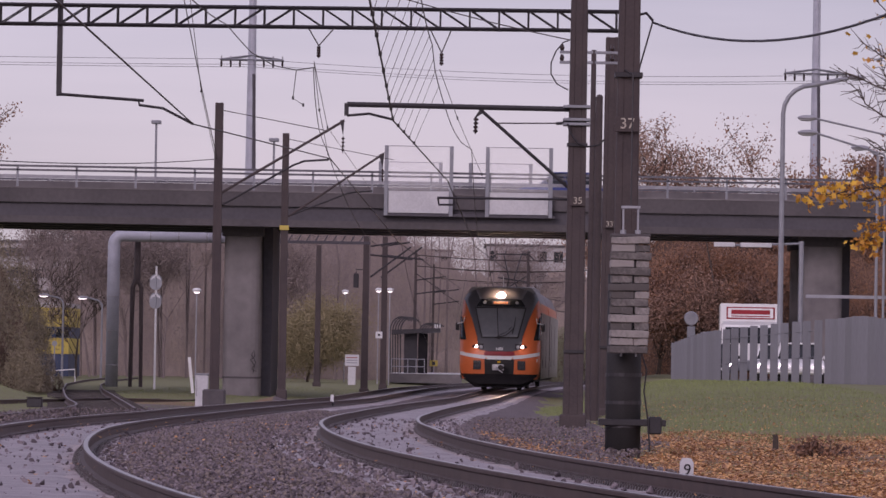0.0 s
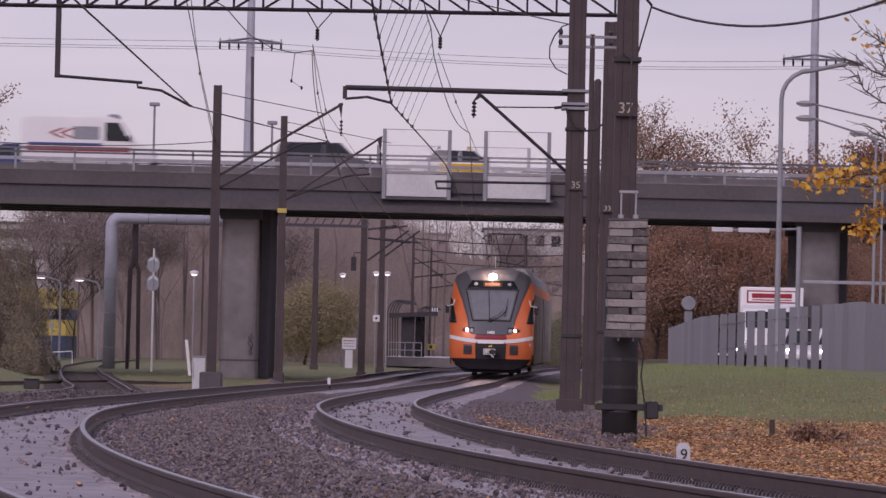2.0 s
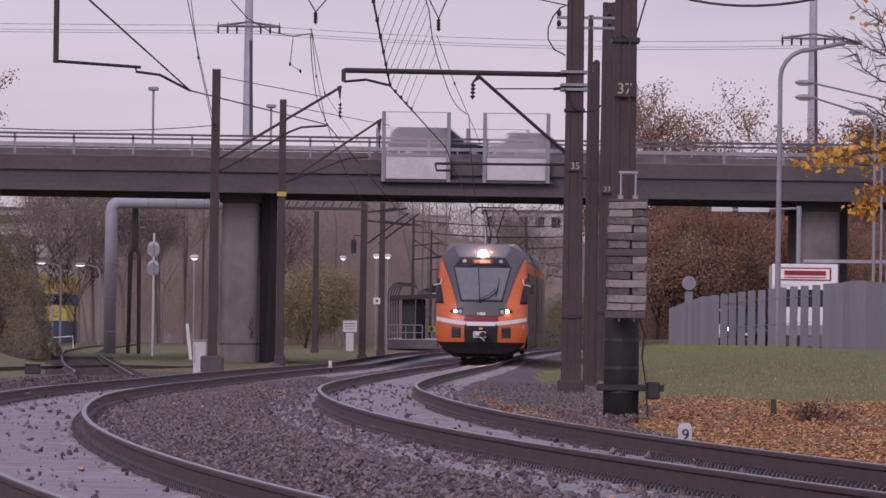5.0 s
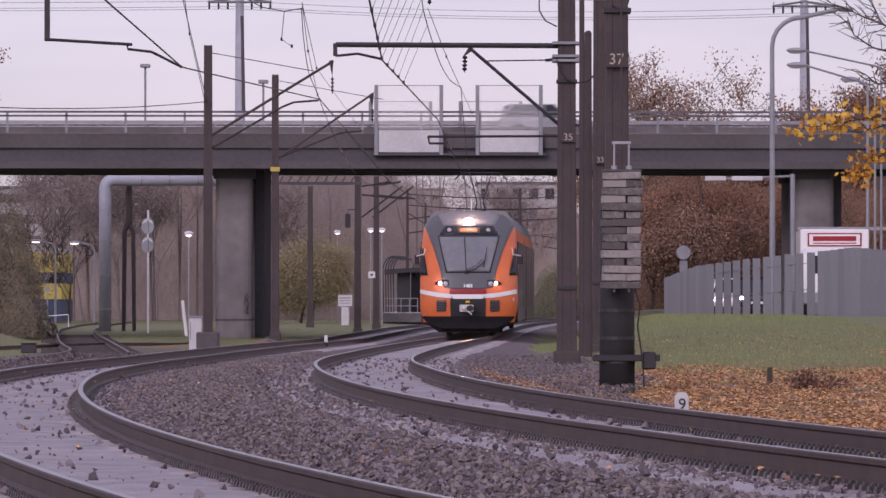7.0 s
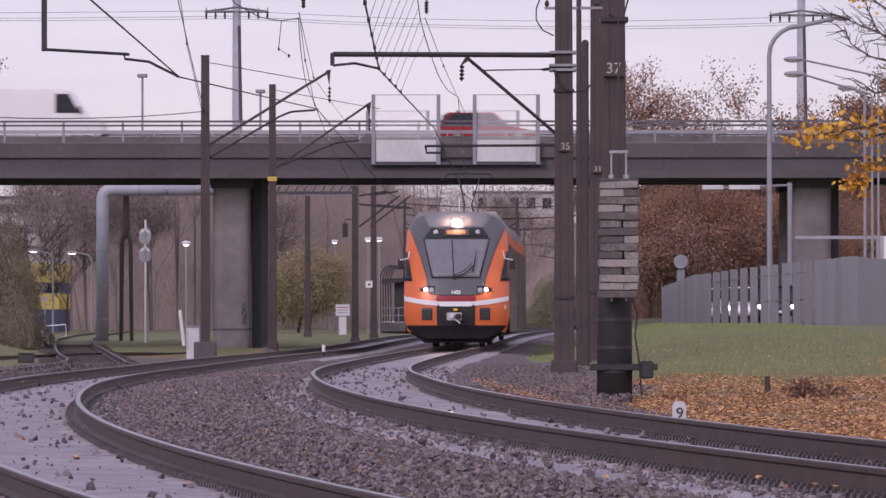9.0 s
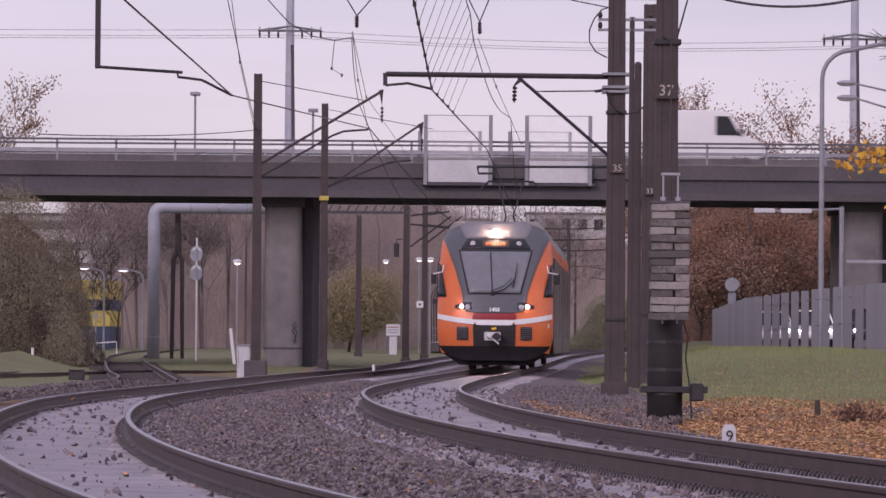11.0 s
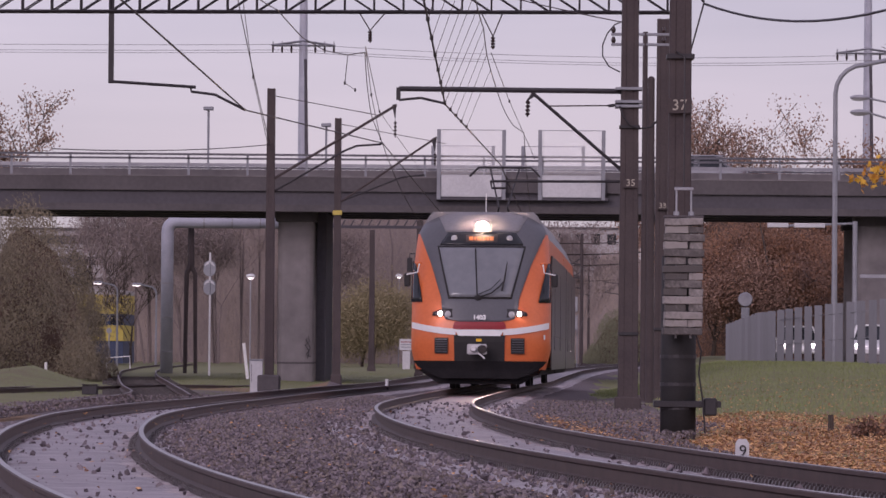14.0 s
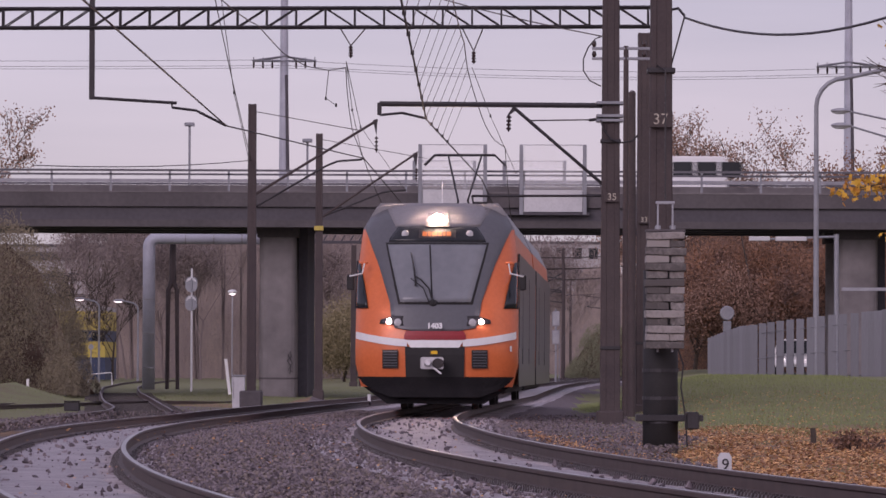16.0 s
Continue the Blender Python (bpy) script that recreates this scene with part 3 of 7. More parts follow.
# ---- masts and overhead line ----
def mast(name, x, y, z0, z1, w, label, cat="catenary mast", top_w=None, foot=True, group="masts"):
    """A tapered reinforced mast of H shape: two chords joined by a recessed web, on a footing."""
    t = thing(name, (x, y, z0), label, cat, group)
    h, tw = z1 - z0, top_w or w * 0.8
    bm = B()
    for sd in (-1, 1):
        lo = [(sd * w * 0.5, -w * 0.45), (sd * w * 0.18, -w * 0.45), (sd * w * 0.18, w * 0.45), (sd * w * 0.5, w * 0.45)]
        A = [bm.verts.new((a, b, -0.3)) for a, b in lo]
        C = [bm.verts.new((a * tw / w, b * tw / w, h)) for a, b in lo]
        bm.faces.new(A)
        bm.faces.new(C[::-1])
        for i in range(4):
            bm.faces.new((A[i], C[i], C[(i + 1) % 4], A[(i + 1) % 4]))
    bmesh.ops.recalc_face_normals(bm, faces=bm.faces)
    bmesh.ops.bevel(bm, geom=bm.edges[:], offset=w * 0.05, segments=1, affect="EDGES")
    part("chord", bm, M["pole"], t)
    bm = B()
    A = [bm.verts.new((sx * w * 0.2, sy * w * 0.425, -0.3)) for sx, sy in ((-1, -1), (1, -1), (1, 1), (-1, 1))]
    C = [bm.verts.new((v.co.x * tw / w, v.co.y * tw / w, h - 0.01)) for v in A]
    bm.faces.new(A)
    bm.faces.new(C)
    for i in range(4):
        bm.faces.new((A[i], C[i], C[(i + 1) % 4], A[(i + 1) % 4]))
    bmesh.ops.recalc_face_normals(bm, faces=bm.faces)
    part("web", bm, M["pole"], t)
    if foot:
        part("footing", box(B(), (-w * 0.66, -w * 0.66, -0.4), (w * 0.66, w * 0.66, 0.03), 0.03), M["pole"], t, "dark concrete footing")
    return t


def bands(t, w, zs):
    for z in zs:
        part("band", box(B(), (-w / 2 - 0.02, -w / 2 - 0.02, z), (w / 2 + 0.02, w / 2 + 0.02, z + 0.07), 0.008), M["black"], t, "dark clamp band")


def bar(parent, a, b, r, m="black", name="bar", n=8, label=""):
    o = parent.location
    bm = tube(B(), [Vector(a) - o, Vector(b) - o], r, n)
    return part(name, bm, M[m], parent, label)


def insulator(parent, a, b, name="insulator"):
    """A string of porcelain discs between two points."""
    o = parent.location
    a, b = Vector(a) - o, Vector(b) - o
    bm = tube(B(), [a, b], 0.018, 5)
    n = 4
    d = (b - a)
    for i in range(n):
        p = a + d * ((i + 0.6) / n * 0.9)
        tube(bm, [p - d.normalized() * 0.03, p, p + d.normalized() * 0.03], [0.032, 0.056, 0.032], 8)
    return part(name, bm, M["insul"], parent, "brown disc insulator")


p37 = mast("numbered_mast", 2.387, 62, -0.228, 8.6, 0.34, "dark brown tapered mast numbered 37 beside the track")
p35 = mast("numbered_mast", 2.573, 94, -0.122, 9.6, 0.42, "dark brown tapered mast numbered 35 with a long bracket")
p33 = mast("numbered_mast", 3.614, 104, -0.074, 8.506, 0.36, "dark brown gantry mast numbered 33")
pA = mast("catenary_mast", -6.968, 134, -0.401, 8.56, 0.28, "slim brown mast on a concrete block by the siding", top_w=0.24)
pB = mast("catenary_mast", -6.126, 165, -0.142, 9.263, 0.30, "slim brown mast on a grassy mound with a yellow tag", top_w=0.24)
pC = mast("catenary_mast", -4.247, 225, -0.376, 7.246, 0.36, "brown mast beyond the bridge")
pD = mast("catenary_mast", -3.51, 238, -0.211, 7.613, 0.34, "brown mast beyond the bridge")
pE = mast("catenary_mast", -7.344, 250, -0.2, 7.4, 0.34, "brown mast against the woods")
part("block", box(B(), (-0.33, -0.35, -0.4), (0.33, 0.35, 0.452), 0.04), M["concrete_d"], pA, "dark grey concrete base block")
part("tag", box(B(), (-0.17, -0.19, 5.857), (0.17, -0.14, 6.022), 0.005), M["yellow"], pB, "small yellow tag")
for t, x, y, zz, s, size in ((p37, 1090, 62, 107, "37", 0.21), (p35, 1005, 94, 244, "35", 0.2), (p33, 1062, 104, 284, "33", 0.17)):
    o = t.location
    lx, lz = (x - 784) * y / 8000 - o.x, 0.887 + (538.1 - zz) * y / 8000 - o.z
    part("number_plate", box(B(), (lx - size * 0.8, -0.24, lz - size * 0.5), (lx + size * 0.8, -0.205, lz + size * 0.5), 0.004), M["pole"], t, "painted number patch")
    words(s, size, pose(lx, -0.245, lz, 90), M["oldpaint"], t, "faded white painted number " + s)
bands(p37, 0.34, (5.1,))
part("sleeve", tube(B(), [(0, 0, -0.25), (0, 0, 0.9), (0, 0, 2.4)], [0.245, 0.24, 0.235], 20), M["rubber"], p37, "round dark sleeve at the foot", smooth=True)
for z in (0.30, 0.62, 1.0):
    part("band", tube(B(), [(0, 0, z), (0, 0, z + 0.05)], 0.25, 20), M["black"], p37, "dark clamp band")
bands(p35, 0.385, (1.3, 5.6))
bands(p33, 0.33, (1.4,))
# a base collar and the arm of the weight guide on mast 37
part("base_collar", box(B(), (-0.34, -0.26, 0.33), (0.58, 0.2, 0.42), 0.01), M["black"], p37, "steel guide bracket")
part("guide_end", box(B(), (0.34, -0.3, 0.22), (0.52, 0.1, 0.46), 0.02), M["black"], p37)
part("guide_cable", tube(B(), [(0.22, -0.3, 1.35), (0.30, -0.32, 1.1), (0.27, -0.3, 0.8), (0.33, -0.32, 0.4), (0.36, -0.3, -0.02)], 0.012, 5), M["black"], p37)
# thin service mast between 35 and 33, with a capped top
tm = thing("service_mast", (3.044, 99, -0.25), "thin dark tubular mast with small crossarms", "catenary mast")
part("tube", tube(B(), [(0, 0, 0), (0, 0, 8.103)], [0.075, 0.055], 10), M["pole"], tm)
tm2 = thing("cable_mast", (3.116, 97, -0.25), "slim round-topped cable post beside the masts", "post")
part("tube", tube(B(), [(0, 0, 0), (0, 0, 6.926), (0, 0, 6.999)], [0.095, 0.075, 0.04], 10), M["pole"], tm2)
part("cap", ball(B(), (0, 0, 6.926), 0.085), M["pole"], tm2)
for z in (7.793, 8.016):
    part("crossarm", box(B(), (-0.75, -0.05, z), (0.75, 0.03, z + 0.06), 0.008), M["greyp"], tm, "grey crossarm")
    for x in (-0.7, -0.35, 0.4, 0.7):
        part("insulator", tube(B(), [(x, -0.01, z + 0.06), (x, -0.01, z + 0.12), (x, -0.01, z + 0.2)], [0.03, 0.055, 0.03], 8), M["insul"], tm)


# counterweight: a stack of concrete blocks hung beside mast 37
def build_weight():
    cx, cy = 2.425, 61.4
    w = thing("counterweight_stack", (cx, cy, 1.087), "stack of weathered concrete tensioning blocks hung on two rods", "counterweight")
    hi = 1.589
    rows = 15
    hh = hi / rows
    # courses: one long slab, then a long and a short block set back a little
    for i in range(rows):
        span = ((0.0, 0.53, 0.34),) if i % 2 == 0 else ((-0.105, 0.30, 0.30), (0.155, 0.19, 0.29))
        for x, wide, deep in span:
            w2, h2 = wide / 2 + random.uniform(-0.012, 0.012), hh * random.uniform(0.43, 0.485)
            bm = box(B(), (-w2, -deep / 2, -h2), (w2, deep / 2, h2))
            bmesh.ops.subdivide_edges(bm, edges=[e for e in bm.edges if e.calc_length() > 0.15], cuts=3)
            for v in bm.verts:
                v.co += Vector((random.uniform(-0.006, 0.006), random.uniform(-0.006, 0.006), random.uniform(-0.005, 0.005)))
            bmesh.ops.bevel(bm, geom=[e for e in bm.edges if len(e.link_faces) == 2 and e.calc_face_angle(0) > 0.8], offset=0.008, segments=1, affect="EDGES")
            ob = part("block", bm, M["block"], w)
            ob.matrix_basis = pose(x + random.uniform(-0.014, 0.014), random.uniform(-0.015, 0.015), hh * (i + 0.5), random.uniform(-0.5, 0.5), random.uniform(-1.2, 1.2), random.uniform(-3, 3))
    part("cap_plate", box(B(), (-0.27, -0.16, hi), (0.27, 0.16, hi + 0.035), 0.006), M["concrete_d"], w)
    for x in (-0.1, 0.1):
        part("rod", tube(B(), [(x, 0, -0.04), (x, 0, hi + 0.4)], 0.014, 6), M["steel"], w, "bright steel rod")
        part("nut", tube(B(), [(x, 0, hi + 0.03), (x, 0, hi + 0.09)], 0.04, 6), M["steel"], w)
    part("yoke", box(B(), (-0.13, -0.02, hi + 0.38), (0.13, 0.02, hi + 0.42), 0.006), M["steel"], w)
    part("suspension_cable", tube(B(), [(0, 0, hi + 0.4), (0, 0.02, hi + 2.2), (-0.1, 0.5, hi + 2.3)], 0.012, 5), M["black"], w)
    return w


build_weight()


# ---- gantry: a lattice beam over the tracks ----
def build_gantry():
    y = 104.0
    xr, xl = 4.004, -24.0
    g = thing("gantry_beam", (xr, y, 8.655), "long dark lattice beam spanning the tracks overhead", "gantry")
    o = g.location
    hgt, dep = 0.442, 0.3
    sl = -0.005
    L = xr - xl

    def P(x, yy, z):
        return (x, yy, z + x * -sl)
    for yy in (-dep / 2, dep / 2):
        for z in (0, hgt):
            part("chord", tube(B(), [P(0, yy, z), P(-L, yy, z)], 0.036, 4), M["black"], g, "steel angle chord")
    step = 0.676
    n = int(L / step)
    for i in range(n):
        x = -0.3 - i * step
        for yy in (-dep / 2, dep / 2):
            part("upright", tube(B(), [P(x, yy, 0), P(x, yy, hgt)], 0.022, 4), M["black"], g)
            a, b = (0, hgt) if (i % 24) < 11 else (hgt, 0)
            part("diagonal", tube(B(), [P(x, yy, a), P(x - step, yy, b)], 0.016, 4), M["black"], g)
        part("tie", tube(B(), [P(x, -dep / 2, 0), P(x, dep / 2, 0)], 0.02, 4), M["black"], g)
    # drop arm with register bar over the left track
    dx = -9.113 - o.x
    part("drop_arm", box(B(), (dx - 0.06, -0.08, 6.933 - o.z), (dx + 0.06, 0.06, hgt + 0.15), 0.01), M["black"], g, "hanging register post")
    part("register_bar", tube(B(), [(dx, -0.05, 6.972 - o.z), (-7.15 - o.x, -0.05, 6.855 - o.z)], 0.04, 6), M["black"], g)
    part("register_arm", tube(B(), [(-7.267 - o.x, -0.05, 6.894 - o.z), (-7.254 - o.x, -0.05, 6.751 - o.z), (-6.708 - o.x, -0.05, 6.686 - o.z), (-6.006 - o.x, -0.05, 6.335 - o.z)], 0.035, 6), M["black"], g)
    # hangers: V strings with insulators
    for x1, x2, xi, yi, y2 in ((540, 588, 560, -24, -2), (757, 795, 778, -15, 8)):
        for x in (x1, x2):
            bar(g, ((x - 18 - 784) * 0.013, y, 8.622), ((xi - 18 - 784) * 0.013, y, 0.887 + (538.1 - yi) * 0.013), 0.014, "wire", "hanger_wire", 4)
        insulator(g, ((xi - 18 - 784) * 0.013, y, 0.887 + (538.1 - yi) * 0.013), ((xi - 18 - 784) * 0.013, y, 0.887 + (538.1 - y2) * 0.013))
    return g


build_gantry()


# ---- brackets on mast 35, A and B ----
def bracket35():
    t = p35
    bar(t, (2.421, 94, 6.258), (-2.232, 94, 6.281), 0.055, "black", "cantilever_tube", 8, "long straight bracket tube")
    part("tube_end", box(B(), tuple(Vector((-2.256, 94, 6.046)) - t.location - Vector((0.03, 0.05, 0))), tuple(Vector((-2.197, 94, 6.305)) - t.location + Vector((0, 0.05, 0)))), M["black"], t)
    bm = tube(B(), [Vector(p) - t.location for p in ((-2.232, 94, 6.046), (-1.774, 94, 6.093), (-1.257, 94, 5.976))], 0.03, 6)
    part("steady_arm", bm, M["black"], t)
    bar(t, (0.54, 94, 6.223), (2.538, 94, 4.507), 0.04, "black", "strut", 6)
    insulator(t, (0.458, 94, 6.058), (0.447, 94, 5.706))
    part("hook_plate", prism(B(), [(0.4 - t.location.x, 6.011 - t.location.z), (0.54 - t.location.x, 6.234 - t.location.z), (0.611 - t.location.x, 6.152 - t.location.z)], "y", -0.03, 0.03), M["black"], t)
    bar(t, (0.893, 94, 5.941), (2.362, 94, 5.964), 0.014, "wire", "stay_wire", 4)
    bar(t, (-0.317, 94, 4.366), (2.421, 94, 4.378), 0.03, "black", "lower_arm", 6)
    part("lower_arm_end", tube(B(), [Vector(p) - t.location for p in ((0.012, 94, 4.225), (-0.282, 94, 4.225), (-0.305, 94, 4.366))], 0.028, 6), M["black"], t)
    for z in (77, 100, 108):
        part("clamp", box(B(), (-0.3, -0.25, 0.887 + (538.1 - z) * 0.01175 - t.location.z - 0.03), (0.26, 0.25, 0.887 + (538.1 - z) * 0.01175 - t.location.z + 0.03), 0.008), M["greyp"], t)
    bar(t, (2.127, 94, 5.952), (2.444, 94, 5.988), 0.035, "black", "strain_clamp", 6)
    pts = [(985, 108), (990, 125), (1003, 142), (1020, 148), (1040, 145), (1050, 135)]
    part("slack_cable", tube(B(), [Vector(((x - 784) * 0.01175, 94 - 0.26, 0.887 + (538.1 - z) * 0.01175)) - t.location for x, z in pts], 0.02, 5), M["black"], t, "slack black cable loop")
    bm = B()
    pts = [(985, 48), (965, 38), (954, 20), (954, 0), (962, -20), (975, -36), (985, -40)]
    part("jumper_loop", tube(bm, [Vector(((x - 784) * 0.01175, 94 - 0.24, 0.887 + (538.1 - z) * 0.01175)) - t.location for x, z in pts], 0.015, 5), M["black"], t)


def bracket_left(t, d, tip, plate, arm_end, foot):
    bar(t, foot, tip, 0.045, "pole", "strut", 6, "slanting bracket strut")
    part("hook_plate", prism(B(), [(p[0] - t.location.x, p[2] - t.location.z) for p in plate], "y", -0.03, 0.03), M["black"], t)
    lo = plate[2]
    insulator(t, lo, (lo[0], lo[1], lo[2] - 0.5))
    bm = tube(B(), [Vector(p) - t.location for p in arm_end], 0.035, 6)
    part("steady_arm", bm, M["black"], t)


bracket35()
bracket_left(pA, 134, (-3.249, 134, 8.091), ((-3.384, 134, 8.091), (-3.249, 134, 8.125), (-3.283, 134, 7.622)), ((-6.851, 134, 5.512), (-4.757, 134, 6.734), (-4.422, 134, 6.868), (-3.719, 134, 6.919), (-3.651, 134, 6.986)), (-6.867, 134, 5.88))
bracket_left(pB, 165, (-2.558, 165, 8.562), ((-2.723, 165, 8.52), (-2.516, 165, 8.623), (-2.578, 165, 8.025)), ((-6.022, 165, 6.21), (-3.795, 165, 7.118), (-2.97, 165, 7.2)), (-6.064, 165, 6.169))
for t, d, x, z in ((pA, 134, 366, 92), (pB, 165, 488, 142)):
    bar(t, ((x - 784) * d / 8000, d, 0.887 + (538.1 - z) * d / 8000), ((x + 190 - 784) * d / 8000, d, 0.887 + (538.1 - z - 34) * d / 8000), 0.012, "wire", "stay_wire", 4)
# short brackets of the masts beyond the bridge
for t, d in ((pC, 225), (pD, 238)):
    for a, b in (((640, 345), (715, 352)), ((640, 385), (712, 330)), ((640, 330), (690, 322))):
        bar(t, ((a[0] + (d - 225) * 1.5 - 784) * d / 8000, d, 0.887 + (538.1 - a[1]) * d / 8000), ((b[0] + (d - 225) * 1.5 - 784) * d / 8000, d, 0.887 + (538.1 - b[1]) * d / 8000), 0.05, "black", "bracket_tube", 6)


part("plate", box(B(), (-0.42, -0.24, 2.45), (-0.06, -0.2, 2.8), 0.01), M["white"], pD, "small white plate")
part("plate_mark", box(B(), (-0.30, -0.25, 2.57), (-0.18, -0.242, 2.68)), M["black"], pD)
part("lamp_unit", box(B(), (-0.62, -0.1, 5.05), (-0.36, 0.1, 5.75), 0.03), M["black"], pC, "black hanging lamp unit")
part("lamp_bracket", tube(B(), [(-0.49, 0, 5.75), (-0.49, 0, 5.95), (0, 0, 5.95)], 0.03, 5), M["black"], pC)


# ---- wires ----
def sag(a, b, n=10, drop=0.0):
    a, b = Vector(a), Vector(b)
    return [a.lerp(b, i / n) - Vector((0, 0, drop * 4 * (i / n) * (1 - i / n))) for i in range(n + 1)]


def catenary(name, contact, carrier, label, droppers=True):
    """Contact wire and carrying wire through their supports, with droppers."""
    t = thing(name, (0, 0, 0), label, "overhead wire", "overhead wires")
    bm = B()
    cp = []
    for a, b in zip(contact, contact[1:]):
        cp += sag(a, b, 8)[:-1]
    tube(bm, cp + [Vector(contact[-1])], 0.018, 5)
    part("contact_wire", bm, M["wire"], t, "taut copper contact wire")
    mp = []
    for a, b in zip(carrier, carrier[1:]):
        L = (Vector(b) - Vector(a)).length
        mp += sag(a, b, 14, L * L * 0.00042)[:-1]
    mp.append(Vector(carrier[-1]))
    part("carrier_wire", tube(B(), mp, 0.012, 5), M["wire"], t)
    cy = [p.y for p in cp]
    last = -99
    for p in mp[1:] if droppers else ():
        if cy[0] < p.y < cy[-1] and p.y - last > 3.2 and not 109 < p.y < 140:
            last = p.y
            i = int(np.searchsorted(cy, p.y))
            q = cp[i - 1].lerp(cp[i], (p.y - cy[i - 1]) / (cy[i] - cy[i - 1]))
            if p.z - q.z > 0.1:
                part("dropper", tube(B(), [p, q], 0.006, 3), M["wire"], t)
                part("dropper_clamp", box(B(), tuple(q - Vector((0.03, 0.03, 0.02))), tuple(q + Vector((0.03, 0.03, 0.05)))), M["black"], t)
    return t


catenary("overhead_wire", [(4.2, 14, 6.2), (-1.2, 50, 6.05), (-1.269, 94, 5.964), (-0.158, 140, 6.594), (0.998, 190, 5.877), (5.5, 300, 6.0)], [(4.7, 14, 7.8), (-0.9, 56, 7.95), (-0.648, 85, 7.72), (-0.497, 97, 7.77), (-0.455, 104, 7.66), (-0.228, 114, 7.4), (-0.015, 123, 7.31), (0.228, 130, 7.3), (0.536, 134, 7.3), (1.377, 190, 6.233), (6.0, 300, 7.0)], "contact and carrying wires over the train's track")
catenary("overhead_wire", [(-1.4, 14, 6.3), (-6.0, 62, 6.25), (-6.006, 104, 6.335), (-3.651, 134, 6.952), (-2.232, 190, 6.019), (0.6, 300, 6.0)], [(-1.2, 14, 8.2), (-5.4, 62, 8.3), (-4.77, 94, 7.9), (-4.47, 99, 7.67), (-4.05, 101, 7.52), (-3.62, 103, 7.56), (-3.26, 104, 7.69), (-3.47, 112, 7.58), (-3.86, 131, 7.49), (-3.719, 134, 7.1), (-2.185, 190, 6.257), (1.0, 300, 7.0)], "contact and carrying wires over the empty track", False)
for pts in (((-3.25, 104, 7.83), (-3.525, 118, 7.496), (-3.719, 134, 7.086)), ((-3.25, 104, 7.83), (-3.584, 128, 7.577), (-2.97, 165, 7.2)), ((-6.162, 104, 9.442), (-6.735, 120, 8.059), (-7.069, 134, 6.919)), ((-1.44, 80, 6.868), (-1.269, 94, 5.988)), ((-0.351, 104, 7.7), (0.09, 120, 7.459), (0.956, 150, 7.226)), ((-3.62, 103, 7.55), (-3.70, 103.5, 6.95), (-3.48, 104, 6.82))):
    sw = thing("hanging_wire", (0, 0, 0), "thin wire hung from the lattice gantry", "overhead wire", "overhead wires")
    part("wire", tube(B(), list(pts), 0.009, 4), M["wire"], sw)
    for p in pts[1:]:
        part("wire_clamp", ball(B(), p, 0.03, 1, 1, 1.6, 6), M["black"], sw)
fw = thing("feeder_wire", (0, 0, 0), "black feeder cable sagging from the numbered mast", "overhead wire")
part("cable", tube(B(), sag((2.705, 62, 5.646), (4.9, 50, 4.906), 14, 0.3), 0.017, 5), M["black"], fw)
part("jumper", tube(B(), sag((2.705, 62, 5.646), (2.526, 62, 4.98), 8, 0.0), 0.012, 5), M["black"], fw)
part("bracket", tube(B(), [(2.488, 62, 5.739), (2.619, 62, 5.77), (2.712, 62, 5.662)], 0.02, 5), M["black"], fw)
for i, (a, b, c, d) in enumerate((((94, 1008, -38), (104, 560, -150), 0, 0), ((104, 300, -110), (134, 366, 180), 0, 0), ((134, 366, 180), (104, -20, 190), 0, 0))):
    sw = thing("stay_wire", (0, 0, 0), "thin stay wire between masts", "overhead wire")
    P3 = [((x - 784) * dd / 8000, dd, 0.887 + (538.1 - z) * dd / 8000) for dd, x, z in (a, b)]
    part("wire", tube(B(), sag(P3[0], P3[1], 6, 0.1), 0.012, 4), M["wire"], sw)


# ---- electric train: a cab car and three more on their own bogies ----
def front_half(z):
    """Half-width of the train's front at a height over the rails."""
    return float(np.interp(z, [0.5, 1.0, 3.0, 3.95, 4.40, 4.52], [1.62, 1.74, 1.74, 1.65, 1.40, 1.28]))


def front_y(x, z):
    """How far the nose has drawn back at a place on the front."""
    w = abs(x) / front_half(z)
    y = float(np.interp(z, [0.5, 1.3, 1.7, 2.3, 3.0, 3.7, 4.2, 4.52], [0.12, 0.0, 0.03, 0.24, 0.62, 1.02, 1.5, 2.1]))
    return y + 0.5 * w ** 3.2 + 0.35 * max(0, w - 0.8) ** 2 * 8


def skin(bm, rows, nx=12, out=0.0, thick=0.03):
    """A plate on the nose, bounded by (height, left, right) rows; closed behind."""
    f, b = [], []
    for z, xl, xr in rows:
        fr, br = [], []
        for i in range(nx + 1):
            x = xl + (xr - xl) * i / nx
            y = front_y(x, z) - out
            fr.append(bm.verts.new((x, y, z)))
            br.append(bm.verts.new((x, y + thick, z)))
        f.append(fr)
        b.append(br)
    for j in range(len(rows) - 1):
        for i in range(nx):
            bm.faces.new((f[j][i], f[j][i + 1], f[j + 1][i + 1], f[j + 1][i]))
    n = len(rows) - 1
    for i in range(nx):
        bm.faces.new((f[0][i], b[0][i], b[0][i + 1], f[0][i + 1]))
        bm.faces.new((f[n][i], f[n][i + 1], b[n][i + 1], b[n][i]))
    for j in range(n):
        bm.faces.new((f[j][0], f[j + 1][0], b[j + 1][0], b[j][0]))
        bm.faces.new((f[j][nx], b[j][nx], b[j + 1][nx], f[j + 1][nx]))
    return bm


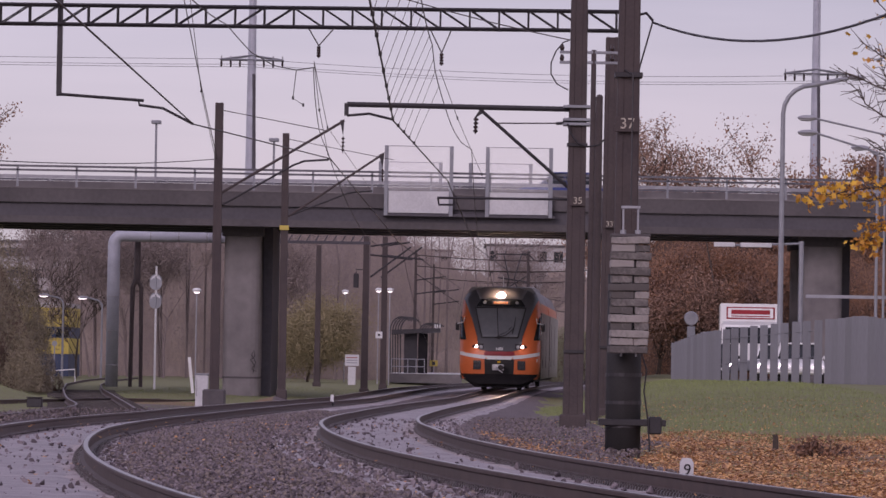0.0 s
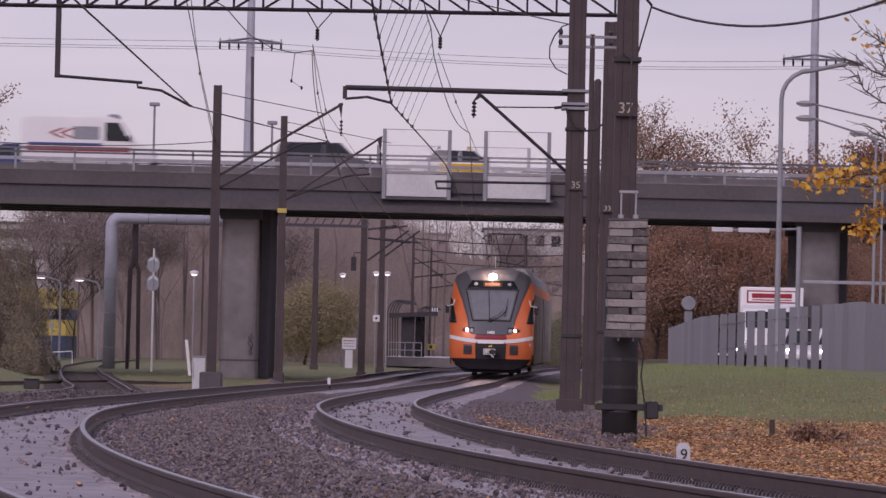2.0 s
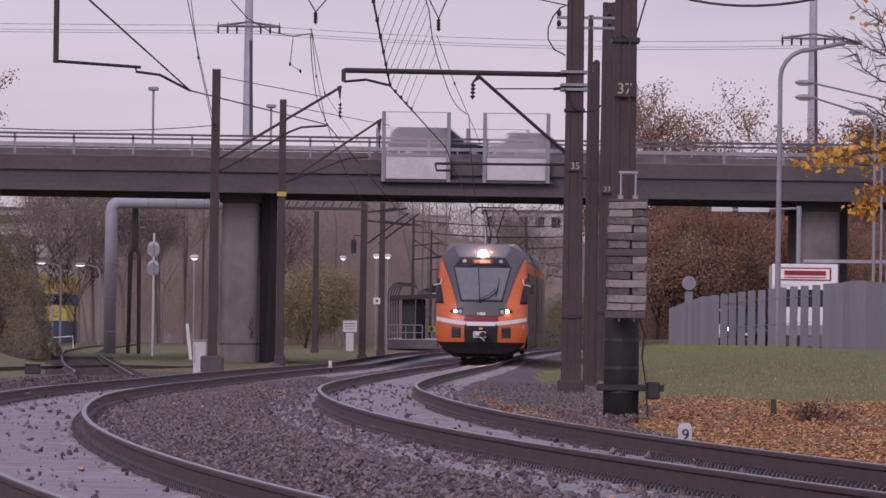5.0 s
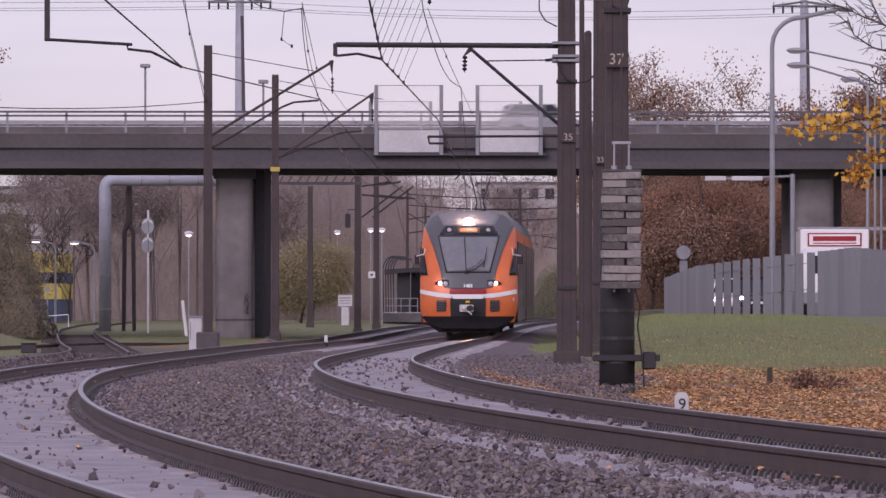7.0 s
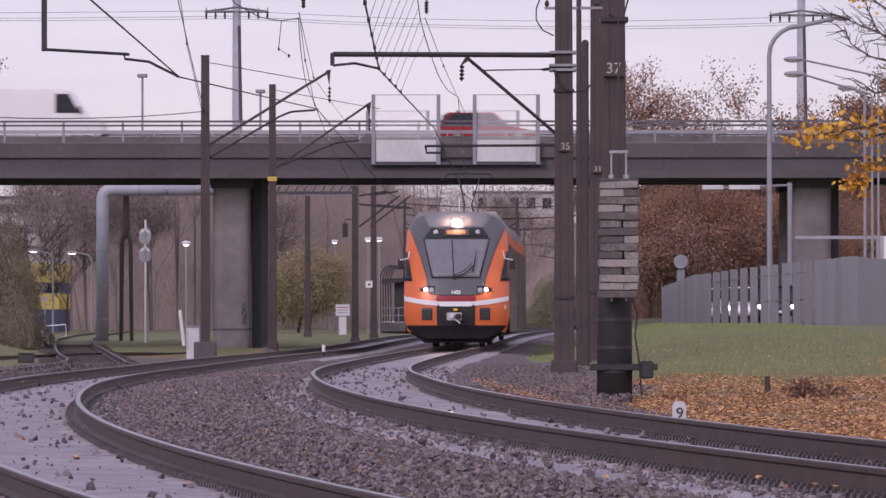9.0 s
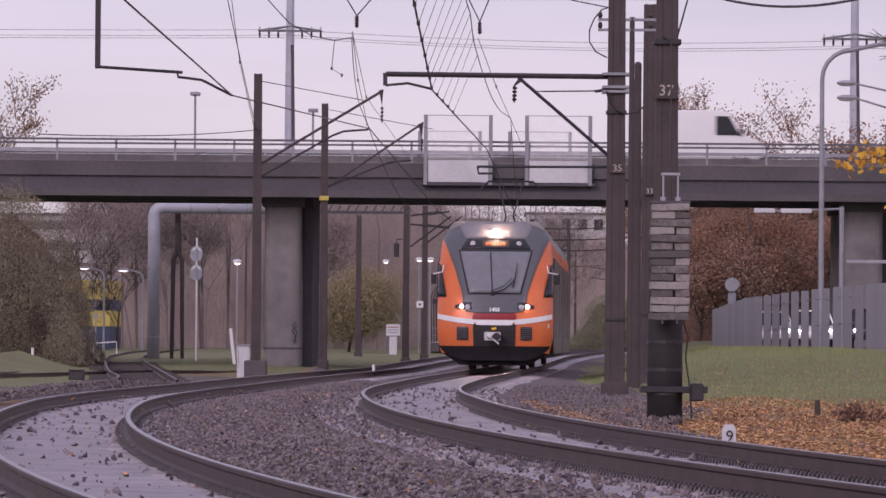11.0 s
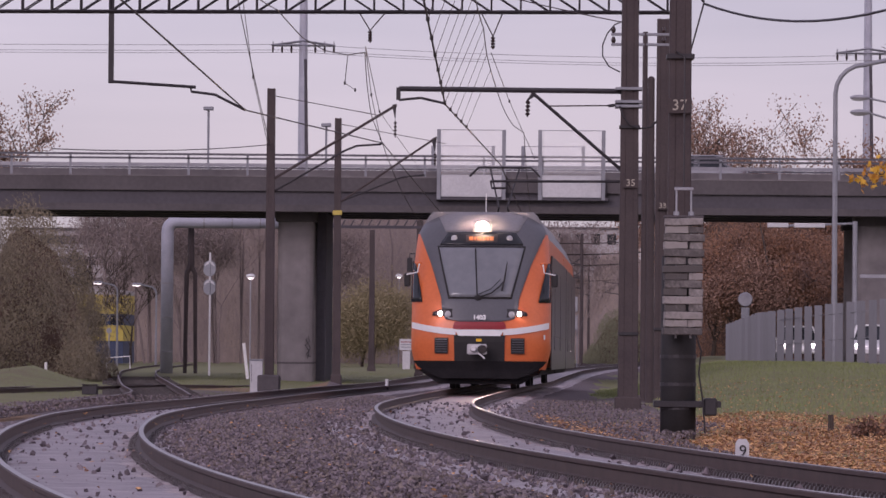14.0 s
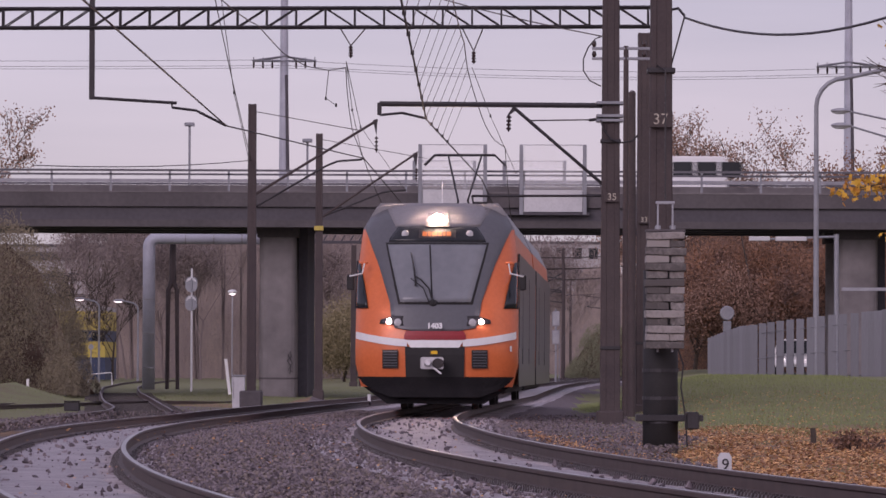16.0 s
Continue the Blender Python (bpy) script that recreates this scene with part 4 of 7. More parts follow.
def lerp_rows(pts, n=14):
    """Rows between the given (z, left, right) corners."""
    zs = np.linspace(pts[0][0], pts[-1][0], n)
    return [(float(z), float(np.interp(z, [p[0] for p in pts], [p[1] for p in pts])), float(np.interp(z, [p[0] for p in pts], [p[2] for p in pts]))) for z in zs]


SIDE = [(-1.62, 0.55), (-1.74, 0.95), (-1.74, 3.0), (-1.66, 3.85), (-1.42, 4.35), (-1.24, 4.5), (1.24, 4.5), (1.42, 4.35), (1.66, 3.85), (1.74, 3.0), (1.74, 0.95), (1.62, 0.55)]


def bogie(parent, y):
    b = part("bogie", box(B(), (-1.15, y - 1.6, 0.42), (1.15, y + 1.6, 0.72), 0.05), M["under"], parent, "grimy black bogie frame")
    for dy in (-1.3, 1.3):
        for sd in (-1, 1):
            x = sd * 0.78
            bm = tube(B(), [(x - 0.07, y + dy, 0.43), (x + 0.07, y + dy, 0.43)], 0.43, 18)
            part("wheel", bm, M["under"], b)
        part("axle", tube(B(), [(-0.7, y + dy, 0.43), (0.7, y + dy, 0.43)], 0.09, 8), M["under"], b)
    return b


def car_body(t, y0, y1):
    part("body", prism(B(), SIDE[:4] + SIDE[8:], "y", y0, y1), M["orange"], t, "orange car body")
    part("roof", prism(B(), [(-1.655, 3.855)] + SIDE[4:8] + [(1.655, 3.855)], "y", y0, y1), M["roofg"], t, "grey rounded roof")
    for sd in (-1, 1):
        x = sd * 1.745
        part("window_band", box(B(), (x - 0.02, y0 + 0.2, 1.35), (x + 0.02, y1 - 0.1, 3.42), 0.01), M["sideglass"], t, "dark glazed window band")
        part("lower_band", box(B(), (x - 0.014, y0 + 0.1, 0.5), (x + 0.014, y1 - 0.1, 1.345), 0.008), M["sideglass"], t, "dark grey skirt band")
        for yy in np.arange(y0 + 3, y1 - 2, 6.5):
            part("door", box(B(), (x - 0.03, yy, 1.0), (x + 0.03, yy + 1.4, 3.05), 0.01), M["sideglass"], t, "dark passenger door")
    part("underframe", box(B(), (-1.45, y0 + 0.5, 0.35), (1.45, y1 - 0.5, 0.62), 0.04), M["under"], t)


def build_cab_car():
    t = thing("train_cab_car", (0, 0, 0), "orange and dark grey electric train with lit headlamps", "train", "train cars")
    car_body(t, 2.1, 19.0)
    # nose shell
    zs = np.concatenate([np.linspace(0.5, 1.6, 7), np.linspace(1.75, 3.94, 13), np.linspace(4.05, 4.52, 6)])
    bm, nx, R = B(), 22, []
    for z in zs:
        hw = front_half(float(z))
        row = [bm.verts.new((hw, 2.2, float(z)))]
        for i in range(nx + 1):
            x = hw * (1 - 2 * i / nx)
            row.append(bm.verts.new((x, min(2.17, front_y(x, float(z)) + 0.035), float(z))))
        row.append(bm.verts.new((-hw, 2.2, float(z))))
        R.append(row)
    for a, b in zip(R, R[1:]):
        for i in range(nx + 2):
            bm.faces.new((a[i], b[i], b[i + 1], a[i + 1]))
    for f in bm.faces:
        f.material_index = 1 if min(v.co.z for v in f.verts) > 3.93 else 0
    bmesh.ops.recalc_face_normals(bm, faces=bm.faces)
    part("nose", bm, [M["orange"], M["roofg"]], t, "sloping orange nose under a grey brow", smooth=True)
    # dark mask that narrows down to the lamps, brow, windscreen
    mask = part("mask", skin(B(), lerp_rows([(1.74, -0.42, 0.42), (1.80, -0.86, 0.86), (2.10, -0.96, 0.96), (2.35, -0.98, 0.98), (3.2, -1.26, 1.26), (3.75, -1.5, 1.5), (3.98, -1.62, 1.62), (4.39, -1.39, 1.39), (4.50, -1.27, 1.27)], 34), 16, 0.012), M["tgrey"], t, "dark grey front mask", smooth=True)
    part("roof_front", skin(B(), lerp_rows([(3.99, -0.92, 0.92), (4.25, -1.06, 1.06), (4.5, -1.20, 1.20)], 8), 12, 0.02), M["roofg"], t, "lighter grey brow", smooth=True)
    part("windscreen", skin(B(), lerp_rows([(2.38, -0.76, 0.76), (3.62, -1.07, 1.07)], 12), 12, 0.03), M["screen"], t, "raked windscreen", smooth=True)
    part("screen_frame", skin(B(), lerp_rows([(2.33, -0.80, 0.80), (3.66, -1.12, 1.12)], 12), 12, 0.022), M["rubber"], t, "black windscreen seal", smooth=True)
    part("brow_panel", skin(B(), lerp_rows([(3.68, -1.05, 1.05), (3.72, -1.05, 1.05), (3.98, -0.86, 0.86)], 6), 12, 0.03), M["glass"], t, "black brow panel with a display", smooth=True)
    part("display", skin(B(), lerp_rows([(3.75, -0.40, 0.40), (3.92, -0.40, 0.40)], 3), 8, 0.04), M["black"], t, "dark destination display")
    for x, w in ((-0.27, 0.05), (-0.17, 0.03), (-0.06, 0.06), (0.06, 0.04), (0.15, 0.03), (0.25, 0.05)):
        part("display_bar", skin(B(), [(3.79, x - w, x + w), (3.88, x - w, x + w)], 1, 0.046, 0.01), M["amber"], t, "glowing amber bar")
    for x in (-0.70, 0.70):
        part("marker_lamp", ball(B(), (x, front_y(x, 3.83) - 0.03, 3.83), 0.085, 1, 0.5, 1), M["lens"], t, "round unlit lamp")
    part("top_lamp_housing", skin(B(), lerp_rows([(3.99, -0.26, 0.26), (4.28, -0.22, 0.22)], 4), 6, 0.05), M["tgrey"], t)
    part("top_headlamp", ball(B(), (0, front_y(0, 4.13) - 0.06, 4.13), 0.125, 1.3, 0.5, 1), M["toplamp"], t, "bright lit top headlamp")
    for sd in (-1, 1):
        part("lamp_recess", skin(B(), lerp_rows([(1.87, sd * 0.70 - 0.02, sd * 0.70 + 0.02), (1.9, sd * 0.94 - 0.26, sd * 0.94 + 0.26), (2.0, sd * 0.94 - 0.24, sd * 0.94 + 0.24), (2.08, sd * 0.80 - 0.12, sd * 0.80 + 0.12)], 6), 6, 0.02), M["black"], t, "black headlamp recess", smooth=True)
        part("headlamp", ball(B(), (sd * 0.995, front_y(0.995, 1.957) - 0.04, 1.957), 0.058, 1, 0.5, 1), M["lamp"], t, "lit headlamp")
        part("side_lamp", ball(B(), (sd * 0.80, front_y(0.8, 1.94) - 0.035, 1.94), 0.085, 1, 0.4, 1), M["lens"], t, "unlit round lamp")
        # cab side window
        x = sd * 1.75
        bm = prism(B(), [(0.85, 2.25), (2.0, 2.25), (2.0, 3.3), (1.55, 3.3)], "x", x - 0.02, x + 0.015)
        part("cab_window", bm, M["glass"], t, "dark cab side window")
        rows = lerp_rows([(2.25, sd * 1.60 - 0.135, sd * 1.60 + 0.135), (2.6, sd * 1.63 - 0.1, sd * 1.63 + 0.1), (3.25, sd * 1.70 - 0.025, sd * 1.70 + 0.025)], 8)
        part("quarter_window", skin(B(), rows, 4, 0.012), M["glass"], t, "dark corner window", smooth=True)
        # mirror on its arm
        mz = 2.86
        m = part("mirror", box(B(), (sd * 1.86 - 0.08, 0.72, mz - 0.22), (sd * 1.86 + 0.08, 0.86, mz + 0.12), 0.03), M["rubber"], t, "black rear-view mirror")
        part("mirror_arm", tube(B(), [(sd * 1.56, 0.75, mz + 0.36), (sd * 1.60, 0.70, mz + 0.14), (sd * 1.88, 0.72, mz + 0.08)], 0.018, 6), M["white"], m)
        part("arm_root", ball(B(), (sd * 1.58, 0.78, mz + 0.37), 0.05, 2, 1, 0.8, 8), M["orange"], m)
        # stripe from the corner to the middle plate, and the vents
        bm = B()
        v = []
        for i in range(9):
            a = i / 8
            x = sd * (0.60 + 1.13 * a)
            zc = 1.505 + 0.165 * a ** 1.6
            v.append([bm.verts.new((x, front_y(x, zc + dz) - o, zc + dz)) for dz, o in ((-0.08, 0.02), (0.075, 0.02), (0.075, -0.02), (-0.08, -0.02))])
        for a, b in zip(v, v[1:]):
            for k in range(4):
                bm.faces.new((a[k], a[(k + 1) % 4], b[(k + 1) % 4], b[k]))
        bm.faces.new(v[0])
        bm.faces.new(v[-1][::-1])
        bmesh.ops.recalc_face_normals(bm, faces=bm.faces)
        part("white_stripe", bm, M["white"], t, "white stripe")
        vent = part("vent", skin(B(), lerp_rows([(0.92, sd * 0.96 - 0.17, sd * 0.96 + 0.17), (1.35, sd * 0.96 - 0.17, sd * 0.96 + 0.17)], 6), 4, 0.014), M["rubber"], t, "black slatted vent")
        for k in range(6):
            z = 0.97 + 0.066 * k
            part("slat", skin(B(), [(z, sd * 0.96 - 0.15, sd * 0.96 + 0.15), (z + 0.025, sd * 0.96 - 0.15, sd * 0.96 + 0.15)], 3, 0.03), M["tgrey"], vent)
    part("middle_stripe", skin(B(), [(1.40, -0.52, 0.52), (1.56, -0.63, 0.63)], 8, 0.03), M["white"], t, "white stripe on the coupler hatch")
    part("red_band", skin(B(), [(1.57, -0.66, 0.66), (1.66, -0.66, 0.66), (1.755, -0.62, 0.62)], 8, 0.022), M["red"], t, "dark red band under the number")
    words("1403", 0.165, Matrix.Translation((0, front_y(0, 1.86) - 0.12, 1.86)) @ pose(0, 0, 0, 72), M["white"], t, "white fleet number 1403", bold=0.008)
    # coupler in its black recess
    part("coupler_recess", skin(B(), lerp_rows([(0.55, -0.62, 0.62), (1.42, -0.64, 0.64)], 6), 6, 0.012), M["rubber"], t, "black coupler recess")
    c = part("coupler", box(B(), (-0.27, -0.42, 0.93), (0.17, 0.0, 1.17), 0.03), M["bright"], t, "bright steel automatic coupler")
    part("cone", tube(B(), [(-0.12, -0.42, 1.04), (-0.12, -0.58, 1.05)], [0.10, 0.06], 12), M["bright"], c)
    part("cup", tube(B(), [(0.09, -0.40, 1.04), (0.09, -0.46, 1.04)], [0.115, 0.125], 12), M["under"], c)
    part("coupler_head", box(B(), (-0.29, -0.44, 0.90), (0.21, -0.40, 1.19), 0.03), M["bright"], c)
    part("hook_lever", tube(B(), [(0.0, -0.48, 0.93), (0.16, -0.5, 0.79)], 0.022, 6), M["white"], c)
    part("coupler_lamp", box(B(), (-0.08, -0.05, 1.26), (0.06, 0.0, 1.33)), M["caryellow"], c)
    # under the nose
    part("plough", skin(B(), lerp_rows([(0.14, -1.05, 1.05), (0.5, -1.58, 1.58)], 5), 12, -0.25, 0.1), M["soot"], t, "black rail guard")
    part("skirt", skin(B(), lerp_rows([(0.28, -0.95, 0.95), (0.42, -1.34, 1.34), (0.56, -1.56, 1.56), (0.72, -1.69, 1.69)], 10), 22, 0.045, 0.06), M["soot"], t, "black skirt edge")
    part("handle_mark", skin(B(), [(1.32, 1.60, 1.64), (1.44, 1.60, 1.64)], 1, 0.02), M["white"], t)
    # wipers, aerial
    arm = part("wiper", tube(B(), [(0, 0, 0.0), (0.34, -0.02, -0.10), (0.62, -0.02, -0.06), (0.78, 0, 0)], 0.02, 5), M["rubber"], t, "black wiper arm")
    blade = part("wiper_blade", tube(B(), [(0, -0.01, -0.26), (0.015, -0.015, 0.1), (0, -0.01, 0.58)], [0.024, 0.022, 0.012], 5), M["rubber"], arm, "black wiper blade")
    part("wiper_link", tube(B(), [(0.05, -0.01, 0.07), (0.40, -0.03, 0.0), (0.76, -0.01, 0.10)], 0.012, 5), M["rubber"], arm)
    # a thin black tube drawn for the overhead wire mirrored in the windscreen
    part("screen_bar", tube(B(), [(x, front_y(x, z) - 0.035, z) for x, z in ((-0.15, 3.6), (-0.11, 3.0), (-0.07, 2.4))], 0.018, 5), M["rubber"], t)
    part("wiper_pivot", ball(B(), (-0.05, front_y(-0.05, 2.36) - 0.05, 2.36), 0.075, 1.3, 0.5, 1, 8), M["rubber"], t)
    part("aerial", tube(B(), [(0.05, 2.4, 4.5), (0.05, 2.42, 5.0)], 0.014, 5), M["white"], t)
    bogie(t, 4.0)
    bogie(t, 16.5)
    # roof gear: box and raised pantograph
    pan = part("pantograph", box(B(), (-0.5, 16.2, 4.56), (0.5, 17.6, 4.66), 0.02), M["under"], t, "raised pantograph")
    for sd in (-1, 1):
        part("lower_arm", tube(B(), [(sd * 0.25, 17.4, 4.66), (sd * 0.12, 16.2, 5.1)], 0.028, 6), M["black"], pan)
        part("upper_arm", tube(B(), [(sd * 0.12, 16.2, 5.1), (sd * 0.42, 17.5, 6.28)], 0.026, 6), M["black"], pan)
    for dy in (0, 0.35):
        part("contact_strip", tube(B(), [(-1.02, 17.3 + dy, 6.04), (-0.76, 17.3 + dy, 6.3), (0.76, 17.3 + dy, 6.3), (1.02, 17.3 + dy, 6.04)], 0.028, 6), M["black"], pan)
    # the lamps, stripe and windscreen sit a little low on the face
    for ob in t.children_recursive:
        if ob.name.split(".")[0] in ("body", "roof", "window_band", "lower_band", "door", "bogie", "wheel", "axle", "underframe"):
            continue
        for v in ob.data.vertices:
            v.co.z -= 0.055 * smooth(0.62, 1.35, v.co.z) * (1 - smooth(3.3, 4.2, v.co.z))
    return t, arm, blade


def build_car():
    t = thing("train_car", (0, 0, 0), "orange train car with a dark window band", "train", "train cars")
    car_body(t, 0.3, 17.4)
    part("gangway", box(B(), (-1.3, -0.5, 0.8), (1.3, 0.4, 4.1), 0.06), M["rubber"], t, "black gangway bellows")
    bogie(t, 16.2)
    part("roof_box", box(B(), (-0.95, 3.0, 4.5), (0.95, 13.0, 4.85), 0.06), M["roofg"], t, "grey roof equipment box")
    return t


cab_car, wiper_arm, wiper_blade = build_cab_car()
car_2 = build_car()
cars = [cab_car, car_2]
ARC = np.concatenate([[0], np.cumsum(np.hypot(np.diff(TX), np.diff(TY)))])


def at_arc(s):
    return Vector((float(np.interp(s, ARC, TX)), float(np.interp(s, ARC, TY)), float(np.interp(s, ARC, TZ))))


def train_rows(k):
    """Rows of car k; the nose follows a steady pull-away along the track."""
    rows = []
    for i in range(0, 33):
        t = i * 0.5
        d = TRAIN[0] + TRAIN[1] * t + TRAIN[2] * t * t + TRAIN[3] * t ** 3
        s = float(np.interp(d, TY, ARC)) + (0 if k == 0 else 19.3 + 17.9 * (k - 1))
        a, b = at_arc(s + (4.0 if k == 0 else 0.0)), at_arc(s + (16.5 if k == 0 else 16.2))
        v = (b - a).normalized()
        q = a - v * (4.0 if k == 0 else 0.0) + Vector((v.y, -v.x, 0)) * (0.085 * smooth(12.8, 15, t))
        rows.append((t, Matrix.Translation(q) @ pose(0, 0, 0, 0, 0, math.degrees(math.atan2(v.y, v.x)) - 90) @ pose(0, 0, 0, math.degrees(math.asin(v.z)))))
    return rows


# the wiper rests at one side and starts its sweep near the end: seconds, angle of the arm
SWEEP = [(0, 35.5), (8, 35.5), (15.2, 35.5), (15.4, 52), (15.6, 73), (15.8, 99), (16, 122)]


def arm_rows():
    foot = pose(-0.05, front_y(0, 2.31) - 0.07, 2.31, -28.4)
    return [(t, foot @ pose(0, 0, 0, 0, -a, 0)) for t, a in SWEEP]


def blade_rows():
    return [(t, pose(0.78, 0, 0, 0, a + 8 - (a - 35.5) * 0.19, 0)) for t, a in SWEEP]


TRAIN = (195.8, -3.83, -0.1518, 0.000288)


# ---- trees ----
def grow(rng, bm, p, d, r, length, depth, tips, spread):
    """A limb that bends and forks; its twig ends are kept for the leaves."""
    pts, rs = [p.copy()], [r]
    seg = 4
    for i in range(seg):
        d = (d + Vector((rng.uniform(-1, 1), rng.uniform(-1, 1), rng.uniform(-0.3, 0.6))) * 0.16).normalized()
        p = p + d * (length / seg)
        pts.append(p.copy())
        rs.append(r * (1 - 0.45 * (i + 1) / seg))
    tube(bm, pts, [max(q, 0.016) for q in rs], 7 if depth > 2 else 4, caps=False)
    if depth <= 1:
        tips.extend(pts[1:])
    if depth == 0:
        return
    for k in range(rng.choice((2, 3, 3)) if depth < 4 else 4):
        a = rng.uniform(0, 2 * math.pi)
        out = Vector((math.cos(a), math.sin(a), rng.uniform(0.0, 0.9)))
        nd = (d * (1.1 - spread) + out * spread).normalized()
        q = pts[rng.choice((2, 3, 4))] if depth > 1 else pts[rng.choice((1, 2, 3, 4))]
        grow(rng, bm, q, nd, rs[-1] * rng.uniform(0.55, 0.8), length * rng.uniform(0.6, 0.85), depth - 1, tips, spread)


def tree(name, loc, height, label, leaf, seed, leaves=6, size=0.16, spread=0.55, depth=4, fuzz=0.5, trunk=0.3, wood="bark"):
    rng = random.Random(seed)
    t = thing(name, loc, label, "tree", "trees")
    bm, tips = B(), []
    grow(rng, bm, Vector((0, 0, -0.3)), Vector((0, 0, 1)), trunk, height * 0.34, depth, tips, spread)
    part("trunk", bm, M[wood], t, "forked trunk and limbs")
    vs, fs = [], []
    for p in tips:
        for _ in range(leaves):
            c = p + Vector((rng.gauss(0, fuzz), rng.gauss(0, fuzz), rng.gauss(0, fuzz * 0.8)))
            a = Vector((rng.gauss(0, 1), rng.gauss(0, 1), rng.gauss(0, 1))).normalized()
            b = a.cross(Vector((rng.gauss(0, 1), rng.gauss(0, 1), rng.gauss(0, 1)))).normalized()
            s = size * rng.uniform(0.5, 1.3)
            i = len(vs)
            vs += [tuple(c - a * s), tuple(c + b * s * 0.6 - a * s * 0.1), tuple(c + a * s), tuple(c - b * s * 0.6 + a * s * 0.15)]
            fs.append((i, i + 1, i + 2, i + 3))
    if fs:
        from_faces("crown", vs, fs, M[leaf], t, "crown of single leaves", "stuff")
    return t


tree("birch_tree", (-29.6, 262, -0.2), 17.5, "half-bare tree behind the bridge", "leaf_b", 55, 11, 0.09, 0.55, 5, 0.3, 0.25)
tree("oak_tree", (13.2, 262, 0), 18.0, "tall half-bare brown oak behind the bridge", "leaf_b", 3, 9, 0.085, 0.62, 5, 0.34, 0.4)
tree("oak_tree", (14.3, 268, 0), 17.0, "half-bare brown oak behind the bridge", "leaf_b", 8, 20, 0.085, 0.6, 5, 0.34, 0.35)
tree("oak_tree", (24.8, 270, 0), 18.0, "brown oak beside a power pole", "leaf_r", 12, 26, 0.10, 0.6, 5, 0.36, 0.35)
tree("oak_tree", (28.2, 258, 0), 18.5, "brown oak beside a power pole", "leaf_r", 14, 26, 0.10, 0.6, 5, 0.36, 0.35)
for x, y, h, k in ((22.3, 262, 12.0, 61), (24.9, 264, 13.8, 62), (27.6, 262, 15.0, 63), (30.4, 264, 15.5, 64)):
    tree("rust_tree", (x, y, 0), h, "dense rust-red autumn tree beyond the bridge", "leaf_r", k, 60, 0.085, 0.68, 4, 0.75, 0.2)
tree("oak_tree", (22.4, 274, 0), 12.5, "brown oak beside a power pole", "leaf_b", 15, 11, 0.11, 0.6, 5, 0.36, 0.3)
for x, y, h, k in ((10.6, 229, 8.4, 41), (13.2, 231, 9.0, 42), (15.9, 229, 8.6, 43), (19.0, 231, 9.0, 44), (11.9, 227, 6.0, 45)):
    tree("rust_tree", (x, y, 0.2), h, "rust-leaved tree under the bridge", "leaf_r" if k != 45 else "leaf_b", k, 46, 0.06, 0.66, 4, 0.5, 0.14)
